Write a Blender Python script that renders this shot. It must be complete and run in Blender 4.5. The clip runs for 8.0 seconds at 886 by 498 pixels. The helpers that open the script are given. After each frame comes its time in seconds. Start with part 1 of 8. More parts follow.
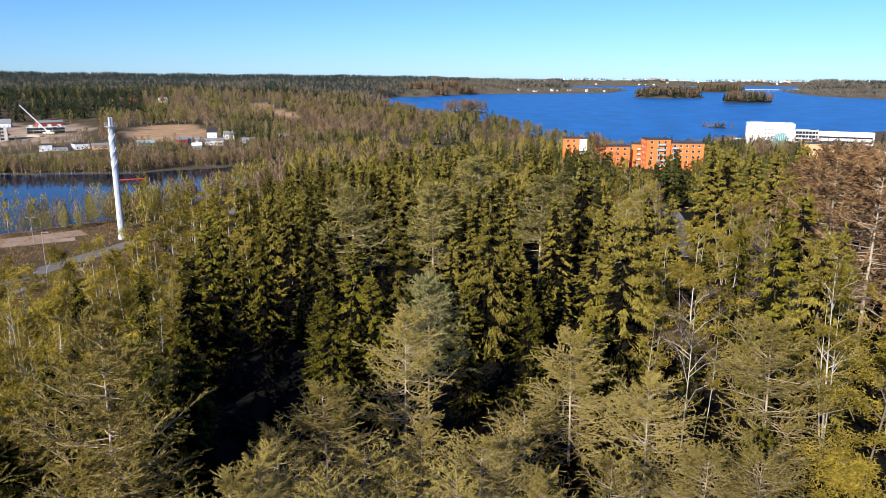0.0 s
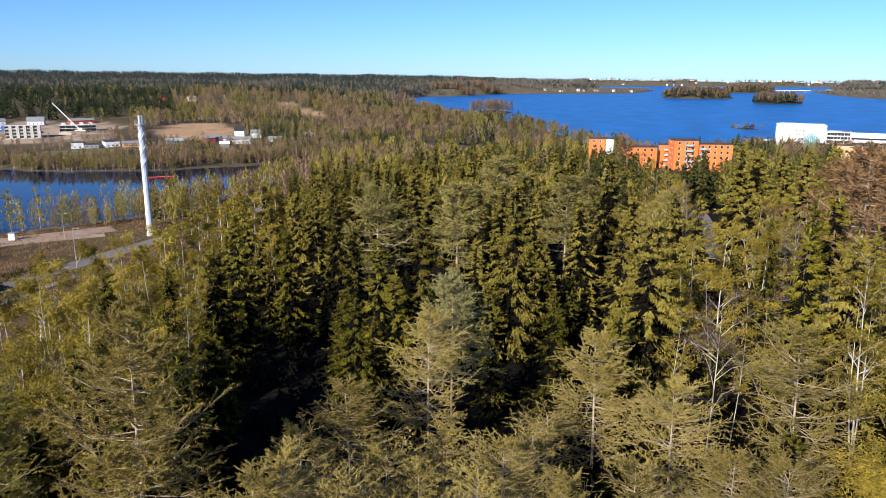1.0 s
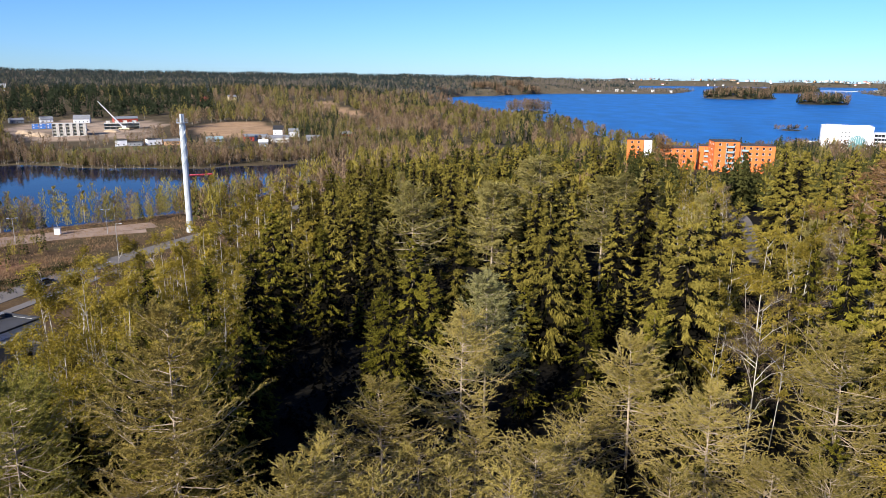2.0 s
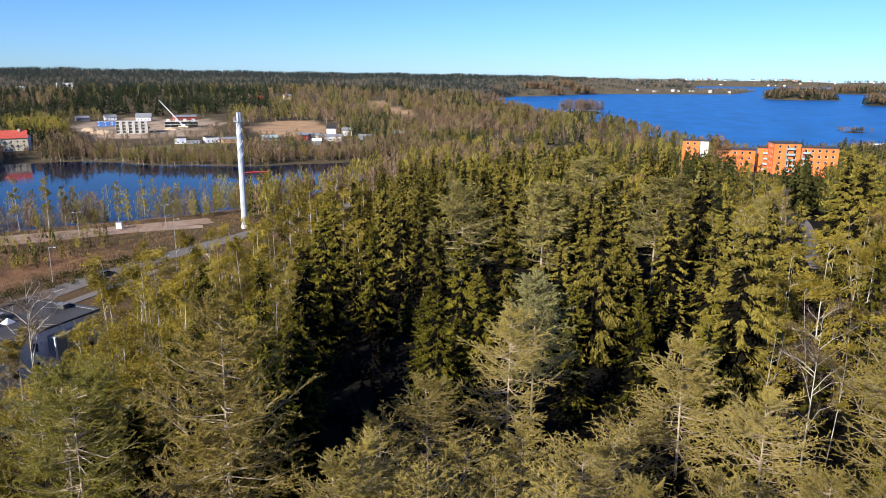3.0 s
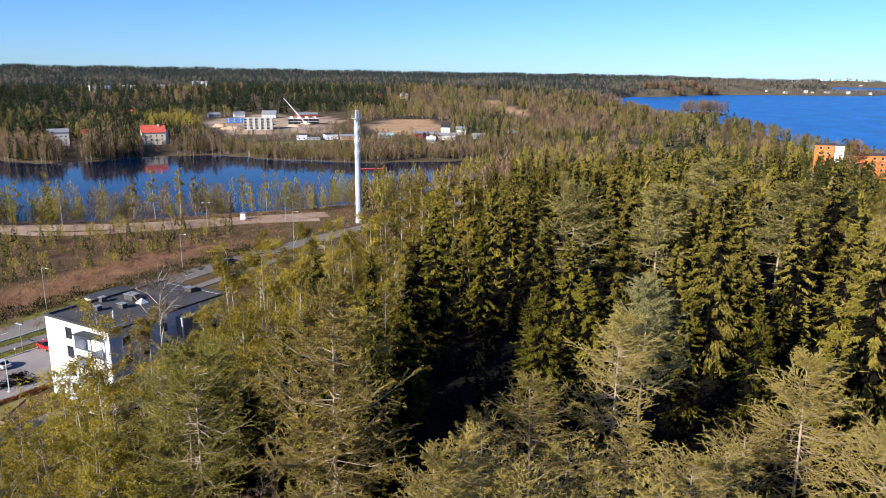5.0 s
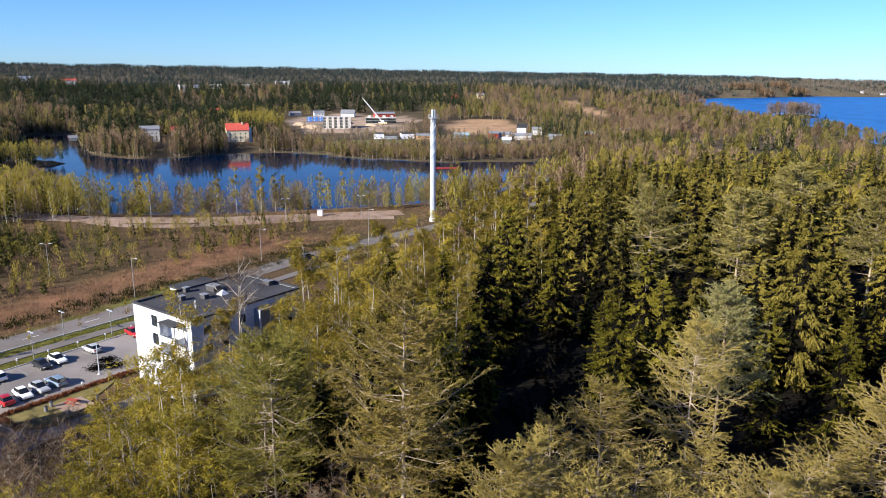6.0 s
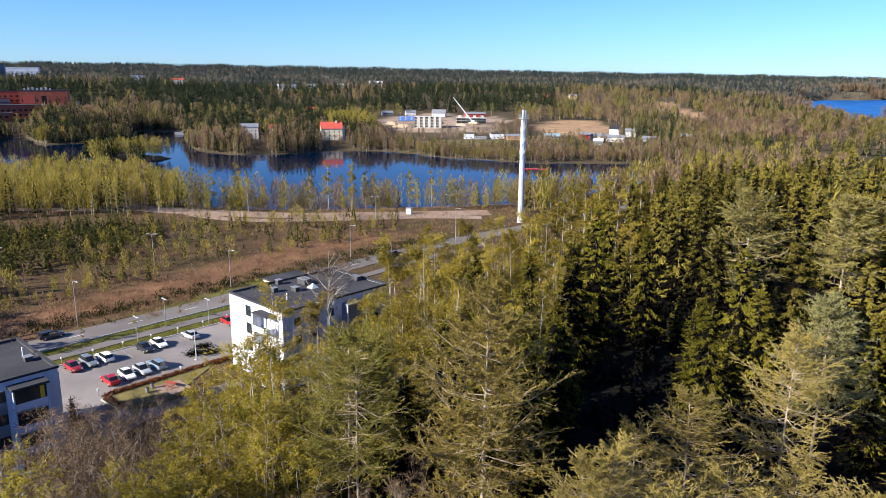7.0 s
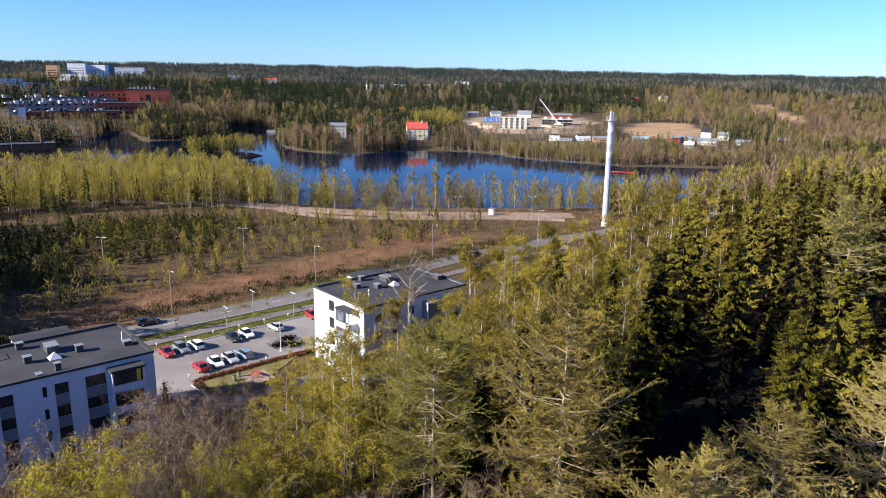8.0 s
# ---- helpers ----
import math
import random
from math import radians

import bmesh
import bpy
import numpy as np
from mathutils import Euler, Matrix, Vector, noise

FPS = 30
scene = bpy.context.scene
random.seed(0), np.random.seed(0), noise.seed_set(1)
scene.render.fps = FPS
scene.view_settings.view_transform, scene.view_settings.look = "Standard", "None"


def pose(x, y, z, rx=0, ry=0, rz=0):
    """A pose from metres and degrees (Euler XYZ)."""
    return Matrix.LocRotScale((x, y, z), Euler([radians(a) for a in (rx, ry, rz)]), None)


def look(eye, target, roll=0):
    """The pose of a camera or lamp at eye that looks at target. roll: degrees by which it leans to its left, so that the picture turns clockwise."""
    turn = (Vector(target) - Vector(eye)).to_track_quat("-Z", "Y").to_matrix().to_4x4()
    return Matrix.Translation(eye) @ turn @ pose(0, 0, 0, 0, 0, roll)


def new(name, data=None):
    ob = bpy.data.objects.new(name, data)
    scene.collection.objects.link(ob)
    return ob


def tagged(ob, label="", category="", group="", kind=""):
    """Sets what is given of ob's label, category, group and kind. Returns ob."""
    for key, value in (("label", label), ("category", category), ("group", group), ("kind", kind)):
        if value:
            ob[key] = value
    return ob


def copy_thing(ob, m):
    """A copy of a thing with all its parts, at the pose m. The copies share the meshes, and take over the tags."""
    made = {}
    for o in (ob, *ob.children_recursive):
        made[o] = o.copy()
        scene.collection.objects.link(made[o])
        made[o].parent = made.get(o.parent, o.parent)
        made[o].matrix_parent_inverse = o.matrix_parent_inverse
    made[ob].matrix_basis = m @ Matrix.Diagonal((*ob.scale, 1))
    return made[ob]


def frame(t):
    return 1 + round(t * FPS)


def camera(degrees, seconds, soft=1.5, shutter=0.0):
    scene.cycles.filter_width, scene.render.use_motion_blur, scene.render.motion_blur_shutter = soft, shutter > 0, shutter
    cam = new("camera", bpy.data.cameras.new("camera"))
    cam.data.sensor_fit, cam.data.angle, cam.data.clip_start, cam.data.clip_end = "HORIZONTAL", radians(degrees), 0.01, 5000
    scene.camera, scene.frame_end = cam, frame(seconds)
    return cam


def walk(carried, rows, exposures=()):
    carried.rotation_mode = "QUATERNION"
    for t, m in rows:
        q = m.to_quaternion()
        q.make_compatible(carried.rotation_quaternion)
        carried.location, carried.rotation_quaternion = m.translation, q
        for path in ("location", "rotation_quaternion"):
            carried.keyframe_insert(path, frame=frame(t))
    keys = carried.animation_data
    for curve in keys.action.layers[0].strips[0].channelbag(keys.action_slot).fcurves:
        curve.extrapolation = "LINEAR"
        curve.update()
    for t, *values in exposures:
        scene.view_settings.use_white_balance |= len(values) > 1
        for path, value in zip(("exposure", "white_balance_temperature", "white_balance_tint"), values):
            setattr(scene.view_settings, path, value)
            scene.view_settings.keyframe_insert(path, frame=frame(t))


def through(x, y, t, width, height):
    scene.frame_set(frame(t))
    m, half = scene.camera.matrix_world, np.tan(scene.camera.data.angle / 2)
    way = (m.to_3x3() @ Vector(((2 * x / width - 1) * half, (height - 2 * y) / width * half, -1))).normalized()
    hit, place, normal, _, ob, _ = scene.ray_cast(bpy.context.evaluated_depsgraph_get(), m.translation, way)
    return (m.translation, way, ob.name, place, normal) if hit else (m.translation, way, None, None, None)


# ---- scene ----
# ---- camera and its way: a drone that hovers over a wooded hill and pans to its left ----
cam = camera(62.6, 8.0, soft=0.65)
walk(cam, [
    (0, pose(-0.03, 0, 62.00, 76.600, 0.0, 0.0)),
    (0.5, pose(-0.03, 0.06, 61.96, 76.586, -0.075, 1.004)),
    (1, pose(-0.03, 0.12, 61.92, 76.576, -0.135, 1.985)),
    (1.5, pose(-0.03, 0.15, 61.89, 76.562, -0.18, 3.189)),
    (3, pose(-0.03, 0.19, 61.76, 76.522, -0.275, 8.831)),
    (3.5, pose(-0.03, 0.2, 61.69, 76.516, -0.285, 10.906)),
    (4, pose(-0.03, 0.21, 61.61, 76.503, -0.295, 13.03)),
    (4.5, pose(-0.03, 0.24, 61.54, 76.478, -0.325, 15.208)),
    (6, pose(-0.03, 0.28, 61.41, 76.420, -0.431, 23.561)),
    (6.5, pose(-0.03, 0.28, 61.38, 76.401, -0.466, 26.961)),
    (7, pose(-0.03, 0.28, 61.35, 76.381, -0.515, 30.568)),
    (7.5, pose(-0.03, 0.28, 61.33, 76.372, -0.578, 34.223)),
    (8, pose(-0.03, 0.28, 61.33, 76.371, -0.65, 37.178)),
], exposures=((0.0, 1.0), (3.0, 1.05), (6.0, 1.2), (8.0, 1.33)))

# ---- light: clear spring evening, the sun low behind and to the left ----
SUN_ELEVATION, SUN_BEARING = 26.0, 211.0
world = bpy.data.worlds.new("sky")
scene.world = world
world.use_nodes = True
wn, wl = world.node_tree.nodes, world.node_tree.links
sky = wn.new("ShaderNodeTexSky")
sky.sky_type = "NISHITA"
sky.sun_disc = False
sky.sun_elevation = radians(SUN_ELEVATION)
sky.sun_rotation = radians(SUN_BEARING)
sky.altitude = 900
sky.air_density = 1.05
sky.dust_density = 0.05
sky.ozone_density = 4.5
wn["Background"].inputs["Strength"].default_value = 0.052
clear = wn.new("ShaderNodeVectorMath")
clear.operation = "MULTIPLY"
clear.inputs[1].default_value = (0.645, 0.985, 1.61)
wl.new(sky.outputs["Color"], clear.inputs[0])
wl.new(clear.outputs["Vector"], wn["Background"].inputs["Color"])
sun = new("sun", bpy.data.lights.new("sun", "SUN"))
sun.data.energy = 5.0
sun.data.angle = radians(0.53)
sun.data.color = (1.0, 0.92, 0.80)
b = radians(SUN_BEARING)
sun.matrix_world = look((math.sin(b) * 900, math.cos(b) * 900, 900 * math.tan(radians(SUN_ELEVATION))), (0, 0, 0))

# ---- small tools ----
rng = np.random.default_rng(7)


def smooth(v):
    v = np.clip(v, 0, 1)
    return v * v * (3 - 2 * v)


def mesh_of(name, verts, faces, material, kind=3):
    """A mesh from arrays of places and of triangles or quads."""
    verts, faces = np.asarray(verts, np.float32), np.asarray(faces, np.int32)
    me = bpy.data.meshes.new(name)
    me.vertices.add(len(verts))
    me.vertices.foreach_set("co", verts.ravel())
    n = faces.shape[1]
    me.loops.add(faces.size)
    me.loops.foreach_set("vertex_index", faces.ravel())
    me.polygons.add(len(faces))
    me.polygons.foreach_set("loop_start", np.arange(0, faces.size, n, dtype=np.int32))
    me.update(calc_edges=True)
    if material:
        me.materials.append(material)
    return me


def under(name, me, parent, label="", m=None):
    ob = new(name, me)
    ob.parent = parent
    if m is not None:
        ob.matrix_basis = m
    return tagged(ob, label)


def part(name, bm, material, parent, label="", m=None):
    """Links a bmesh as one mesh object under a thing or a part."""
    me = bpy.data.meshes.new(name)
    bm.to_mesh(me)
    bm.free()
    me.materials.append(material)
    return under(name, me, parent, label, m)


def boxes(*items):
    """A bmesh of boxes, each (x0, y0, z0, x1, y1, z1)."""
    bm = bmesh.new()
    for x0, y0, z0, x1, y1, z1 in items:
        v = [bm.verts.new((x, y, z)) for z in (z0, z1) for x, y in ((x0, y0), (x1, y0), (x1, y1), (x0, y1))]
        for f in ((3, 2, 1, 0), (4, 5, 6, 7), (0, 1, 5, 4), (1, 2, 6, 5), (2, 3, 7, 6), (3, 0, 4, 7)):
            bm.faces.new([v[i] for i in f])
    return bm


def bevelled(bm, size, segments=1):
    bmesh.ops.bevel(bm, geom=bm.edges[:], offset=size, segments=segments, affect="EDGES", clamp_overlap=True)
    return bm


def rod(bm, a, b, ra, rb, sides=8):
    """A tapered round bar from a to b, added to bm."""
    a, b = Vector(a), Vector(b)
    q = (b - a).to_track_quat("Z", "Y")
    ring = []
    for p, r in ((a, ra), (b, rb)):
        ring.append([bm.verts.new(p + q @ Vector((r * math.cos(2 * math.pi * i / sides), r * math.sin(2 * math.pi * i / sides), 0))) for i in range(sides)])
    for i in range(sides):
        j = (i + 1) % sides
        bm.faces.new((ring[0][i], ring[0][j], ring[1][j], ring[1][i]))
    bm.faces.new(ring[0][::-1])
    bm.faces.new(ring[1])
    return bm


def flakes(p, u, w):
    """Pointed leaf or needle sprays: base at p, tip at p + u, base width w."""
    n = len(p)
    v = np.empty((n, 3, 3))
    v[:, 0], v[:, 1], v[:, 2] = p - w * 0.5, p + w * 0.5, p + u
    return v.reshape(-1, 3), np.arange(3 * n).reshape(n, 3)


def limbs(a, b, ra, rb, sides=3):
    """Many tapered bars at once, as quads."""
    a, b = np.asarray(a, float), np.asarray(b, float)
    n = len(a)
    t = b - a
    t = t / (np.linalg.norm(t, axis=1, keepdims=True) + 1e-9)
    ref = np.where(np.abs(t[:, 2:3]) > 0.8, np.array([[1.0, 0, 0]]), np.array([[0, 0, 1.0]]))
    e1 = np.cross(t, ref)
    e1 /= np.linalg.norm(e1, axis=1, keepdims=True) + 1e-9
    e2 = np.cross(t, e1)
    ra, rb = np.broadcast_to(ra, n)[:, None], np.broadcast_to(rb, n)[:, None]
    v = np.empty((n, 2, sides, 3))
    for i in range(sides):
        c, s = math.cos(2 * math.pi * i / sides), math.sin(2 * math.pi * i / sides)
        v[:, 0, i] = a + ra * (c * e1 + s * e2)
        v[:, 1, i] = b + rb * (c * e1 + s * e2)
    base = (np.arange(n) * 2 * sides)[:, None]
    f = []
    for i in range(sides):
        j = (i + 1) % sides
        f.append(np.concatenate([base + i, base + j, base + sides + j, base + sides + i], 1))
    return v.reshape(-1, 3), np.concatenate(f)


def chain(p, r, sides=6):
    """One tapered stem through the places p."""
    n = len(p)
    a = np.linspace(0, 2 * np.pi, sides, endpoint=False)
    ring = np.stack([np.cos(a), np.sin(a), np.zeros(sides)], 1)
    v = (p[:, None, :] + ring[None] * r[:, None, None]).reshape(-1, 3)
    i, j = np.meshgrid(np.arange(n - 1), np.arange(sides), indexing="ij")
    k = (j + 1) % sides
    f = np.stack([i * sides + j, i * sides + k, (i + 1) * sides + k, (i + 1) * sides + j], -1).reshape(-1, 4)
    return v, f


def unit(v):
    return v / (np.linalg.norm(v, axis=-1, keepdims=True) + 1e-9)


# ---- materials ----
def material(name):
    m = bpy.data.materials.new(name)
    m.use_nodes = True
    return m, m.node_tree.nodes, m.node_tree.links


def surface(name, c1, c2, rough=0.8, scale=3.0, fine=40.0, bump=0.1, metal=0.0, spec=0.3, wear=None, stretch=(1, 1, 1)):
    """Paint, plaster, stone, asphalt: two tones mottled at two scales with a fine relief; wear adds sparse stains of a third tone."""
    m, n, l = material(name)
    p = n["Principled BSDF"]
    p.inputs["Roughness"].default_value = rough
    p.inputs["Metallic"].default_value = metal
    p.inputs["Specular IOR Level"].default_value = spec
    co = n.new("ShaderNodeTexCoord")
    mp = n.new("ShaderNodeMapping")
    mp.inputs["Scale"].default_value = stretch
    l.new(co.outputs["Object"], mp.inputs["Vector"])
    a, f = n.new("ShaderNodeTexNoise"), n.new("ShaderNodeTexNoise")
    a.inputs["Scale"].default_value, f.inputs["Scale"].default_value = scale, fine
    a.inputs["Detail"].default_value, f.inputs["Detail"].default_value = 4, 3
    mixf = n.new("ShaderNodeMath")
    mixf.operation = "MULTIPLY_ADD"
    mixf.inputs[1].default_value, mixf.inputs[2].default_value = 0.35, 0.0
    add = n.new("ShaderNodeMath")
    add.operation = "MULTIPLY_ADD"
    add.inputs[1].default_value = 0.75
    for t in (a, f):
        l.new(mp.outputs["Vector"], t.inputs["Vector"])
    l.new(f.outputs["Fac"], mixf.inputs[0])
    l.new(a.outputs["Fac"], add.inputs[0])
    l.new(mixf.outputs[0], add.inputs[2])
    ramp = n.new("ShaderNodeValToRGB")
    ramp.color_ramp.elements[0].position, ramp.color_ramp.elements[1].position = 0.35, 0.75
    ramp.color_ramp.elements[0].color, ramp.color_ramp.elements[1].color = (*c1, 1), (*c2, 1)
    l.new(add.outputs[0], ramp.inputs["Fac"])
    out = ramp.outputs["Color"]
    if wear:
        w = n.new("ShaderNodeTexNoise")
        w.inputs["Scale"].default_value, w.inputs["Detail"].default_value = scale * 0.4, 6
        l.new(mp.outputs["Vector"], w.inputs["Vector"])
        wr = n.new("ShaderNodeMapRange")
        wr.inputs["From Min"].default_value, wr.inputs["From Max"].default_value = 0.55, 0.72
        l.new(w.outputs["Fac"], wr.inputs["Value"])
        mx = n.new("ShaderNodeMix")
        mx.data_type = "RGBA"
        mx.inputs["B"].default_value = (*wear, 1)
        l.new(out, mx.inputs["A"])
        l.new(wr.outputs["Result"], mx.inputs["Factor"])
        out = mx.outputs["Result"]
    l.new(out, p.inputs["Base Color"])
    if bump:
        bp = n.new("ShaderNodeBump")
        bp.inputs["Strength"].default_value, bp.inputs["Distance"].default_value = bump, 0.05
        l.new(f.outputs["Fac"], bp.inputs["Height"])
        l.new(bp.outputs["Normal"], p.inputs["Normal"])
    return m


def foliage(name, c1, c2, through=0.25, clump=0.15, wood=False):
    """Leaves or needles: each spray takes its own tone between c1 and c2, each tree leans a little to one side.
    wood: the trees stand in one mesh, which carries a tone for each tree."""
    m, n, l = material(name)
    n.remove(n["Principled BSDF"])
    out = n["Material Output"]
    geo, info = n.new("ShaderNodeNewGeometry"), n.new("ShaderNodeObjectInfo")
    co = n.new("ShaderNodeTexCoord")
    ns = n.new("ShaderNodeTexNoise")
    ns.inputs["Scale"].default_value, ns.inputs["Detail"].default_value = clump, 2
    l.new(geo.outputs["Position"], ns.inputs["Vector"])
    s1 = n.new("ShaderNodeMath")
    s1.operation = "MULTIPLY_ADD"
    s1.inputs[1].default_value = 0.55
    l.new(geo.outputs["Random Per Island"], s1.inputs[0])
    if wood:
        s1.inputs[1].default_value = 0.22
    s2 = n.new("ShaderNodeMath")
    s2.operation = "MULTIPLY_ADD"
    s2.inputs[1].default_value, s2.inputs[2].default_value = 0.6, -0.25
    l.new(info.outputs["Random"], s2.inputs[0])
    if wood:
        each = n.new("ShaderNodeAttribute")
        each.attribute_name = "tone"
        l.new(each.outputs["Fac"], s2.inputs[0])
        s2.inputs[1].default_value, s2.inputs[2].default_value = 0.75, -0.12
    s3 = n.new("ShaderNodeMath")
    s3.operation = "MULTIPLY_ADD"
    s3.inputs[1].default_value = 0.5
    l.new(ns.outputs["Fac"], s3.inputs[0])
    l.new(s2.outputs[0], s3.inputs[2])
    l.new(s3.outputs[0], s1.inputs[2])
    ramp = n.new("ShaderNodeValToRGB")
    ramp.color_ramp.elements[0].color, ramp.color_ramp.elements[1].color = (*c1, 1), (*c2, 1)
    ramp.color_ramp.elements[0].position, ramp.color_ramp.elements[1].position = 0.1, 0.9
    l.new(s1.outputs[0], ramp.inputs["Fac"])
    d, t = n.new("ShaderNodeBsdfDiffuse"), n.new("ShaderNodeBsdfTranslucent")
    mx = n.new("ShaderNodeMixShader")
    mx.inputs["Fac"].default_value = through
    l.new(ramp.outputs["Color"], d.inputs["Color"])
    l.new(ramp.outputs["Color"], t.inputs["Color"])
    l.new(d.outputs[0], mx.inputs[1])
    l.new(t.outputs[0], mx.inputs[2])
    l.new(mx.outputs[0], out.inputs["Surface"])
    return m


def water_material(name, colour, wave, rough, strength, gloss=0.5, ior=1.33):
    m, n, l = material(name)
    p = n["Principled BSDF"]
    p.inputs["Base Color"].default_value = (*colour, 1)
    p.inputs["Roughness"].default_value = rough
    p.inputs["IOR"].default_value = ior
    p.inputs["Specular IOR Level"].default_value = gloss
    geo = n.new("ShaderNodeNewGeometry")
    mp = n.new("ShaderNodeMapping")
    mp.inputs["Scale"].default_value = (1, 0.45, 1)
    mp.inputs["Rotation"].default_value = (0, 0, 0.5)
    l.new(geo.outputs["Position"], mp.inputs["Vector"])
    a, c = n.new("ShaderNodeTexNoise"), n.new("ShaderNodeTexNoise")
    a.inputs["Scale"].default_value, c.inputs["Scale"].default_value = wave, wave * 0.12
    a.inputs["Detail"].default_value = 5
    # the light and dark streaks of ripples are put into the water colour
    tone = n.new("ShaderNodeValToRGB")
    tone.color_ramp.elements[0].position, tone.color_ramp.elements[1].position = 0.35, 0.68
    tone.color_ramp.elements[0].color = (*[v * 0.72 for v in colour], 1)
    tone.color_ramp.elements[1].color = (*[v * 1.3 for v in colour], 1)
    sw = n.new("ShaderNodeTexNoise")
    sw.inputs["Scale"].default_value, sw.inputs["Detail"].default_value = wave * 0.3, 9
    l.new(mp.outputs["Vector"], sw.inputs["Vector"])
    l.new(sw.outputs["Fac"], tone.inputs["Fac"])
    l.new(tone.outputs["Color"], p.inputs["Base Color"])
    add = n.new("ShaderNodeMath")
    l.new(mp.outputs["Vector"], a.inputs["Vector"])
    l.new(mp.outputs["Vector"], c.inputs["Vector"])
    l.new(a.outputs["Fac"], add.inputs[0])
    l.new(c.outputs["Fac"], add.inputs[1])
    bp = n.new("ShaderNodeBump")
    bp.inputs["Strength"].default_value, bp.inputs["Distance"].default_value = strength, 1.0
    l.new(add.outputs[0], bp.inputs["Height"])
    l.new(bp.outputs["Normal"], p.inputs["Normal"])
    return m


def glass_material(name, colour=(0.02, 0.025, 0.03), rough=0.06):
    m, n, l = material(name)
    p = n["Principled BSDF"]
    p.inputs["Base Color"].default_value = (*colour, 1)
    p.inputs["Roughness"].default_value = rough
    p.inputs["Specular IOR Level"].default_value = 0.7
    return m


# spruce needles: a dark copy, then two with sunlight put into the colour
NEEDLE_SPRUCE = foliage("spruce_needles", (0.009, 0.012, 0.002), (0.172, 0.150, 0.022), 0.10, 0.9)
NEEDLE_SUNLIT = foliage("sunlit_spruce_needles", (0.018, 0.019, 0.005), (0.265, 0.218, 0.044), 0.12, 0.9)
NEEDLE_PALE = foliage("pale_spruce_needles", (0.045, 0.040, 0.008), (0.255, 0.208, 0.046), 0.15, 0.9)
# near black; in crowns and undergrowth it puts the shade into the colour
SPRAY_BLACK = foliage("near_black_sprays", (0.004, 0.004, 0.003), (0.009, 0.008, 0.006), 0.0, 0.9)
NEEDLE_LARCH = foliage("larch_needles", (0.098, 0.078, 0.022), (0.410, 0.328, 0.098), 0.35, 0.3)
NEEDLE_GREEN = foliage("green_larch_needles", (0.068, 0.064, 0.014), (0.300, 0.268, 0.062), 0.35, 0.3)
NEEDLE_OLIVE = foliage("olive_larch_needles", (0.069, 0.054, 0.015), (0.330, 0.255, 0.073), 0.3, 0.3)
NEEDLE_BLUE = foliage("grey_pine_needles", (0.088, 0.085, 0.034), (0.330, 0.308, 0.132), 0.35, 0.3)
NEEDLE_PINE = foliage("pine_needles", (0.085, 0.078, 0.026), (0.380, 0.325, 0.112), 0.4, 0.3)
TWIG_RUST = foliage("rusty_larch_twigs", (0.12, 0.07, 0.034), (0.28, 0.17, 0.085), 0.15, 0.3)
LEAF_BIRCH = foliage("birch_leaves", (0.070, 0.056, 0.010), (0.390, 0.302, 0.052), 0.45, 0.2)
LEAF_WILLOW = foliage("willow_leaves", (0.077, 0.067, 0.008), (0.363, 0.297, 0.046), 0.45, 0.25)
TWIG_PALE = foliage("pale_thicket_twigs", (0.075, 0.050, 0.030), (0.20, 0.135, 0.082), 0.2, 0.3)
TWIG_BROWN = foliage("bare_twigs", (0.055, 0.04, 0.028), (0.15, 0.11, 0.075), 0.1, 0.2)
# conifers turn cooler with distance: a haze tint is put into the needles
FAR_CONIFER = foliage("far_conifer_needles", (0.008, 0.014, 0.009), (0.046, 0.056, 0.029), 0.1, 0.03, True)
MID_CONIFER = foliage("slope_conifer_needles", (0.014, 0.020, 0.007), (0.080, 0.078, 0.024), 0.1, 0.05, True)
# the bluest needles, aerial haze mixed into their base colour
HAZE_CONIFER = foliage("haze_tinted_conifer_needles", (0.017, 0.026, 0.027), (0.051, 0.065, 0.058), 0.1, 0.01, True)
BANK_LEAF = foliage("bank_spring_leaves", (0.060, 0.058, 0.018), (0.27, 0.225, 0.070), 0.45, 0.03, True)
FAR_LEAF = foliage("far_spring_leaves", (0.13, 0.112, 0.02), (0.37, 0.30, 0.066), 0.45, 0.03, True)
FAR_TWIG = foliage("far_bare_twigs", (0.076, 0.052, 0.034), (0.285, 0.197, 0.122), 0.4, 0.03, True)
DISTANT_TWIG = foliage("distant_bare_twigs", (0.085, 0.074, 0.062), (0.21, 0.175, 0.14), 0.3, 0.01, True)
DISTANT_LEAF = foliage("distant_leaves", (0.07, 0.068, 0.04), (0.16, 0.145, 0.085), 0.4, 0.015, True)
BARK_SPRUCE = surface("spruce_bark", (0.10, 0.075, 0.055), (0.20, 0.16, 0.12), 0.95, 2, 25, 0.4)
BARK_LARCH = surface("larch_bark", (0.23, 0.18, 0.132), (0.44, 0.36, 0.275), 0.95, 2, 25, 0.4)
BARK_BIRCH = surface("birch_bark", (0.30, 0.27, 0.23), (0.54, 0.50, 0.44), 0.8, 1.2, 9, 0.2, wear=(0.10, 0.09, 0.08), stretch=(1, 1, 0.35))
BARK_GREY = surface("grey_bark", (0.20, 0.17, 0.14), (0.38, 0.34, 0.29), 0.95, 2, 20, 0.3)
LAKE = water_material("lake_water", (0.001, 0.088, 0.30), 0.10, 0.35, 0.8, 0.2)
POND = water_material("pond_water", (0.0006, 0.006, 0.024), 0.30, 0.04, 0.05, 0.20, 1.25)

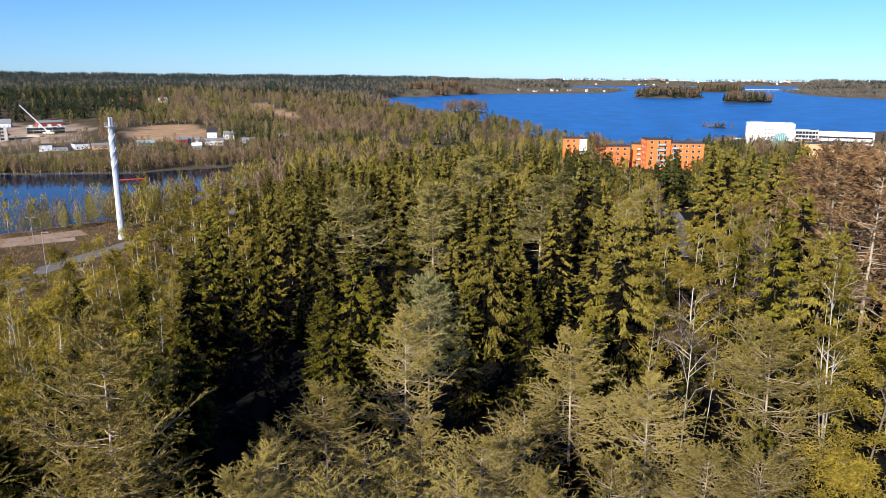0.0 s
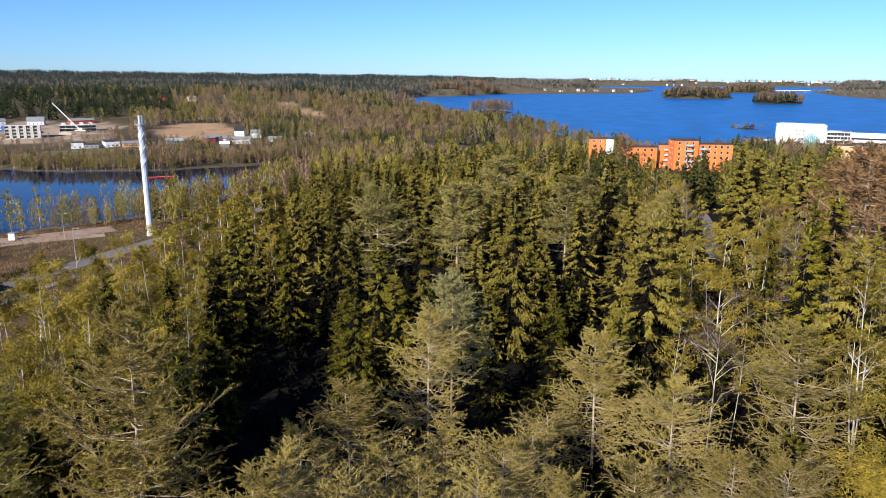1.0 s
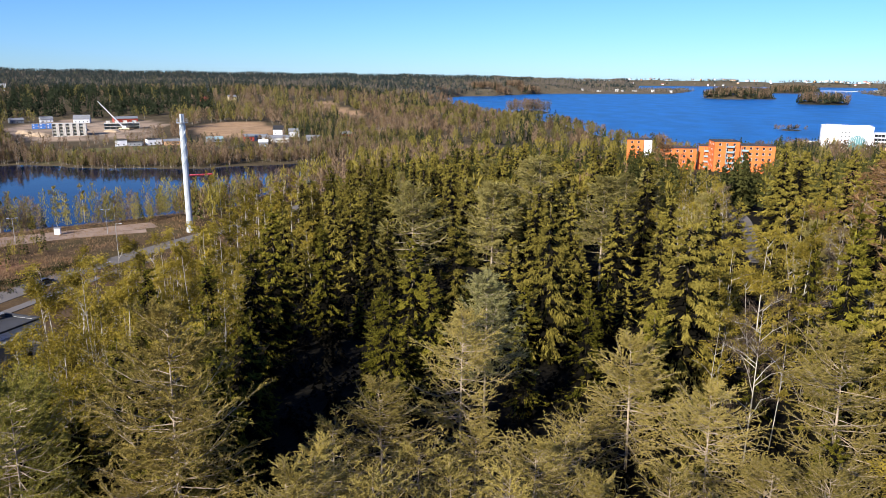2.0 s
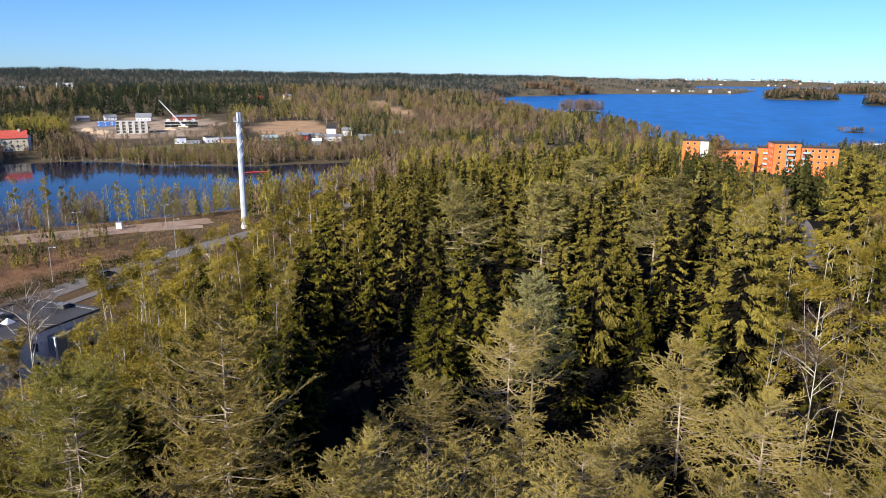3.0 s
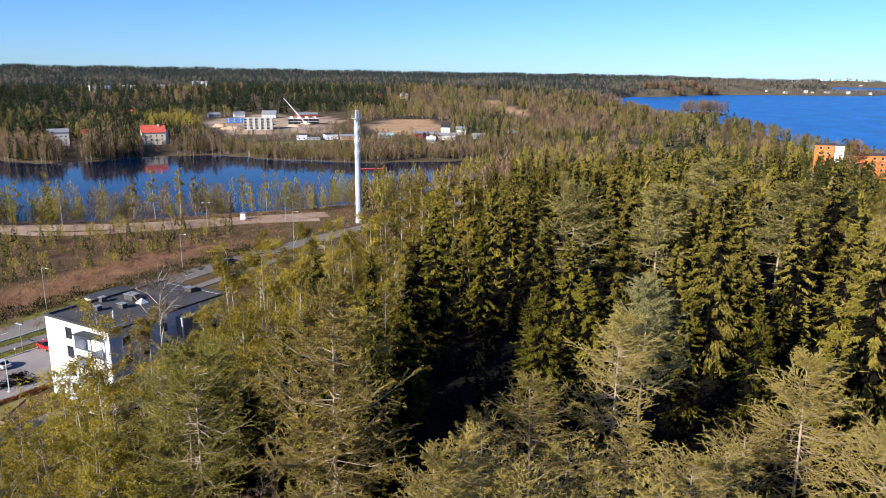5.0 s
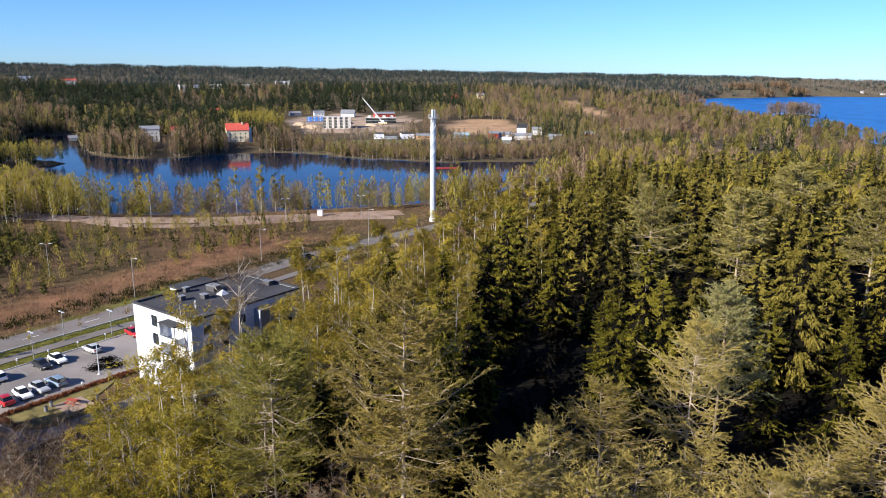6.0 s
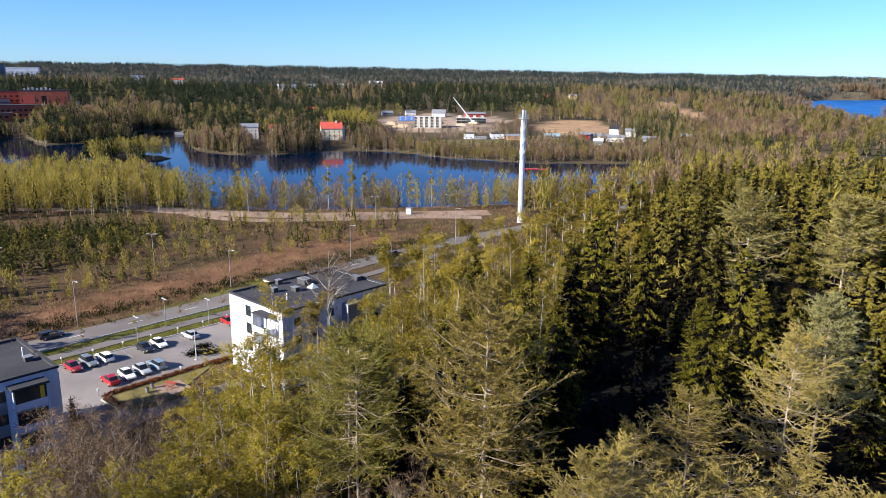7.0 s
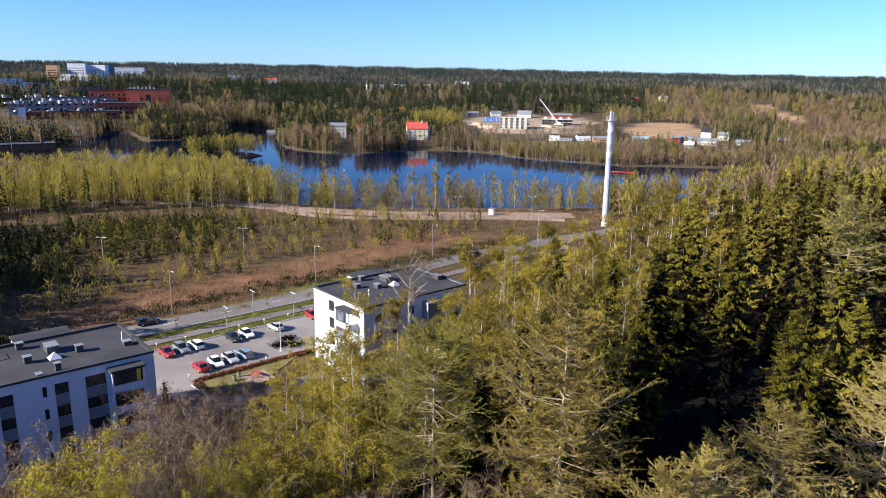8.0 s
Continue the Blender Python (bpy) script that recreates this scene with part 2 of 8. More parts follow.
# ---- ground ----
POND_AZ = (8, 12, 15, 21, 23.3, 27.6, 29.7, 31.4, 32.8, 35.7, 39.5, 43, 46, 48.6, 49.6, 50.1, 51, 53, 53.6, 59.3, 60, 61.6, 63, 65, 68)
POND_NEAR = (560, 470, 410, 350, 342, 335, 332, 330, 329, 328, 328, 328, 330, 338, 345, 352, 360, 395, 405, 455, 460, 475, 485, 500, 640)
POND_FAR = (540, 532, 533, 523, 514, 526, 533, 545, 566, 586, 584, 565, 562, 592, 622, 815, 818, 815, 692, 690, 770, 770, 660, 600, 560)
LAKE_AZ = (-70, -60, -45, -31, -27.5, -26, -24.3, -23, -20, -16, -14, -12.6, -9.3, -5, -2, 1, 3.2, 4.6, 5.8, 6.4)
LAKE_NEAR = (900, 900, 880, 930, 900, 900, 860, 830, 740, 640, 645, 655, 700, 880, 990, 1100, 1230, 1500, 1900, 2100)
LAKE_FAR = (860, 1600, 2100, 2300, 2470, 2700, 3250, 3350, 3330, 3330, 3330, 2760, 2640, 2620, 2530, 2260, 2200, 2080, 1960, 1700)
HORIZON_AZ = (-60, -31, -21, -13, -5, 0, 4, 16, 25, 36, 53, 68, 90)
HORIZON_EL = (-0.30, -0.30, -0.31, -0.20, -0.25, -0.12, 0.0, 0.10, 0.20, 0.33, 0.46, 0.46, 0.4)
ISLES = ((-1.8, 1250, 38, 30, 4), (-16.8, 2230, 95, 60, 12), (-20.3, 3050, 95, 55, 10), (-22.3, 1880, 55, 38, 7), (-20.4, 945, 20, 10, 2.0),
         (53.9, 557, 30, 17, 2.5), (1.2, 2330, 75, 30, 7), (-1.3, 2480, 60, 35, 8))


def place(az, d):
    return -d * math.sin(radians(az)), d * math.cos(radians(az))


def wobble(x, y, s):
    return np.sin(x * s + 1.3 * np.sin(y * s * 0.7)) * np.cos(y * s * 0.9 + 0.8 * np.sin(x * s * 1.3 + 2))


def ground_height(x, y):
    x, y = np.asarray(x, float), np.asarray(y, float)
    d, az = np.hypot(x, y), np.degrees(np.arctan2(-x, y))
    base = np.interp(d, (0, 60, 130, 260, 450, 650, 900, 1500, 2500, 4000, 4950), (25, 24, 21, 17, 9, 5, 7, 15, 24, 34, 40))
    rise = np.interp(d, (0, 60, 130, 260, 450, 650, 900, 1000, 1200, 1500, 2500, 4000, 4950), (25, 24, 21, 17, 9, 4, 6, 10, 22, 26, 31, 36, 40))
    base = base + (rise - base) * smooth((az - 7) / 6)
    base = base * (1 - 0.8 * smooth((-3 - az) / 4) * smooth((d - 2250) / 250) * smooth((4500 - d) / 600))
    w = smooth((x + 78) / 62)
    plain = (1 - w) * (1 - smooth((d - 290) / 150)) * smooth((y + 260) / 80)
    h = base * (1 - plain) + 11 * plain
    h = h + 7 * smooth((az - 47) / 8) * smooth((d - 690) / 130) * smooth((3000 - d) / 900)
    rough = np.clip((d - 350) / 900, 0, 1)
    h = h + rough * (3.5 * wobble(x, y, 0.006) + 2 * wobble(x + 90, y, 0.017)) + (1 - plain) * 0.6 * wobble(x, y, 0.06)
    top = 62 + d * np.tan(np.radians(np.interp(az, HORIZON_AZ, HORIZON_EL) + 0.03 * np.sin(az * 1.1) + 0.02 * np.sin(az * 2.7)))
    k = smooth((d - np.where(az < -4, 3700, 2900)) / np.where(az < -4, 1050, 1850))
    h = h * (1 - k) + (top - 12) * k
    edge = d + np.where(d < 850, 4.0, 14.0) * wobble(x, y, 0.02) + np.where(d < 850, 2.5, 5.0) * wobble(x, y, 0.06)
    pond = np.minimum(edge - np.interp(az, POND_AZ, POND_NEAR, 9e3, 9e3), np.interp(az, POND_AZ, POND_FAR, -9e3, -9e3) - edge)
    lake = np.minimum(edge - np.interp(az, LAKE_AZ, LAKE_NEAR, 9e3, 9e3), np.interp(az, LAKE_AZ, LAKE_FAR, -9e3, -9e3) - edge)
    bay = np.minimum(np.minimum(d - 3325, 4720 - d), 60 * np.minimum(az + 25.5, -9.8 - az))
    m = np.maximum(np.maximum(pond, lake), bay)
    run = np.where(d < 470, 62.0, np.where(d < 850, 75.0, np.where(d < 2800, 50.0, 60.0)))
    out = 0.4 + (h - 0.4) * smooth(-m / run)
    h = np.where(m > 0, -np.minimum(m * 0.08, 4.0) + 0.4 * (m < 5) * (1 - m / 5), out)
    for a, dd, rx, ry, hh in ISLES:
        cx, cy = place(a, dd)
        t = np.radians(a)
        u, v = (x - cx) * np.cos(t) + (y - cy) * np.sin(t), -(x - cx) * np.sin(t) + (y - cy) * np.cos(t)
        e = np.hypot(u / rx, v / ry) + 0.12 * wobble(x, y, 0.05)
        h = np.where(e < 1.25, np.maximum(h, hh * np.clip((1.0 - e) * 3, -1, 1)), h)
    return h


def gz(x, y):
    return float(ground_height(x, y))


def ellipse(x, y, az, d, rx, ry, turn=0.0):
    """How far (x, y) lies from the middle of an ellipse on the ground, 1 at its rim."""
    cx, cy = place(az, d)
    t = np.radians(az + turn)
    u, v = (x - cx) * np.cos(t) + (y - cy) * np.sin(t), -(x - cx) * np.sin(t) + (y - cy) * np.cos(t)
    return np.hypot(u / rx, v / ry)


FIELDS = ((20.4, 785, 44, 100, 0), (14.0, 1120, 16, 60, 0), (12.4, 1030, 22, 60, 14), (10.3, 890, 26, 60, 8), (10.2, 735, 30, 26, 0))
SITE = (30.8, 835, 82, 150, 0)
LAWNS = ((28.4, 618, 38, 22, 0), (31.8, 592, 22, 14, 0))


def cover(x, y):
    """Colour of the bare ground by what grows there and by tree shade."""
    d, az = np.hypot(x, y), np.degrees(np.arctan2(-x, y))
    # forest floor: the shade under the trees is put into this near black
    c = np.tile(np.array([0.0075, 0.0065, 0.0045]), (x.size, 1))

    def lay(colour, k):
        c[:] = c * (1 - k[:, None]) + np.array(colour) * k[:, None]
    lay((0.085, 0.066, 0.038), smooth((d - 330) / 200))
    lay((0.050, 0.045, 0.030), smooth((d - 1300) / 500))
    lay((0.120, 0.100, 0.066), smooth((d - 1900) / 400) * smooth((6 - az) / 3))
    heath = smooth((-78 - x) / 8) * smooth((335 - d) / 15) * smooth((y + 60) / 40)
    n = wobble(x, y, 0.11) * 0.5 + 0.5
    lay((0.090, 0.058, 0.030), heath)
    lay((0.075, 0.058, 0.026), heath * smooth((n - 0.45) * 4) * 0.8)
    bank = smooth(1 - np.abs(x + 142 - 0.08 * (y - 90)) / 14) * heath * smooth((y + 20) / 50) * (y < 185)
    lay((0.22, 0.115, 0.065), bank)
    lay((0.115, 0.112, 0.028), smooth((x + 130) / 2) * smooth((-95 - x) / 2) * smooth((y - 40) / 10) * smooth((140 - y) / 10))
    for e in FIELDS:
        lay((0.36, 0.235, 0.135), smooth((1.06 - ellipse(x, y, *e) + 0.10 * wobble(x, y, 0.06)) * 8))
    rag = ellipse(x, y, *SITE) + 0.14 * wobble(x, y, 0.05) + 0.10 * wobble(x + 40, y, 0.13)
    lay((0.34, 0.255, 0.185), smooth((1.0 - rag) * 6))
    lay((0.15, 0.12, 0.085), smooth((1.0 - rag) * 6) * smooth((wobble(x + 20, y + 70, 0.075) - 0.25) * 4) * 0.8)
    for e in LAWNS:
        lay((0.15, 0.14, 0.055), smooth((1.05 - ellipse(x, y, *e)) * 5))
    return c


def ground_sheet():
    a = np.concatenate([np.arange(-36, 76, 0.42), np.arange(76, 324, 4.0)])
    a = a[:len(a) // 2 * 2]
    r = np.concatenate([np.arange(4, 60, 7), np.geomspace(62, 4960, 155)])
    az = np.radians(a)
    x = np.concatenate([[0.0], (-np.sin(az)[None, :] * r[:, None]).ravel()])
    y = np.concatenate([[0.0], (np.cos(az)[None, :] * r[:, None]).ravel()])
    z = ground_height(x, y)
    n, k = len(a), len(r)
    i, j = np.meshgrid(np.arange(k - 1), np.arange(n), indexing="ij")
    q = np.stack([1 + i * n + j, 1 + (i + 1) * n + j, 1 + (i + 1) * n + (j + 1) % n, 1 + i * n + (j + 1) % n], -1).reshape(-1, 4)
    q = q[:, ::-1]
    j = np.arange(0, n, 2)
    q = np.concatenate([q, np.stack([np.zeros(len(j), int), 1 + (j + 2) % n, 1 + j + 1, 1 + j], 1)])
    me = mesh_of("ground", np.stack([x, y, z], 1), q, None)
    at = me.attributes.new("cover", "FLOAT_COLOR", "POINT")
    c = np.ones((len(x), 4), np.float32)
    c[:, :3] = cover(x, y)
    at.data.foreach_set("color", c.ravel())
    m, nd, l = material("ground")
    p = nd["Principled BSDF"]
    p.inputs["Roughness"].default_value, p.inputs["Specular IOR Level"].default_value = 1.0, 0.1
    t = nd.new("ShaderNodeAttribute")
    t.attribute_name = "cover"
    geo = nd.new("ShaderNodeNewGeometry")
    n1, n2 = nd.new("ShaderNodeTexNoise"), nd.new("ShaderNodeTexNoise")
    n1.inputs["Scale"].default_value, n2.inputs["Scale"].default_value = 0.09, 1.6
    n1.inputs["Detail"].default_value, n2.inputs["Detail"].default_value = 6, 5
    mr = nd.new("ShaderNodeMapRange")
    mr.inputs["From Min"].default_value, mr.inputs["From Max"].default_value = 0.3, 0.7
    mr.inputs["To Min"].default_value, mr.inputs["To Max"].default_value = 0.55, 1.35
    ad = nd.new("ShaderNodeMath")
    ad.operation = "MULTIPLY_ADD"
    ad.inputs[1].default_value = 0.5
    half = nd.new("ShaderNodeMath")
    half.operation = "MULTIPLY"
    half.inputs[1].default_value = 0.5
    l.new(geo.outputs["Position"], n1.inputs["Vector"])
    l.new(geo.outputs["Position"], n2.inputs["Vector"])
    l.new(n2.outputs["Fac"], half.inputs[0])
    l.new(n1.outputs["Fac"], ad.inputs[0])
    l.new(half.outputs[0], ad.inputs[2])
    l.new(ad.outputs[0], mr.inputs["Value"])
    mul = nd.new("ShaderNodeVectorMath")
    mul.operation = "MULTIPLY"
    l.new(t.outputs["Color"], mul.inputs[0])
    l.new(mr.outputs["Result"], mul.inputs[1])
    l.new(mul.outputs["Vector"], p.inputs["Base Color"])
    bp = nd.new("ShaderNodeBump")
    bp.inputs["Strength"].default_value, bp.inputs["Distance"].default_value = 0.6, 0.3
    l.new(n2.outputs["Fac"], bp.inputs["Height"])
    l.new(bp.outputs["Normal"], p.inputs["Normal"])
    me.materials.append(m)
    return tagged(new("ground", me), "forest floor, brown heath, dry fields and lawns in early spring", "ground", kind="structure")


ground_sheet()


def water_sheet(name, mat, az0, az1, d0, d1, label):
    a, r = np.radians(np.linspace(az0, az1, 40)), np.linspace(d0, d1, 12)
    x, y = -np.sin(a)[None] * r[:, None], np.cos(a)[None] * r[:, None]
    i, j = np.meshgrid(np.arange(11), np.arange(39), indexing="ij")
    q = np.stack([i * 40 + j, i * 40 + j + 1, (i + 1) * 40 + j + 1, (i + 1) * 40 + j], -1).reshape(-1, 4)
    me = mesh_of(name, np.stack([x.ravel(), y.ravel(), np.zeros(x.size)], 1), q, mat)
    tagged(new(name, me), label, "water", kind="structure")


water_sheet("water_lake", LAKE, -72, 7.5, 560, 4940, "wide deep blue lake rippled by the wind")
water_sheet("water_pond", POND, 8, 70, 320, 830, "dark calm pond that mirrors the far bank and sky")

# ---- trees ----


def spruce_crown(h, r, seed, step, around, sprays, size):
    g = np.random.default_rng(seed)
    z = np.arange(0.10 * h, 0.965 * h, step)
    z0 = np.repeat(z, around) + g.uniform(-0.5, 0.5, len(z) * around) * step
    n = len(z0)
    th = g.uniform(0, 2 * np.pi, n)
    rel = np.clip(1 - z0 / h, 0.02, 1)
    L = r * (0.10 + 0.95 * rel ** 0.75) * g.uniform(0.45, 1.3, n) * np.where(rel > 0.82, 0.75, 1)
    L = L * (1 + 0.22 * np.sin(th * 2 + z0 * 0.9 + seed) + 0.12 * np.sin(th * 3 - z0 * 1.7))
    droop = 0.22 + 0.5 * np.clip(rel * 1.6, 0, 1) * g.uniform(0.7, 1.3, n)
    out = np.stack([np.cos(th), np.sin(th), np.zeros(n)], 1)
    lat = np.stack([-np.sin(th), np.cos(th), np.zeros(n)], 1)
    s = 0.25 + 0.75 * g.random((n, sprays)) ** 0.75
    zz = z0[:, None] + L[:, None] * (0.18 * s - droop[:, None] * s ** 1.6 + 0.20 * s ** 4)
    side = np.where(np.arange(sprays) % 2, 1.0, -1.0)[None, :] * g.uniform(0.2, 1.0, (n, sprays))
    p = out[:, None, :] * (L[:, None] * s)[..., None] + lat[:, None, :] * (side * 0.10 * L[:, None] * (1.2 - s))[..., None]
    p[..., 2] = zz
    ln = size * (0.7 + 0.7 * g.random((n, sprays))) * (0.6 + 0.55 * rel[:, None] ** 0.5)
    u = out[:, None, :] * 0.40 + lat[:, None, :] * (side * 0.55)[..., None]
    u[..., 2] = -0.85 + 0.55 * (1 - rel[:, None]) * g.random((n, sprays)) + 0.9 * (s > 0.95)
    u = unit(u + g.normal(0, 0.2, u.shape)) * ln[..., None]
    w = np.cross(u, g.normal(0, 0.7, (n, sprays, 3)) + out[:, None, :] * 0.8)
    w = unit(w) * (ln * 0.38)[..., None]
    p, u, w = p.reshape(-1, 3), u.reshape(-1, 3), w.reshape(-1, 3)
    k = 14
    pt = np.zeros((k, 3))
    pt[:, 2] = np.linspace(0.93 * h, 0.99 * h, k)
    ut = np.stack([g.normal(0, 0.25, k), g.normal(0, 0.25, k), np.full(k, 0.45)], 1)
    wt = unit(np.cross(ut, g.normal(0, 1, (k, 3)))) * 0.18
    return flakes(np.concatenate([p, pt]), np.concatenate([u, ut]), np.concatenate([w, wt]))


def trunk_shape(h, r, bend, seed, sides=7, cut=0.98):
    g = np.random.default_rng(seed)
    z = np.linspace(-0.6, h * cut, 9)
    off = np.stack([bend * np.sin(z / h * 2.2 + g.uniform(0, 6)), bend * np.sin(z / h * 2.7 + g.uniform(0, 6)), z], 1)
    off[:, :2] -= off[0, :2]
    rad = r * np.clip(1 - z / (h * 1.02), 0.03, 1) ** 0.8
    v, f = chain(off, rad, sides)
    return v, f, off


def along(path, z):
    return np.stack([np.interp(z, path[:, 2], path[:, i]) for i in range(3)], 1)


def tree(name, label, category, trunk, crown, crown_mat, bark, limb=None, limb_mat=None):
    ob = tagged(new(name), label, category)
    under("trunk", mesh_of("trunk", trunk[0], trunk[1], bark), ob)
    if limb:
        # limbs of most trees; for spruces the dark core that imitates inner shade
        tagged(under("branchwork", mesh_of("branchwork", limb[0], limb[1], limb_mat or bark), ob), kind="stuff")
    if crown:
        under("crown", mesh_of("crown", crown[0], crown[1], crown_mat), ob)
    return ob


def make_spruce(seed, r, step, around, sprays, size, label, needles=None):
    h = 20.0
    v, f, _ = trunk_shape(h, 0.26, 0.05, seed, 6)
    # dark core of sprays: the shade between the boughs is built in
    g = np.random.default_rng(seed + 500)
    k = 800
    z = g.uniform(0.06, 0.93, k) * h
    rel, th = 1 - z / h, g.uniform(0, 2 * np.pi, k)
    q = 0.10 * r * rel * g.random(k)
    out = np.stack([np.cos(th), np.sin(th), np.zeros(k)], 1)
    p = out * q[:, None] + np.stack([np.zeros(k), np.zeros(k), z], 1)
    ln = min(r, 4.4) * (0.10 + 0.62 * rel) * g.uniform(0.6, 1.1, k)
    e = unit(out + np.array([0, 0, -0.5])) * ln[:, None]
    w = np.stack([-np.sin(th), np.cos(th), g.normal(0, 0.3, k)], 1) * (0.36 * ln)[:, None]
    return tree("spruce", label, "tree", (v, f), spruce_crown(h, r, seed, step, around, sprays, size), needles or NEEDLE_SPRUCE, BARK_SPRUCE, flakes(p + e, -e * 0.9, w), SPRAY_BLACK)


def weld(parts):
    """Several (points, faces) in one, quads cut in two."""
    lv, lf, o = [], [], 0
    for v, f in parts:
        f = np.asarray(f)
        if f.shape[1] == 4:
            f = np.concatenate([f[:, [0, 1, 2]], f[:, [0, 2, 3]]])
        lv.append(v)
        lf.append(f + o)
        o += len(v)
    return np.concatenate(lv), np.concatenate(lf)


def make_larch(seed, spread, needles, label, name="larch", fine=1.0, bare_below=0.25, tuft=1.0, k=9):
    """A wide-crowned conifer whose pale limbs show through tufts of short needles."""
    h = 20.0
    g = np.random.default_rng(seed)
    tv, tf, path = trunk_shape(h, 0.16, 0.12, seed, 7)
    n = int(94 * fine)
    z = np.sort(bare_below + (0.985 - bare_below) * g.random(n) ** 0.85) * h
    rel = 1 - z / h
    th = g.uniform(0, 2 * np.pi, n)
    L = spread * np.clip(1.65 * rel ** 0.55, 0.18, 1) * g.uniform(0.55, 1.12, n) * np.where(rel > 0.65, 0.85, 1)
    rise = np.interp(rel, (0, 0.15, 0.4, 1), (1.0, 0.6, 0.26, -0.05)) + g.normal(0, 0.08, n)
    out = np.stack([np.cos(th), np.sin(th), rise], 1)
    lat = np.stack([-np.sin(th), np.cos(th), np.zeros(n)], 1)
    a = along(path, z)
    bow = np.array([0, 0, 1.0])
    sag = -0.13 * L
    mid = a + out * (L * 0.5)[:, None] + bow * sag[:, None] + lat * g.normal(0, 0.05, (n, 1)) * L[:, None]
    tip = a + out * L[:, None] + bow * (0.07 * L)[:, None] + lat * g.normal(0, 0.10, (n, 1)) * L[:, None]
    rb = 0.014 + 0.0075 * L
    parts = [limbs(a, mid, rb, rb * 0.62, 4), limbs(mid, tip, rb * 0.62, 0.012, 3)]
    s = np.linspace(0.22, 0.98, k)[None] + g.uniform(-0.04, 0.04, (n, k))
    base = np.where((s < 0.5)[..., None], a[:, None] + (mid - a)[:, None] * (2 * s)[..., None], mid[:, None] + (tip - mid)[:, None] * (2 * s - 1)[..., None])
    sd = np.where(np.arange(k) % 2, 1.0, -1.0)[None] * g.uniform(0.5, 1.1, (n, k))
    tl = L[:, None] * 0.34 * (1.15 - 0.6 * s) * g.uniform(0.6, 1.3, (n, k)) + 0.3
    dirn = unit(out[:, None] * 0.75 + lat[:, None] * sd[..., None] + np.array([0, 0, 0.14]) + g.normal(0, 0.50, (n, k, 3)))
    end = base + dirn * tl[..., None]
    run = (end - base).reshape(-1, 3)
    parts.append(flakes(base.reshape(-1, 3), run, unit(np.cross(run, g.normal(0, 1, run.shape))) * 0.028))
    q = needles
    sp = g.uniform(0.05, 1.0, (n, k, q))
    c = base[:, :, None] + (end - base)[:, :, None] * sp[..., None] + g.normal(0, 0.02, (n, k, q, 3))
    u = unit(dirn[:, :, None] * 0.9 + g.normal(0, 0.52, (n, k, q, 3)) + np.array([0, 0, 0.12])) * tuft * g.uniform(0.28, 0.55, (n, k, q, 1))
    w = unit(np.cross(u, g.normal(0, 1, (n, k, q, 3)))) * tuft * g.uniform(0.06, 0.11, (n, k, q, 1))
    crown = flakes(c.reshape(-1, 3), u.reshape(-1, 3), w.reshape(-1, 3))
    return name, label, (tv, tf), crown, weld(parts)


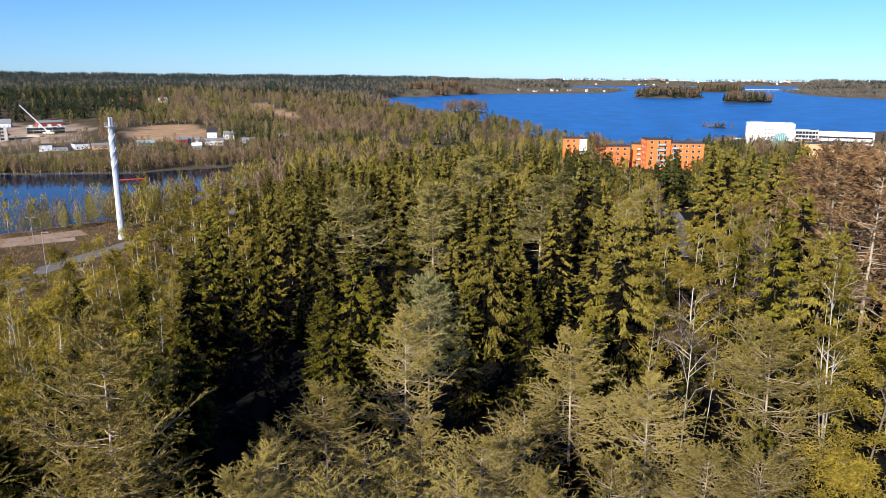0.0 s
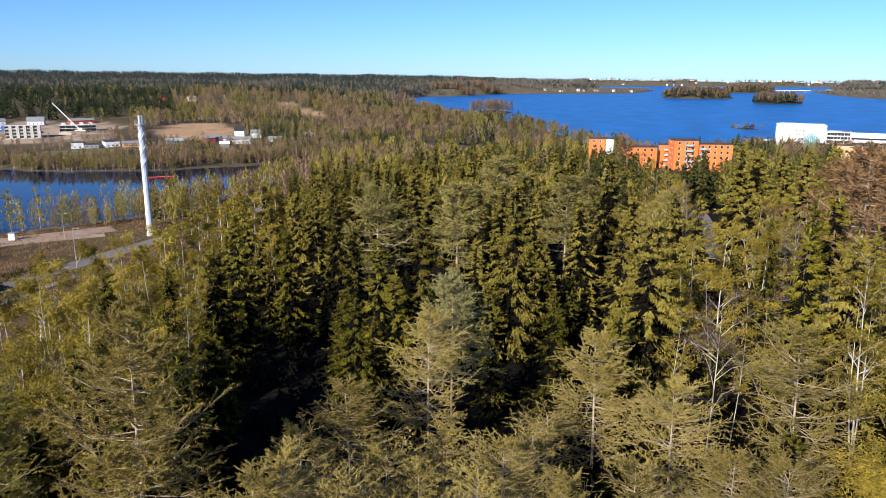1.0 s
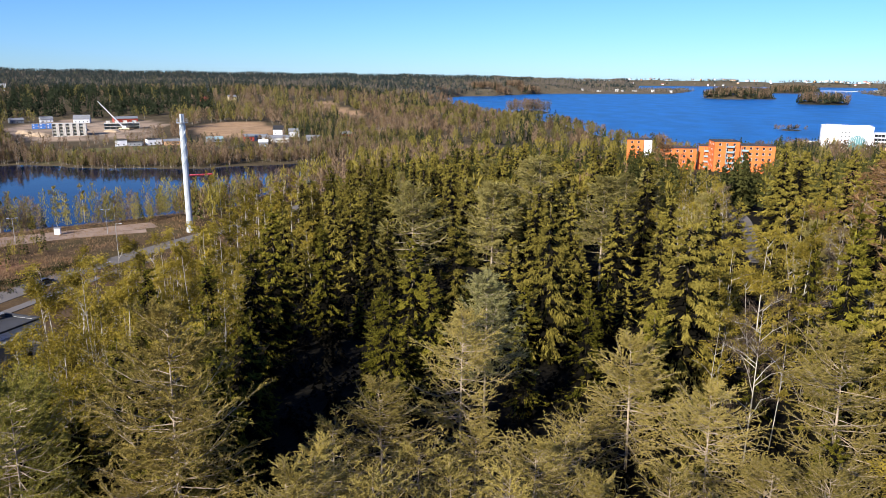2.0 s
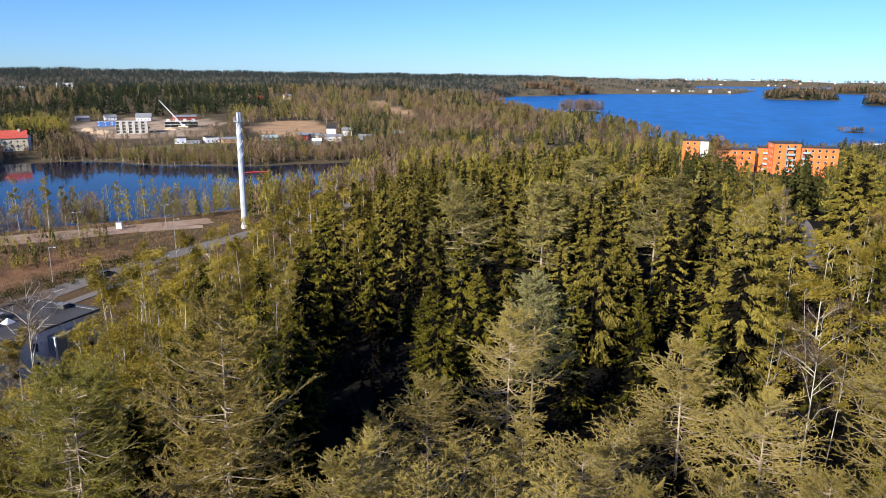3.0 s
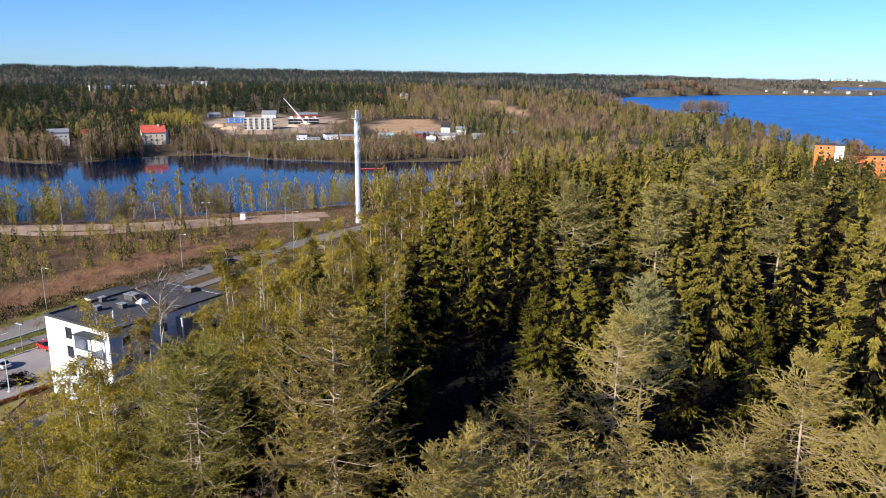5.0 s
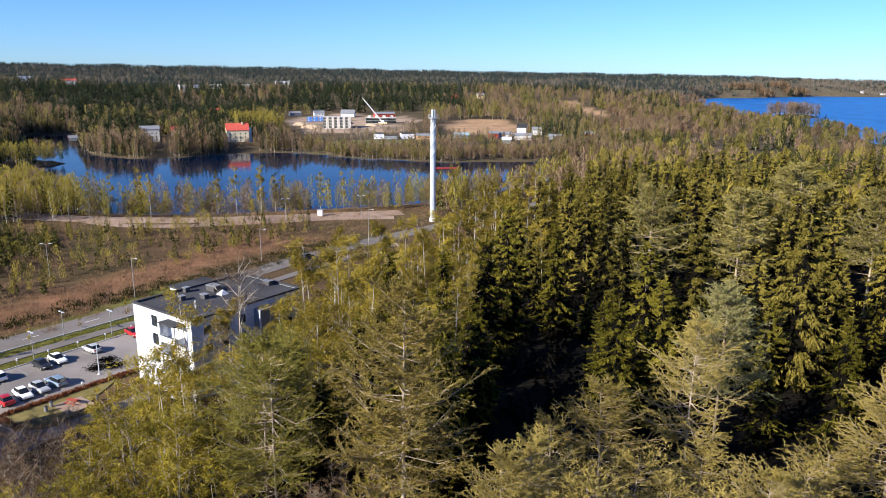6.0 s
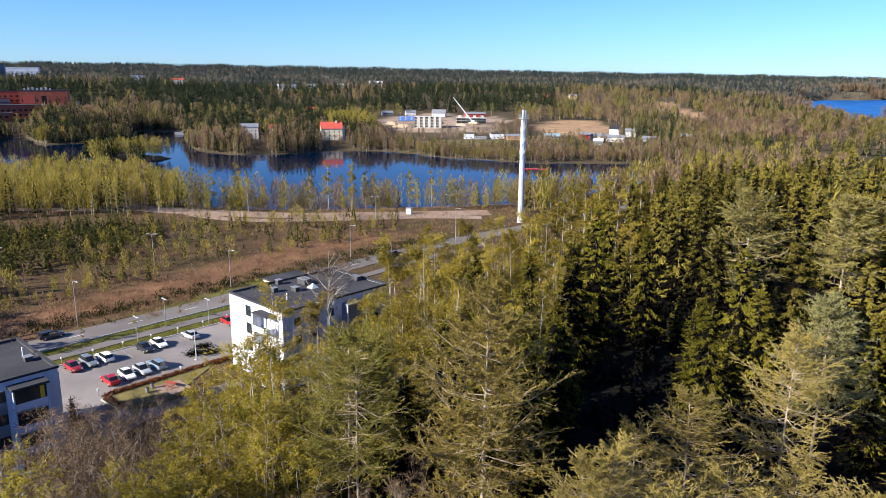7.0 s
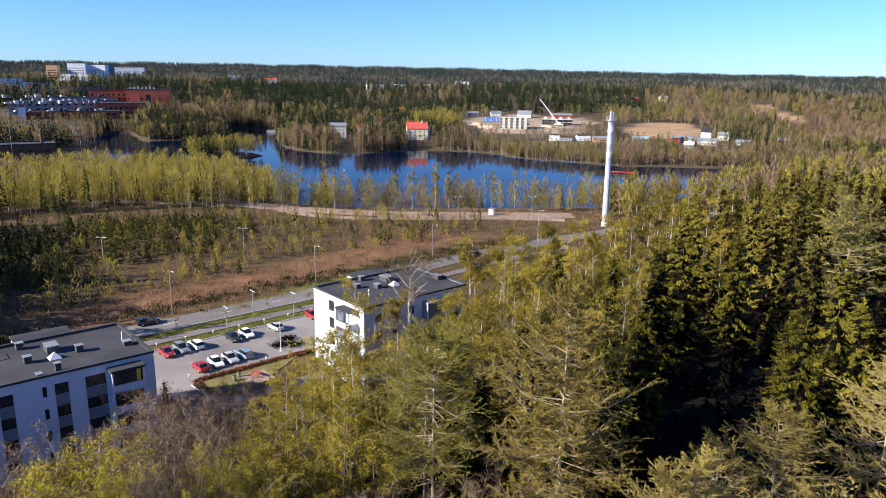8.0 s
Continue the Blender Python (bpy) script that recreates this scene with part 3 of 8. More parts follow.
def make_broadleaf(seed, spread, leaves, size, bend, radius, limbs_n=16, rise=1.2, low=0.22, twigs=5, forks=1, sides=5, hang=0.3, thin=1.0):
    """Birch, alder or willow: slender stems, rising limbs, thin twigs and a loose veil of leaves."""
    h = 20.0
    g = np.random.default_rng(seed)
    tvs, tfs, o = [], [], 0
    lv = []
    cp, cu, cw = [], [], []
    for fk in range(forks):
        hh = h * (1 if fk == 0 else g.uniform(0.72, 0.95))
        v, f, path = trunk_shape(hh, radius * (1 if fk == 0 else 0.75), bend, seed + 11 * fk, sides)
        if fk:
            lean = np.array([math.cos(fk * 2.2 + seed), math.sin(fk * 2.2 + seed)]) * g.uniform(0.08, 0.2)
            v[:, :2] += lean * np.clip(v[:, 2:3], 0, None)
            path[:, :2] += lean * np.clip(path[:, 2:3], 0, None)
        tvs.append(v)
        tfs.append(f + o)
        o += len(v)
        n = limbs_n
        z = np.sort(g.uniform(low, 0.96, n)) * hh
        rel = 1 - z / hh
        th = g.uniform(0, 2 * np.pi, n)
        L = spread * (0.25 + 0.95 * np.sqrt(rel)) * g.uniform(0.6, 1.15, n) * np.where(rel > 0.65, 0.75, 1)
        out = unit(np.stack([np.cos(th), np.sin(th), rise * g.uniform(0.6, 1.4, n)], 1))
        a = along(path, z)
        mid = a + out * (L * 0.55)[:, None]
        tip = mid + unit(out * np.array([1, 1, 0.55]) + g.normal(0, 0.12, (n, 3))) * (L * 0.5)[:, None]
        rb = 0.012 + 0.010 * L
        k = twigs
        s = np.linspace(0.25, 1.0, k)[None] + g.uniform(-0.05, 0.05, (n, k))
        base = np.where((s < 0.55)[..., None], a[:, None] + (mid - a)[:, None] * (s / 0.55)[..., None], mid[:, None] + (tip - mid)[:, None] * ((s - 0.55) / 0.45)[..., None])
        dirn = unit(out[:, None] * 0.7 + g.normal(0, 0.5, (n, k, 3)) + np.array([0, 0, 0.1]))
        tl = L[:, None] * 0.36 * (1.2 - 0.5 * s) * g.uniform(0.6, 1.3, (n, k)) + 0.3
        end = base + dirn * tl[..., None]
        end[..., 2] -= hang * tl * 0.5
        run = (end - base).reshape(-1, 3)
        lv += [limbs(a, mid, rb, rb * 0.6, 3), limbs(mid, tip, rb * 0.6, 0.01, 3), flakes(base.reshape(-1, 3), run, unit(np.cross(run, g.normal(0, 1, run.shape))) * 0.03)]
        if leaves:
            q = max(1, leaves // (n * k * forks))
            sp = g.uniform(0.1, 1.15, (n, k, q))
            c = base[:, :, None] + (end - base)[:, :, None] * sp[..., None] + g.normal(0, 0.22, (n, k, q, 3))
            u = unit(dirn[:, :, None] * 0.55 + g.normal(0, 0.55, (n, k, q, 3)) + np.array([0, 0, -hang * 0.5])) * size * g.uniform(0.8, 1.7, (n, k, q, 1))
            w = unit(np.cross(u, g.normal(0, 1, (n, k, q, 3)))) * size * thin * g.uniform(0.22, 0.48, (n, k, q, 1))
            cp.append(c.reshape(-1, 3))
            cu.append(u.reshape(-1, 3))
            cw.append(w.reshape(-1, 3))
    crown = flakes(np.concatenate(cp), np.concatenate(cu), np.concatenate(cw)) if leaves else None
    return (np.concatenate(tvs), np.concatenate(tfs)), crown, weld(lv)


def grow(proto, x, y, top=None, height=None, wide=1.0, group="", label="", sink=0.0):
    """A copy of a tree at (x, y), as tall as its top says; the meshes are 20 m tall."""
    g0 = gz(x, y) - sink
    hh = height if height else top - g0
    k = hh / 20.0
    m = Matrix.LocRotScale((x, y, g0), Euler((0, 0, rng.uniform(0, 6.28))), (k * wide, k * wide, k))
    ob = copy_thing(proto, m)
    return tagged(ob, label, group=group)


def park(proto):
    """Takes the pattern of a tree out of the scene once its copies stand."""
    for o in (*proto.children_recursive, proto):
        bpy.data.objects.remove(o)


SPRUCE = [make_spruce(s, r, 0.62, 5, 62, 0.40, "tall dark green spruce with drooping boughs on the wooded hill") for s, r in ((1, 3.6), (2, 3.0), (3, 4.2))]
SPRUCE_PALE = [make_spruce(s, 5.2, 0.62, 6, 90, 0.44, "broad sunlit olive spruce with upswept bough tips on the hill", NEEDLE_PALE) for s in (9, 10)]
SPRUCE_MID = [make_spruce(s, r, 0.85, 5, 44, 0.52, "dark green spruce among the mixed forest on the hill", NEEDLE_SUNLIT) for s, r in ((4, 3.4), (5, 2.8), (6, 4.0))]

SPRUCE_CREST = [make_spruce(s, r, 0.9, 5, 28, 0.66, "tall dark green spruce on the crest of the hill", NEEDLE_SUNLIT) for s, r in ((11, 3.6), (12, 3.1), (13, 4.0))]
SPRUCE_BACK = [make_spruce(s, r, 1.1, 5, 11, 1.1, "unseen dark green spruce below and behind the camera") for s, r in ((7, 3.6), (8, 3.2))]


def larch_kind(seed, spread, needles, mat, label, fine=1.0, bare_below=0.25, tuft=1.0, k=9):
    name, lab, trunk, crown, limb = make_larch(seed, spread, needles, label, "larch", fine, bare_below, tuft, k)
    return tree(name, lab, "tree", trunk, crown, mat, BARK_LARCH, limb)


LARCH = [larch_kind(s, r, 28, NEEDLE_LARCH, "wide larch with tan-green spring needles and pale bare limbs", 1.0, 0.12, 0.60, 16) for s, r in ((21, 5.8), (22, 5.2), (23, 6.2))]
LARCH_FINE = [larch_kind(20, 4.6, 44, NEEDLE_OLIVE, "fine-twigged larch with tan-green spring needles close to the camera", 1.1, 0.15, 0.50, 19)]
LARCH_GREEN = [larch_kind(26, 6.0, 40, NEEDLE_GREEN, "rounded larch in soft green needles above the flats", 1.0, 0.10, 0.60, 16)]
LARCH_LOW = [larch_kind(s, r, 14, NEEDLE_LARCH, "smaller larch with tan-green spring needles under the taller trees", 0.8, 0.1, 1.2, 8) for s, r in ((24, 6.0), (25, 5.2))]
PINE = [larch_kind(s, r, 15, NEEDLE_PINE, "grey-green pine with pale limbs among the spruces", 0.85, 0.3, 1.3, 7) for s, r in ((31, 4.2), (32, 3.6))]
RUST = [larch_kind(s, r, 13, TWIG_RUST, "rusty brown larch still bare of new needles", 0.8, 0.2, 1.4, 6) for s, r in ((41, 5.0), (42, 4.4))]


def broad_kind(name, label, mat, bark, *a, **k):
    trunk, crown, limb = make_broadleaf(*a, **k)
    return tree(name, label, "tree", trunk, crown, mat, bark, limb)


BIRCH = [broad_kind("birch", "white-stemmed birch veiled in fresh yellow-green leaves", LEAF_BIRCH, BARK_BIRCH, s, 3.8, 5200, 0.29, 0.45, 0.11, forks=f, limbs_n=18 if f == 1 else 11, twigs=6) for s, f in ((51, 1), (52, 2), (53, 3))]
BIRCH_MID = [broad_kind("birch", "slender white birch coming into leaf by the pond", LEAF_BIRCH, BARK_BIRCH, s, 3.3, 1150, 0.62, 0.3, 0.15, limbs_n=13, twigs=5, sides=4, low=0.28, thin=0.8) for s in (54, 55, 56)]
BIRCH_SLOPE = [broad_kind("birch", "slim birch in fresh yellow-green leaf on the slope", LEAF_BIRCH, BARK_BIRCH, s, 4.0, 2300, 0.37, 0.45, 0.075, limbs_n=11, twigs=5, sides=4, low=0.2, forks=f) for s, f in ((57, 1), (58, 2))]
BIRCH_BARE = [broad_kind("bare_birch", "birch with a white trunk and bare brown twigs", TWIG_BROWN, BARK_BIRCH, s, 4.4, 5200, 0.34, 0.4, 0.10, limbs_n=20, twigs=8, rise=1.1, forks=f, thin=0.3) for s, f in ((61, 1), (62, 2))]
ALDER_BARE = [broad_kind("bare_alder", "leafless grey-brown alder in the thicket", TWIG_BROWN, BARK_GREY, s, 3.4, 420, 0.60, 0.4, 0.13, limbs_n=7, twigs=3, sides=4, forks=2) for s in (64, 65)]
WILLOW = [broad_kind("willow", "rounded willow with yellow-green catkins and young leaves", LEAF_WILLOW, BARK_GREY, s, 6.0, 5200, 0.36, 0.5, 0.16, limbs_n=14, twigs=6, forks=3, low=0.12, rise=0.9) for s in (71, 72)]
WILLOW_LOW = [broad_kind("willow", "low leafy willow in the thicket on the slope", LEAF_WILLOW, BARK_GREY, 73, 6.0, 2000, 0.52, 0.5, 0.13, limbs_n=9, twigs=5, forks=2, low=0.12, rise=0.9)]
BIRCH_WEEP = [broad_kind("birch", "dense birch in soft green spring leaf beside the spruces", LEAF_BIRCH, BARK_SPRUCE, 59, 4.2, 11000, 0.21, 0.5, 0.08, limbs_n=22, twigs=9, low=0.15, hang=0.9)]
PINE_NEAR = [larch_kind(33, 4.4, 22, NEEDLE_BLUE, "grey-green pine with pale limbs between the larches", 1.0, 0.35, 0.9, 11)]
THICKET = [broad_kind("bare_bush", "leafless many-stemmed bush with pale brown twigs", TWIG_PALE, BARK_GREY, s, 5.0, 2100, 0.70, 0.6, 0.06, limbs_n=9, twigs=7, sides=3, forks=6, low=0.1, rise=1.6, hang=0.0, thin=0.28) for s in (66, 67)]

# ---- the forest on the hill: the trees that stand out, then those between them ----
LARCH_SPOTS = ((-22.6, 45.0, 46.3), (-3.7, 65.9, 39.6), (12.3, 64.8, 38.0), (17.5, 57.4, 36.7), (28.6, 59.5, 40.9), (-10.0, 57.1, 36.2), (2.8, 49.9, 35.1), (-12.5, 44.3, 37.0), (-13.3, 40.9, 37.2), (22.7, 46.8, 35.6), (7.4, 47.4, 33.7), (20.0, 50.2, 34.2), (-37.8, 49.2, 38.4), (-40.9, 51.8, 37.1),)
PINE_SPOTS = ((-15.9, 124.0, 43.0), (-1.9, 130.0, 42.8), (8.4, 164.8, 43.5), (19.0, 138.7, 43.0),)
SLIM_SPOTS = ((42.9, 90.3, 47.1), (46.5, 82.4, 45.4), (42.6, 101.4, 43.6),)
PINE_NEAR_SPOTS = ((-1.6, 74.0, 41.3),)
RUST_SPOTS = ((100.6, 190.0, 43.7), (97.3, 174.7, 44.6), (96.3, 163.8, 45.5), (87.7, 145.7, 46.4), (86.1, 169.4, 42.7), (62.3, 114.1, 49.9), (62.0, 102.8, 49.1), (62.3, 293.5, 37.6),)
SPRUCE_SPOTS = ((-35.1, 106.4, 42.6), (-35.7, 82.6, 40.3), (-32.3, 89.3, 40.8), (-11.9, 94.3, 41.3), (-6.6, 99.8, 41.6), (6.6, 99.8, 44.8), (21.4, 83.3, 46.8), (-29.2, 157.3, 42.2), (-29.3, 136.9, 41.6), (-13.1, 179.5, 41.5), (-16.2, 149.1, 39.8), (-5.7, 254.9, 41.2), (32.4, 166.9, 45.2), (28.9, 126.8, 42.1), (36.4, 114.4, 43.6), (69.5, 187.5, 45.7), (77.4, 195.2, 43.8), (31.0, 258.1, 40.5), (16.3, 189.3, 38.2), (6.9, 249.9, 40.2), (89.1, 179.0, 45.7), (-27.3, 106.6, 40.2), (-18.3, 113.5, 38.7), (34.4, 120.2, 44.1), (1.5, 120.0, 35.5), (21.0, 133.4, 40.5), (25.1, 115.3, 40.2), (11.4, 104.4, 34.6), (-46.5, 88.5, 38.1), (60.8, 164.1, 47.5),)
SPRUCE_SPOTS_MORE = ((60.0, 153.7, 47.2), (97.8, 230.1, 39.9), (104.4, 227.2, 41.2), (106.3, 215.2, 42.9), (59.6, 180.4, 40.7), (36.3, 76.9, 46.2), (41.7, 77.5, 46.1), (54.1, 107.1, 46.0), (54.0, 155.9, 42.4), (16.2, 108.8, 32.6), (78.9, 172.8, 44.6), (79.1, 183.7, 41.1),)
BIRCH_SPOTS = ((-47.1, 82.5, 38.3), (32.2, 89.4, 44.0), (39.7, 69.5, 45.5), (41.6, 101.8, 41.1), (33.0, 104.9, 38.8), (-52.3, 85.3, 37.6), (-58.7, 87.0, 35.4), (-50.8, 68.2, 34.6), (-69.0, 72.4, 32.5), (-62.2, 71.8, 32.3), (-54.0, 95.8, 32.7), (-54.0, 52.1, 33.4), (-49.7, 52.1, 33.8), (-65.3, 157.0, 27.8), (-58.8, 87.0, 37.3), (-62.1, 96.8, 36.2), (-56.8, 94.2, 36.9), (-62.1, 108.5, 34.9), (-58.7, 110.4, 35.5), (-60.2, 120.8, 34.2), (-59.5, 126.7, 33.8), (-58.2, 132.8, 33.2), (-52.8, 129.6, 34.2), (-51.3, 99.5, 36.5), (-49.7, 109.2, 35.5),)
WILLOW_SPOTS = ((-59.6, 28.4, 30.7), (-52.0, 33.8, 29.2), (-53.0, 42.6, 28.5), (-54.1, 20.9, 31.9), (-49.2, 26.7, 31.6), (-46.5, 34.7, 29.5), (-52.3, 46.5, 31.3), (-47.2, 46.1, 31.6), (-49.2, 34.4, 29.4), (-62.5, 57.6, 29.8), (-48.0, 70.2, 32.5), (-55.8, 27.0, 30.3), (33.4, 52.9, 45.0),)
BIRCH_BARE_SPOTS = ((24.2, 67.8, 41.4), (-58.6, 70.9, 39.3),)
THICKET_SPOTS = ((-73.7, 44.4, 25.1), (-70.8, 45.1, 25.1), (-72.1, 48.6, 23.6), (-69.5, 49.0, 23.9), (-71.6, 52.8, 22.4), (-68.2, 52.3, 23.0), (-73.0, 41.6, 25.6), (-63.7, 45.0, 25.6), (-68.7, 44.8, 25.2), (-71.7, 43.8, 25.1), (-58.1, 42.5, 25.3), (-68.3, 37.6, 26.0), (-64.5, 27.3, 28.9), (-61.9, 22.9, 30.0), (-57.0, 29.1, 29.5), (-53.3, 31.6, 29.2), (-62.3, 36.2, 29.6), (-59.2, 37.3, 29.5), (-65.3, 34.8, 27.7), (-54.5, 37.2, 30.4), (-62.9, 30.7, 29.4), (-60.1, 27.3, 30.3), (-65.2, 25.6, 28.8), (-49.8, 29.7, 33.2),)
BIRCH_FAR_SPOTS = ((-62.2, 158.2, 33.1), (-62.7, 168.7, 34.2), (-63.0, 179.2, 33.2), (-62.9, 189.8, 32.9), (-61.0, 195.7, 32.8), (-60.2, 206.4, 32.5), (-51.2, 119.5, 35.6), (-53.6, 140.1, 34.4), (-53.4, 156.1, 33.1), (-53.3, 177.1, 32.8), (-51.9, 193.1, 33.2),)
LARCH_LOW_SPOTS = ((-6.3, 51.6, 33.9), (-1.9, 56.0, 32.5), (5.7, 55.7, 33.1), (-3.3, 45.9, 34.7), (-8.3, 43.2, 36.2), (12.2, 47.4, 34.8), (0.8, 46.0, 34.8), (-13.1, 52.4, 35.0),)

# the side road that climbs between the trees, kept clear of them
SIDE_ROAD = [place(az, d) for az, d in ((-19.7, 178), (-18.9, 200), (-18.2, 225), (-17.7, 250), (-16.4, 285))]
taken = [(*place(-18.5 - 0.002 * (d - 200), d), 6.5) for d in range(128, 268, 8)]


def off_lane(p):
    az, d = math.degrees(math.atan2(-p[0], p[1])), math.hypot(p[0], p[1])
    return not (-19.7 < az < -17.3 and 122 < d < 265)


def stand(kinds, spots, group, wide=1.0):
    for i, (x, y, top) in enumerate(p for p in spots if off_lane(p)):
        grow(kinds[i % len(kinds)], x, y, top, wide=wide * rng.uniform(0.92, 1.1), group=group)
        taken.append((x, y, 2.2))


def crowns(kinds, spots, radii, group):
    """Trees whose crown is as wide as its radius says, however tall they are."""
    for i, ((x, y, top), r) in enumerate(zip(spots, radii)):
        k = (top - gz(x, y)) / 20
        grow(kinds[i % len(kinds)], x, y, top, wide=r / (6.2 * k), group=group)
        taken.append((x, y, 3.2))


crowns(LARCH_FINE, LARCH_SPOTS[:1], (7.7,), "larches in front")
crowns(LARCH, LARCH_SPOTS[1:-2], (5.6, 6.2, 5.0, 7.0, 5.4, 4.6, 4.4, 4.6, 4.6, 4.2, 4.6), "larches in front")
crowns(LARCH_GREEN, LARCH_SPOTS[-2:], (5.8, 6.2), "larches in front")
crowns(LARCH_LOW, LARCH_LOW_SPOTS, (4.2, 4.4, 4.0, 4.2, 4.2, 4.2, 4.0, 3.8), "larches in front")
crowns(PINE_NEAR, PINE_NEAR_SPOTS, (6.0,), "pines on the hill")
stand(PINE, PINE_SPOTS, "pines on the hill", 1.45)
stand(RUST, RUST_SPOTS, "rusty larches", 1.4)
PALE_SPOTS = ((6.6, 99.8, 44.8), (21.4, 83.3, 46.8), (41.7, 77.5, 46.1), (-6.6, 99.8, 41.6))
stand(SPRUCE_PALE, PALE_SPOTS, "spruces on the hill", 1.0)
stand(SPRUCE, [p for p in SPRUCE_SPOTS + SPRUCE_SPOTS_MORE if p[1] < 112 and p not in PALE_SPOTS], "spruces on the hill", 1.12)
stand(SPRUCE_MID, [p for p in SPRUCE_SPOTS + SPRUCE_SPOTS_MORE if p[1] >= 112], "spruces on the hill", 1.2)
stand(BIRCH, BIRCH_SPOTS, "birches on the slope", 1.1)
stand(WILLOW, [p for p in WILLOW_SPOTS if p[0] < 0], "willows on the slope", 1.1)
stand(BIRCH_WEEP, [p for p in WILLOW_SPOTS if p[0] > 0], "birches on the hill", 1.5)
stand(BIRCH_MID, BIRCH_FAR_SPOTS, "birches on the slope", 1.25)
stand(THICKET, THICKET_SPOTS, "bare bushes on the slope", 1.05)
stand(BIRCH_BARE, BIRCH_BARE_SPOTS, "bare birches")
stand(SPRUCE, SLIM_SPOTS, "spruces on the hill", 0.72)


def free(x, y, gap):
    for a, c, r in taken:
        if (a - x) ** 2 + (c - y) ** 2 < max(gap, r) ** 2:
            return False
    return True


def scatter(n, az0, az1, d0, d1, gap, test=None):
    """Seeded places in a ring sector, gap metres apart."""
    got = []
    for _ in range(n * 12):
        if len(got) >= n:
            break
        d, az = math.sqrt(rng.uniform(d0 * d0, d1 * d1)), rng.uniform(az0, az1)
        x, y = place(az, d)
        if free(x, y, gap) and (test is None or test(x, y, d, az)):
            taken.append((x, y, gap * 0.9))
            got.append((x, y, d, az))
    return got


# low larches and spruces that close the canopy in front
for x, y, d, az in scatter(9, -34, 34, 40, 76, 4.8, lambda x, y, d, az: not (9 < az < 20 and d > 52) and x > -44):
    u = rng.random()
    if u < 0.35:
        grow(LARCH_LOW[rng.integers(2)], x, y, height=rng.uniform(8, 11.5), wide=1.7, group="larches in front")
    else:
        grow(SPRUCE[rng.integers(3)], x, y, height=rng.uniform(8, 12), wide=1.3, group="spruces on the hill")


def on_hill(x, y, d, az):
    return x > -66 + 0.09 * max(0, y - 60) and not (x < -64 and y > 135)


for x, y, d, az in scatter(34, -34, 14, 76, 125, 5.0, lambda x, y, d, az: on_hill(x, y, d, az) and x > -40 and not (12 < az < 18 and d < 104)):
    grow((SPRUCE if d < 112 else SPRUCE_MID)[rng.integers(3)], x, y, height=rng.uniform(8, 14.5), wide=rng.uniform(1.05, 1.4), group="spruces on the hill")
for x, y, d, az in scatter(105, -35, 22, 120, 235, 5.0, lambda x, y, d, az: on_hill(x, y, d, az) and x > -48):
    u = rng.random()
    if az < -10 and u < 0.62:
        if u < 0.3 and az < -24:
            grow(RUST[rng.integers(2)], x, y, height=rng.uniform(14, 19), wide=1.2, group="rusty larches")
        else:
            grow(BIRCH_SLOPE[rng.integers(2)], x, y, height=rng.uniform(14, 19), wide=1.2, group="birches on the hill")
    elif -10 < az < 6 and u < 0.28:
        grow(PINE[rng.integers(2)], x, y, height=rng.uniform(15, 20), wide=1.4, group="pines on the hill")
    elif u < 0.62 + 0.2 * (az > -8):
        grow(SPRUCE_MID[rng.integers(3)], x, y, height=rng.uniform(11, 19), wide=rng.uniform(1.0, 1.3), group="spruces on the hill")
    elif u < 0.9:
        grow(BIRCH_SLOPE[rng.integers(2)], x, y, height=rng.uniform(14, 19), wide=1.1, group="birches on the hill")
    else:
        grow(PINE[rng.integers(2)], x, y, height=rng.uniform(15, 19), group="pines on the hill")
# the crest, where tall spruces close the view
for x, y, d, az in scatter(95, -9, 18, 150, 268, 4.4, lambda x, y, d, az: x > -60 + 0.09 * max(0, y - 150)):
    grow(SPRUCE_CREST[rng.integers(3)], x, y, height=rng.uniform(16.5, 22), wide=rng.uniform(1.0, 1.25), group="spruces on the hill")
# the slope towards the road: birches, willows and bare thicket
for x, y, d, az in scatter(75, 20, 50, 78, 175, 3.6, lambda x, y, d, az: on_hill(x, y, d, az) and x < -26 and not (x < -70 and y < 112)):
    u = rng.random()
    if u < 0.72:
        grow(BIRCH_SLOPE[rng.integers(2)], x, y, height=rng.uniform(10, 17), wide=1.15, group="birches on the slope")
    else:
        grow(ALDER_BARE[rng.integers(2)], x, y, height=rng.uniform(8, 14), wide=1.2, group="bare alders on the slope")
for x, y, d, az in scatter(50, 28, 76, 40, 88, 2.6, lambda x, y, d, az: x > -78 and y > 14):
    grow(THICKET[rng.integers(2)], x, y, height=rng.uniform(4.5, 7.5), wide=1.3, group="bare bushes on the slope")
for x, y, d, az in scatter(46, 9, 23.8, 140, 250, 3.6, lambda x, y, d, az: x > -92 + 0.1 * (d - 150)):
    if az < 19 and rng.random() < 0.75:
        grow(SPRUCE_MID[rng.integers(3)], x, y, height=rng.uniform(13, 19), wide=1.15, group="spruces on the hill")
    else:
        grow(BIRCH_MID[rng.integers(3)], x, y, height=rng.uniform(11, 15.5), wide=1.25, group="birches on the slope")
# bushes in the shade along the edge of the car park
for i in range(20):
    x, y = place(51.5 + 0.42 * i + rng.uniform(-0.3, 0.3), rng.uniform(106, 111))
    grow(THICKET[i % 2], x, y, height=rng.uniform(2.6, 4.6), wide=1.5, group="bare bushes on the slope")
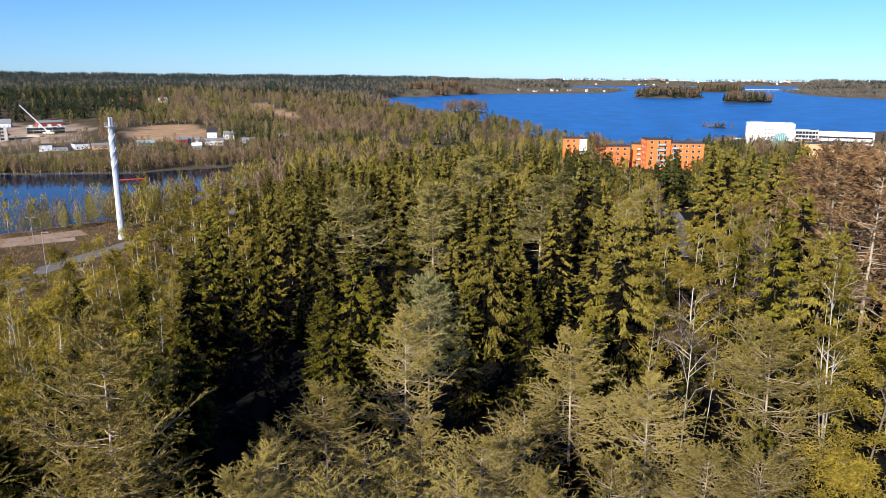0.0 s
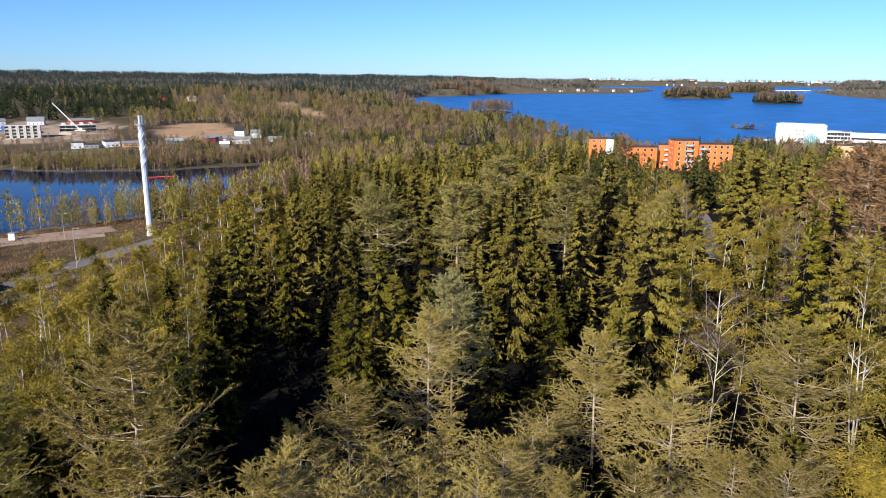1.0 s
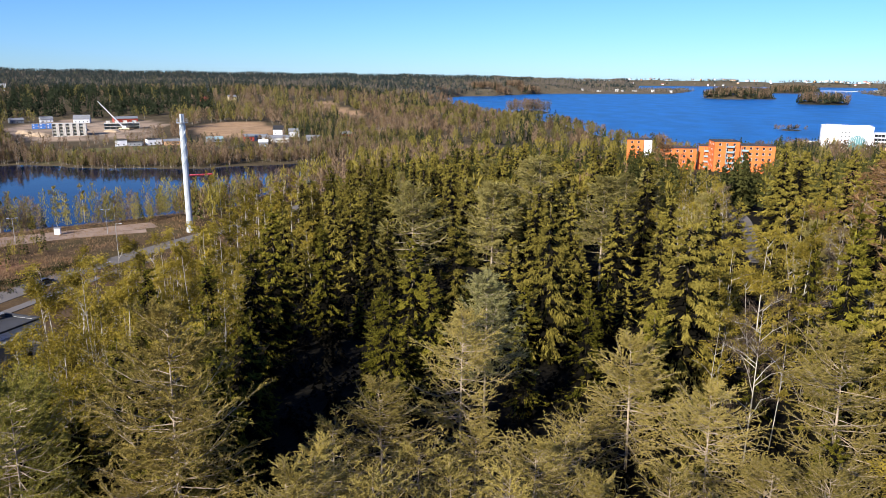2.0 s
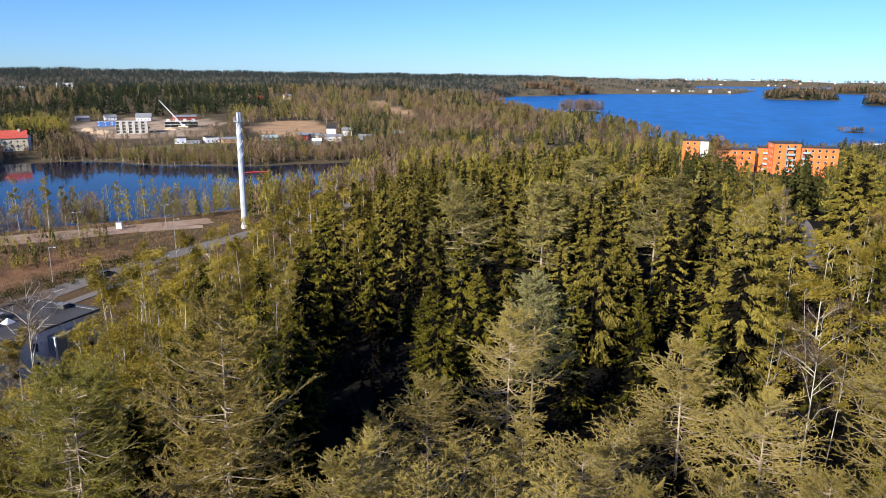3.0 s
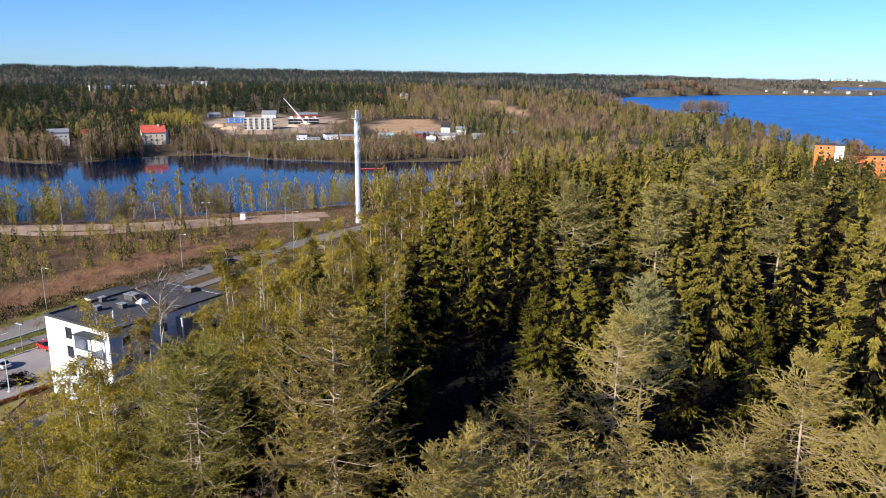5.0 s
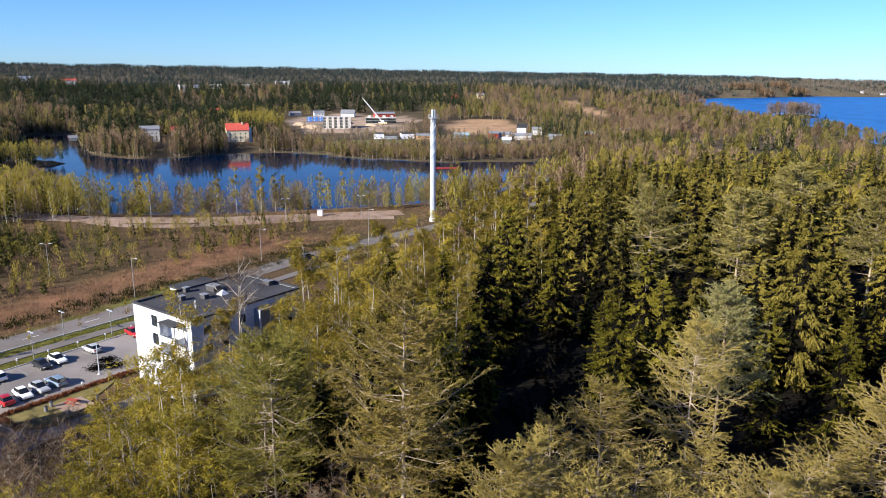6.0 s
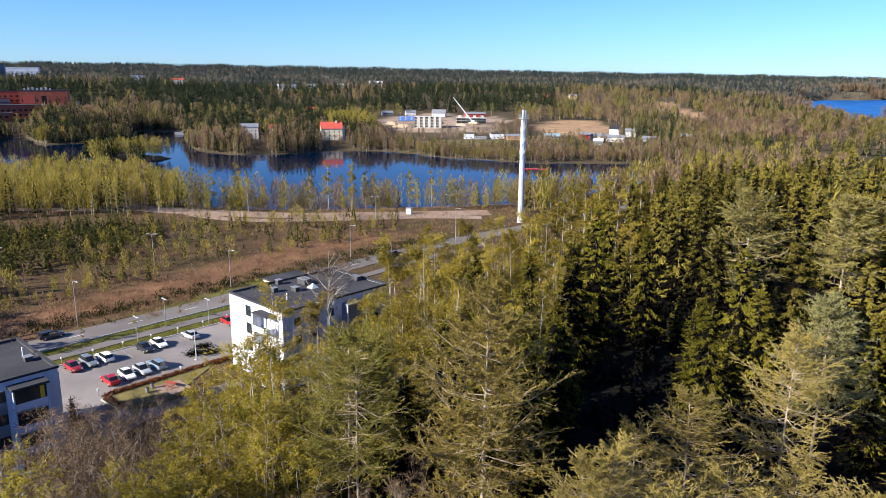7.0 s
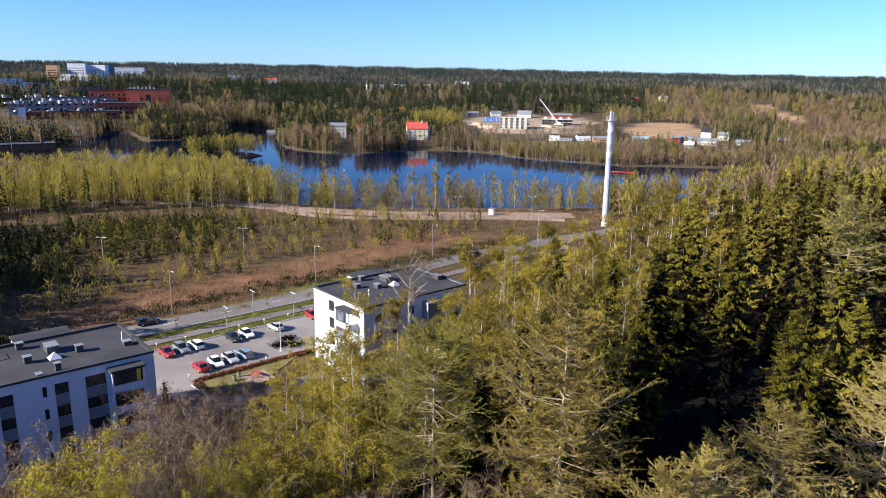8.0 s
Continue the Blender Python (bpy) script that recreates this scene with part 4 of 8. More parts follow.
# unseen trees added below and behind the camera to shade the wood
for x, y, d, az in scatter(46, -50, 90, 12, 40, 4.2, lambda x, y, d, az: x > -46):
    grow(SPRUCE_BACK[rng.integers(2)], x, y, height=rng.uniform(6, 9), wide=1.5, group="spruces on the hill")
for x, y, d, az in scatter(60, 70, 215, 10, 75, 6.0, lambda x, y, d, az: x > -62 and y < 25):
    grow(SPRUCE_BACK[rng.integers(2)], x, y, height=rng.uniform(17, 23), wide=1.2, group="spruces on the hill")
# dense young spruces added to shade the gap, and the leafy thicket above the flats
for x, y in ((-22.5, 53), (-25, 49), (-27, 63), (-24, 56), (-30, 57), (-33, 60), (-28, 59), (-26, 67), (-30, 68), (-36, 62), (-41, 55), (-31, 56), (-45, 63), (-38, 70), (-30, 66), (-25, 58), (-33, 76), (-27, 73), (-12, 74), (-14, 82), (-9, 88)):
    grow(SPRUCE[rng.integers(3)], x, y, height=rng.uniform(14, 17), wide=1.15, group="spruces on the hill")
for x, y, d, az in scatter(44, 30, 52, 44, 96, 2.6, lambda x, y, d, az: -76 < x < -36 and y > 22 and not (x < -66 and y > 76)):
    grow((BIRCH_SLOPE + WILLOW_LOW)[rng.integers(3)], x, y, height=rng.uniform(8, 12), wide=1.35, group="leafy thicket on the slope")
for x, y, d, az in scatter(46, 20, 37, 80, 150, 3.0, lambda x, y, d, az: -70 < x < -36):
    grow(BIRCH_SLOPE[rng.integers(2)], x, y, height=rng.uniform(11, 15.5), wide=1.25, group="birches on the slope")
# right-hand slope: birches and bare trees between the spruces
for x, y, d, az in scatter(45, -36, -13, 80, 200, 4.0):
    u = rng.random()
    if u < 0.30 or (az > -19 and u < 0.65):
        grow(BIRCH_SLOPE[rng.integers(2)], x, y, height=rng.uniform(14, 20), wide=1.1, group="birches on the hill")
    elif u < 0.52:
        grow(RUST[rng.integers(2)], x, y, height=rng.uniform(12, 17), wide=1.0, group="rusty larches")
    elif u < 0.72:
        grow(ALDER_BARE[rng.integers(2)], x, y, height=rng.uniform(12, 16), wide=1.2, group="bare alders on the hill")
    else:
        grow(BIRCH_BARE[rng.integers(2)], x, y, height=rng.uniform(13, 18), group="bare birches")


def by_pond(x, y, d, az):
    return gz(x, y) > 0.5 and d > 262 + 6 * math.sin(az)


for x, y, d, az in scatter(44, 20, 56, 270, 318, 3.6, by_pond):
    if rng.random() < 0.8:
        grow(BIRCH_MID[rng.integers(3)], x, y, height=rng.uniform(11, 18), wide=0.8, group="birches by the pond")
    else:
        grow(ALDER_BARE[rng.integers(2)], x, y, height=rng.uniform(8, 13), group="alders by the pond")


# ---- wide woods, too many to count ----
def wood(name, label, pts, heights, mat, conifer, n, size, spread, trunks=None, seed=0):
    """One mesh of many trees, each a tapering or rounded cloud of sprays."""
    g = np.random.default_rng(seed + 100)
    pts, h = np.asarray(pts, float), np.asarray(heights, float)
    k = len(pts)
    gzv = ground_height(pts[:, 0], pts[:, 1])
    s = (np.arange(n)[None] + g.random((k, n))) / n
    th = g.uniform(0, 2 * np.pi, (k, n))
    if conifer:
        zr = 0.12 + 0.86 * s
        rad = spread * (1 - s) ** 0.8 * (h[:, None] / 20) ** 0.7 * g.uniform(0.5, 1.0, (k, n)) * 0.75
        u = np.stack([np.cos(th) * 0.75, np.sin(th) * 0.75, np.full((k, n), -0.38)], -1)
        u[..., 2] += 1.1 * (s > 0.9)
        ln = size * (0.5 + 0.8 * (1 - s))
    else:
        low = 0.17 if trunks else 0.12
        zr = low + (0.93 - low) * s
        rad = spread * np.sqrt(np.clip(1 - (1.7 * s - 0.75) ** 2, 0.03, 1)) * (h[:, None] / 20) ** 0.55 * np.sqrt(g.random((k, n)))
        u = g.normal(0, 0.34, (k, n, 3)) + np.array([0, 0, 0.85])
        ln = np.full((k, n), size * 1.35) * g.uniform(0.6, 1.3, (k, n))
    p = np.stack([pts[:, :1] + rad * np.cos(th), pts[:, 1:2] + rad * np.sin(th), gzv[:, None] + zr * h[:, None]], -1)
    ln = ln * (h[:, None] / 20) ** 0.35
    u = unit(u) * ln[..., None]
    w = unit(np.cross(u, g.normal(0, 0.6, (k, n, 3)) + np.array([0, 0, 0.6 if conifer else 0.0]))) * (ln * (0.85 if conifer else 0.26))[..., None]
    v, f = flakes(p.reshape(-1, 3), u.reshape(-1, 3), w.reshape(-1, 3))
    me = mesh_of(name, v, f, mat)
    me.attributes.new("tone", "FLOAT", "FACE").data.foreach_set("value", np.repeat(g.random(k), n).astype(np.float32))
    ob = tagged(new(name, me), label, "trees", kind="stuff")
    if trunks:
        a = np.stack([pts[:, 0], pts[:, 1], gzv - 0.5], 1)
        e = a + np.stack([g.normal(0, 0.4, k), g.normal(0, 0.4, k), h * 0.85 + 0.5], 1)
        tv, tf = limbs(a, e, 0.11 * (h / 14) ** 0.7, 0.03, 3)
        tagged(under("trunks", mesh_of("trunks", tv, tf, trunks), ob), kind="stuff")
    return ob


HOUSE_CLEARINGS = []


def sector(n, az0, az1, d0, d1, seed, ramp=0.0):
    g = np.random.default_rng(seed)
    az = g.uniform(az0, az1, n)
    d = np.sqrt(g.uniform(d0 ** 2, d1 ** 2, n)) if not ramp else d0 * (d1 / d0) ** g.random(n)
    x, y = -d * np.sin(np.radians(az)), d * np.cos(np.radians(az))
    ok = ground_height(x, y) > 0.6
    for e in FIELDS + (SITE,) + LAWNS:
        ok &= ellipse(x, y, *e) > 1.0
    for cx, cy, r in HOUSE_CLEARINGS:
        ok &= np.hypot(x - cx, y - cy) > r
    return x[ok], y[ok], d[ok], az[ok]

# ---- road and car park ----
ASPHALT = surface("asphalt", (0.125, 0.112, 0.102), (0.190, 0.170, 0.155), 0.9, 0.12, 6, 0.15, wear=(0.095, 0.085, 0.078))
GRAVEL = surface("pink_gravel", (0.22, 0.155, 0.115), (0.34, 0.25, 0.19), 0.95, 0.2, 8, 0.3)
PAINT = surface("road_paint", (0.60, 0.60, 0.58), (0.78, 0.78, 0.75), 0.7, 2, 30, 0.0)
WHITE = surface("white_render", (0.58, 0.60, 0.655), (0.68, 0.70, 0.745), 0.85, 0.25, 14, 0.05, wear=(0.52, 0.53, 0.56))
ROOF = surface("roof_felt", (0.030, 0.031, 0.036), (0.056, 0.057, 0.064), 0.95, 0.25, 12, 0.1, wear=(0.022, 0.022, 0.026))
ORANGE = surface("orange_brick", (0.50, 0.125, 0.03), (0.62, 0.175, 0.05), 0.85, 0.3, 10, 0.05)
BRICK = surface("red_brick", (0.26, 0.065, 0.04), (0.38, 0.10, 0.06), 0.85, 0.2, 8, 0.05)
YELLOW = surface("pale_yellow_render", (0.60, 0.48, 0.28), (0.70, 0.58, 0.36), 0.85, 0.4, 12, 0.05)
TAN = surface("tan_brick", (0.46, 0.26, 0.14), (0.56, 0.34, 0.19), 0.85, 0.4, 12, 0.05)
CONCRETE = surface("concrete", (0.42, 0.41, 0.39), (0.56, 0.55, 0.52), 0.9, 0.3, 10, 0.1)
STEEL = surface("white_steel", (0.43, 0.475, 0.52), (0.55, 0.595, 0.64), 0.4, 0.5, 10, 0.0, spec=0.5)
GREY = surface("grey_panel", (0.15, 0.16, 0.18), (0.22, 0.23, 0.25), 0.6, 0.5, 20, 0.03)
METAL = surface("galvanised_metal", (0.32, 0.33, 0.34), (0.46, 0.47, 0.48), 0.45, 2, 20, 0.0, metal=0.6)
DARK = surface("dark_frame", (0.02, 0.02, 0.022), (0.04, 0.04, 0.043), 0.5, 2, 20, 0.0)
REDROOF = surface("red_roof_tile", (0.38, 0.062, 0.045), (0.52, 0.10, 0.07), 0.8, 0.5, 6, 0.1)
REDWOOD = surface("red_painted_wood", (0.26, 0.04, 0.026), (0.36, 0.07, 0.042), 0.8, 0.5, 8, 0.05)
BLUEBOX = surface("blue_painted_metal", (0.04, 0.13, 0.42), (0.07, 0.19, 0.52), 0.5, 0.5, 8, 0.02)
CURTAIN = surface("yellow_cloth", (0.72, 0.46, 0.03), (0.85, 0.58, 0.07), 0.9, 1, 10, 0.05)
TEAL = surface("teal_balcony_panel", (0.20, 0.30, 0.33), (0.28, 0.38, 0.41), 0.5, 1, 10, 0.0)
GLASS = glass_material("window_glass")
HEDGE = foliage("red_hedge_twigs", (0.10, 0.035, 0.018), (0.22, 0.09, 0.045), 0.1, 0.8)
GRASS = foliage("grass_blades", (0.062, 0.068, 0.012), (0.165, 0.160, 0.030), 0.3, 0.3)
STRAW = foliage("dry_grass_blades", (0.13, 0.078, 0.045), (0.31, 0.205, 0.12), 0.25, 0.25)

TURN = -12.5
U, V = (math.cos(radians(TURN)), math.sin(radians(TURN))), (-math.sin(radians(TURN)), math.cos(radians(TURN)))


def yard(a, c):
    """A place by the road: a metres across from its middle, c metres along it."""
    return -129.6 + a * U[0] + c * V[0], 74.0 + a * U[1] + c * V[1]


def line_at(pts, step=4.0):
    """An even, smooth line through the given places."""
    p = [Vector((x, y, 0)) for x, y in pts]
    out = []
    for i in range(len(p) - 1):
        a, b0, c, e = p[max(0, i - 1)], p[i], p[i + 1], p[min(len(p) - 1, i + 2)]
        n = max(2, int((c - b0).length / step))
        for k in range(n):
            t = k / n
            out.append(0.5 * ((2 * b0) + (c - a) * t + (2 * a - 5 * b0 + 4 * c - e) * t * t + (3 * b0 - a - 3 * c + e) * t ** 3))
    out.append(p[-1])
    return out


def ribbon(name, pts, left, right, mat, label, lift=0.06, kind="structure", thick=0.25, category="road", step=4.0):
    """A paved strip along a line, from left to right of it, with thickness; it follows the ground."""
    line = line_at(pts, step)
    bm = bmesh.new()
    rows = []
    for i, p in enumerate(line):
        t = (line[min(i + 1, len(line) - 1)] - line[max(i - 1, 0)]).normalized()
        n = Vector((t.y, -t.x, 0))
        a, c = p + n * left, p + n * right
        z = gz(p.x, p.y) + lift
        rows.append([bm.verts.new((q.x, q.y, zz)) for q, zz in ((a, z), (c, z), (c, z - thick), (a, z - thick))])
    for r, s in zip(rows[:-1], rows[1:]):
        for i in range(4):
            j = (i + 1) % 4
            bm.faces.new((r[i], r[j], s[j], s[i]))
    bm.faces.new(rows[0][::-1])
    bm.faces.new(rows[-1])
    bmesh.ops.recalc_face_normals(bm, faces=bm.faces[:])
    me = bpy.data.meshes.new(name)
    bm.to_mesh(me)
    bm.free()
    me.materials.append(mat)
    return tagged(new(name, me), label, category, kind=kind)


ROAD = ((-190, -130), (-160, -50), (-146, 5), (-137, 40), (-129.6, 74), (-122.6, 107), (-116.4, 150), (-112.4, 173), (-105.5, 196), (-97, 222), (-87, 250), (-78, 283), (-68, 325), (-52, 380))
ribbon("road", ROAD, -3.5, 3.5, ASPHALT, "grey asphalt road with a dashed white middle line", 0.10)
ribbon("pavement", ((-150, -10), (-133, 44), *[yard(8.2, c) for c in (-5, 12, 30, 45)], (-108, 140), (-103, 170), (-98, 192)), -1.4, 1.4, ASPHALT, "grey asphalt footpath beside the road", 0.14, category="pavement")
ribbon("side_road", SIDE_ROAD, -3.0, 3.0, ASPHALT, "narrow grey asphalt road between the trees of the hill", 0.10)
# dashes of the middle line
line = line_at(ROAD, 1.0)
dash_bm = boxes((-1.5, -0.07, 0, 1.5, 0.07, 0.012))
dash_me = bpy.data.meshes.new("lane_dash")
dash_bm.to_mesh(dash_me)
dash_me.materials.append(PAINT)
road = bpy.data.objects["road"]
for i in range(0, len(line) - 2, 12):
    p, q = line[i], line[i + 1]
    if 20 < p.y < 235:
        under("lane_dash", dash_me, road, "", pose(p.x, p.y, gz(p.x, p.y) + 0.104, 0, 0, math.degrees(math.atan2(q.y - p.y, q.x - p.x))))
TRACK = ((-330, 90), (-290, 128), (-262, 152), (-240, 165), (-222, 178), (-200, 176), (-181, 181), (-158, 198), (-138, 216), (-118, 228))
ribbon("track", TRACK, -2.6, 2.6, GRAVEL, "pinkish gravel track across the heath", 0.08, category="track")
ribbon("gravel_yard", ((-262, 172), (-225, 176), (-185, 190), (-160, 206), (-140, 222), (-120, 238)), -5, 5, GRAVEL, "pinkish gravel verge near the chimney", 0.05, category="gravel")


def slab(name, outline, z, mat, label, category, thick=0.2):
    bm = bmesh.new()
    top = [bm.verts.new((x, y, z)) for x, y in outline]
    low = [bm.verts.new((x, y, z - thick)) for x, y in outline]
    bm.faces.new(top)
    for i in range(len(top)):
        j = (i + 1) % len(top)
        bm.faces.new((top[j], top[i], low[i], low[j]))
    bmesh.ops.recalc_face_normals(bm, faces=bm.faces[:])
    me = bpy.data.meshes.new(name)
    bm.to_mesh(me)
    bm.free()
    me.materials.append(mat)
    return tagged(new(name, me), label, category, kind="structure")


LOT_ASPHALT = surface("worn_car_park_asphalt", (0.185, 0.168, 0.158), (0.275, 0.250, 0.235), 0.9, 0.12, 6, 0.15, wear=(0.140, 0.126, 0.118))
LOT = slab("car_park", [yard(a, c) for a, c in ((13, -30), (13, 20), (12.6, 33), (17, 35), (30, 24), (29.8, 5), (30, -1), (32, -3.4), (37, -3), (40, 0.5), (40, 14), (39, 24), (42, 24), (43, 10), (43.5, -2), (46, -8), (40, -12), (30, -14), (26, -30))], 11.09, LOT_ASPHALT, "worn grey asphalt car park with faded bay lines", "car park")
slab("lawn", [yard(a, c) for a, c in ((30.6, -1.5), (32, -3), (36.6, -2.6), (39, 1.2), (38.8, 5), (33, 14), (31, 17))], 11.17, surface("lawn_turf", (0.095, 0.085, 0.026), (0.215, 0.170, 0.060), 1.0, 0.4, 12, 0.4), "patchy yellow-green lawn by the car park", "lawn", 0.3)
kerb = bpy.data.meshes.new("kerb")
boxes((0, -0.08, -0.1, 1, 0.08, 0.13)).to_mesh(kerb)
kerb.materials.append(CONCRETE)
for a0, c0, a1, c1 in ((12.95, -29, 12.95, 20), (12.95, 20, 12.6, 33), (30.3, 24, 30.1, -1.2), (30.1, -1.2, 32, -3.3), (32, -3.3, 36.6, -2.9), (3.75, -30, 3.6, 45)):
    (x0, y0), (x1, y1) = yard(a0, c0), yard(a1, c1)
    under("kerb", kerb, LOT, "", Matrix.LocRotScale((x0, y0, 11.1), Euler((0, 0, math.atan2(y1 - y0, x1 - x0))), (math.hypot(x1 - x0, y1 - y0), 1, 1)))
bay = bpy.data.meshes.new("bay_line")
boxes((0, -0.05, 0, 4.6, 0.05, 0.006)).to_mesh(bay)
bay.materials.append(surface("faded_bay_paint", (0.22, 0.215, 0.21), (0.34, 0.335, 0.33), 0.85, 1, 14, 0.0))
for c in [x * 2.75 - 3.0 for x in range(12)]:
    x, y = yard(13.4, c)
    under("bay_line", bay, LOT, "", pose(x, y, 11.094, 0, 0, TURN))

# ---- buildings ----
BOX_CACHE = {}


def box_mesh(name, dims, mat):
    key = (name, dims, mat.name)
    if key not in BOX_CACHE:
        me = bpy.data.meshes.new(name)
        bm = boxes(dims)
        bm.to_mesh(me)
        bm.free()
        me.materials.append(mat)
        BOX_CACHE[key] = me
    return BOX_CACHE[key]


def wall_panel(w, h, holes, thick=0.3):
    """An upright wall along x, its outer face at y = 0, with openings (x0, z0, x1, z1) cut through."""
    xs = sorted({0.0, w, *[v for o in holes for v in (o[0], o[2])]})
    zs = sorted({0.0, h, *[v for o in holes for v in (o[1], o[3])]})
    bm = bmesh.new()
    grid = {}

    def vert(x, z, y):
        k = (round(x, 4), round(z, 4), y)
        if k not in grid:
            grid[k] = bm.verts.new((x, y, z))
        return grid[k]

    def solid(i, j):
        if not (0 <= i < len(xs) - 1 and 0 <= j < len(zs) - 1):
            return False
        x, z = (xs[i] + xs[i + 1]) / 2, (zs[j] + zs[j + 1]) / 2
        return not any(o[0] < x < o[2] and o[1] < z < o[3] for o in holes)
    for i in range(len(xs) - 1):
        for j in range(len(zs) - 1):
            if not solid(i, j):
                continue
            a, c, e, g = xs[i], xs[i + 1], zs[j], zs[j + 1]
            bm.faces.new([vert(a, e, 0.0), vert(c, e, 0.0), vert(c, g, 0.0), vert(a, g, 0.0)])
            bm.faces.new([vert(a, g, thick), vert(c, g, thick), vert(c, e, thick), vert(a, e, thick)])
            for di, dj, p, q in ((-1, 0, (a, e), (a, g)), (1, 0, (c, g), (c, e)), (0, -1, (c, e), (a, e)), (0, 1, (a, g), (c, g))):
                if not solid(i + di, j + dj):
                    bm.faces.new([vert(*p, 0.0), vert(*q, 0.0), vert(*q, thick), vert(*p, thick)])
    bmesh.ops.recalc_face_normals(bm, faces=bm.faces[:])
    return bm


def far_window(w, h, mat):
    """Frame and glass of a distant window in one mesh."""
    key = ("far window", round(w, 2), round(h, 2), mat.name)
    if key not in BOX_CACHE:
        bm = boxes((0, 0, 0, w, 0.08, 0.08), (0, 0, h - 0.08, w, 0.08, h), (0, 0, 0.08, 0.08, 0.08, h - 0.08), (w - 0.08, 0, 0.08, w, 0.08, h - 0.08))
        n = len(bm.faces)
        v = [bm.verts.new(p) for p in ((0.05, 0.05, 0.05), (w - 0.05, 0.05, 0.05), (w - 0.05, 0.05, h - 0.05), (0.05, 0.05, h - 0.05))]
        bm.faces.new(v).material_index = 1
        me = bpy.data.meshes.new("window")
        bm.to_mesh(me)
        bm.free()
        me.materials.append(mat)
        me.materials.append(GLASS)
        BOX_CACHE[key] = me
    return BOX_CACHE[key]


def frame_mesh(w, h, mat, bar=0.07, mullion=True):
    key = ("window", round(w, 2), round(h, 2), mat.name)
    if key not in BOX_CACHE:
        items = [(0, 0, 0, w, 0.08, bar), (0, 0, h - bar, w, 0.08, h), (0, 0, bar, bar, 0.08, h - bar), (w - bar, 0, bar, w, 0.08, h - bar)]
        if mullion and w > 1.0:
            items.append((w * 0.5 - bar / 2, 0, bar, w * 0.5 + bar / 2, 0.08, h - bar))
        bm = boxes(*items)
        me = bpy.data.meshes.new("window")
        bm.to_mesh(me)
        bm.free()
        me.materials.append(mat)
        BOX_CACHE[key] = me
    return BOX_CACHE[key]


def house(name, label, x, y, z, turn, w, dp, h, wall, roof, faces, trim=DARK, gable=0.0, rim=0.35, category="building", cap=None, overhang=0.15):
    """A building with its own walls, windows and roof. faces: openings on the south, east, north and west side."""
    ob = tagged(new(name), label, category)
    ob.matrix_basis = pose(x, y, z, 0, 0, turn)
    runs = {"s": (w, pose(0, 0, 0)), "e": (dp - 0.6, pose(w, 0.3, 0, 0, 0, 90)), "n": (w, pose(w, dp, 0, 0, 0, 180)), "w": (dp - 0.6, pose(0, dp - 0.3, 0, 0, 0, 270))}
    for side, (length, m) in runs.items():
        holes = faces.get(side, ())
        mat = wall[side] if isinstance(wall, dict) else wall
        part("wall", wall_panel(length, h, holes), mat, ob, "", m)
        for x0, z0, x1, z1 in holes:
            if math.hypot(x, y) > 400:
                under("window", far_window(x1 - x0, z1 - z0, trim), ob, "", m @ Matrix.Translation((x0, 0.12, z0)))
                continue
            win = under("window", frame_mesh(x1 - x0, z1 - z0, trim), ob, "", m @ Matrix.Translation((x0, 0.12, z0)))
            under("pane", box_mesh("pane", (0.03, 0.03, 0.03, round(x1 - x0 - 0.03, 2), 0.05, round(z1 - z0 - 0.03, 2)), GLASS), win, "dark window glass")
    if gable:
        bm = bmesh.new()
        o = 0.45
        sec = ((-o, h - o * gable * 2 / dp), (dp / 2, h + gable), (dp + o, h - o * gable * 2 / dp))
        rows = []
        for xx in (-o, w + o):
            rows.append([bm.verts.new((xx, yy, zz)) for yy, zz in sec] + [bm.verts.new((xx, yy, zz + 0.22)) for yy, zz in sec[::-1]])
        n = len(rows[0])
        for i in range(n):
            j = (i + 1) % n
            bm.faces.new((rows[0][i], rows[0][j], rows[1][j], rows[1][i]))
        bm.faces.new((rows[0][0], rows[0][1], rows[0][4], rows[0][5]))
        bm.faces.new((rows[0][1], rows[0][2], rows[0][3], rows[0][4]))
        bm.faces.new((rows[1][0], rows[1][1], rows[1][4], rows[1][5]))
        bm.faces.new((rows[1][1], rows[1][2], rows[1][3], rows[1][4]))
        bmesh.ops.recalc_face_normals(bm, faces=bm.faces[:])
        part("roof", bm, roof, ob)
        for xx in (0.0, w - 0.25):
            bm2 = bmesh.new()
            a = [bm2.verts.new((xx, yy, zz)) for yy, zz in ((0.02, h - 0.01), (dp / 2, h + gable), (dp - 0.02, h - 0.01))]
            c = [bm2.verts.new((xx + 0.25, yy, zz)) for yy, zz in ((0.02, h - 0.01), (dp / 2, h + gable), (dp - 0.02, h - 0.01))]
            bm2.faces.new(a)
            bm2.faces.new(c[::-1])
            for i in range(3):
                j = (i + 1) % 3
                bm2.faces.new((a[i], a[j], c[j], c[i]))
            bmesh.ops.recalc_face_normals(bm2, faces=bm2.faces[:])
            part("gable", bm2, wall["s"] if isinstance(wall, dict) else wall, ob)
    else:
        e = overhang
        part("roof", boxes((0.28, 0.28, h - 0.35, w - 0.28, dp - 0.28, h - 0.05)), roof, ob)
        part("parapet", boxes((-e, -e, h, w + e, 0.35, h + rim), (-e, dp - 0.35, h, w + e, dp + e, h + rim), (-e, 0.35, h, 0.35, dp - 0.35, h + rim), (w - 0.35, 0.35, h, w + e, dp - 0.35, h + rim)), cap or roof, ob)
    return ob


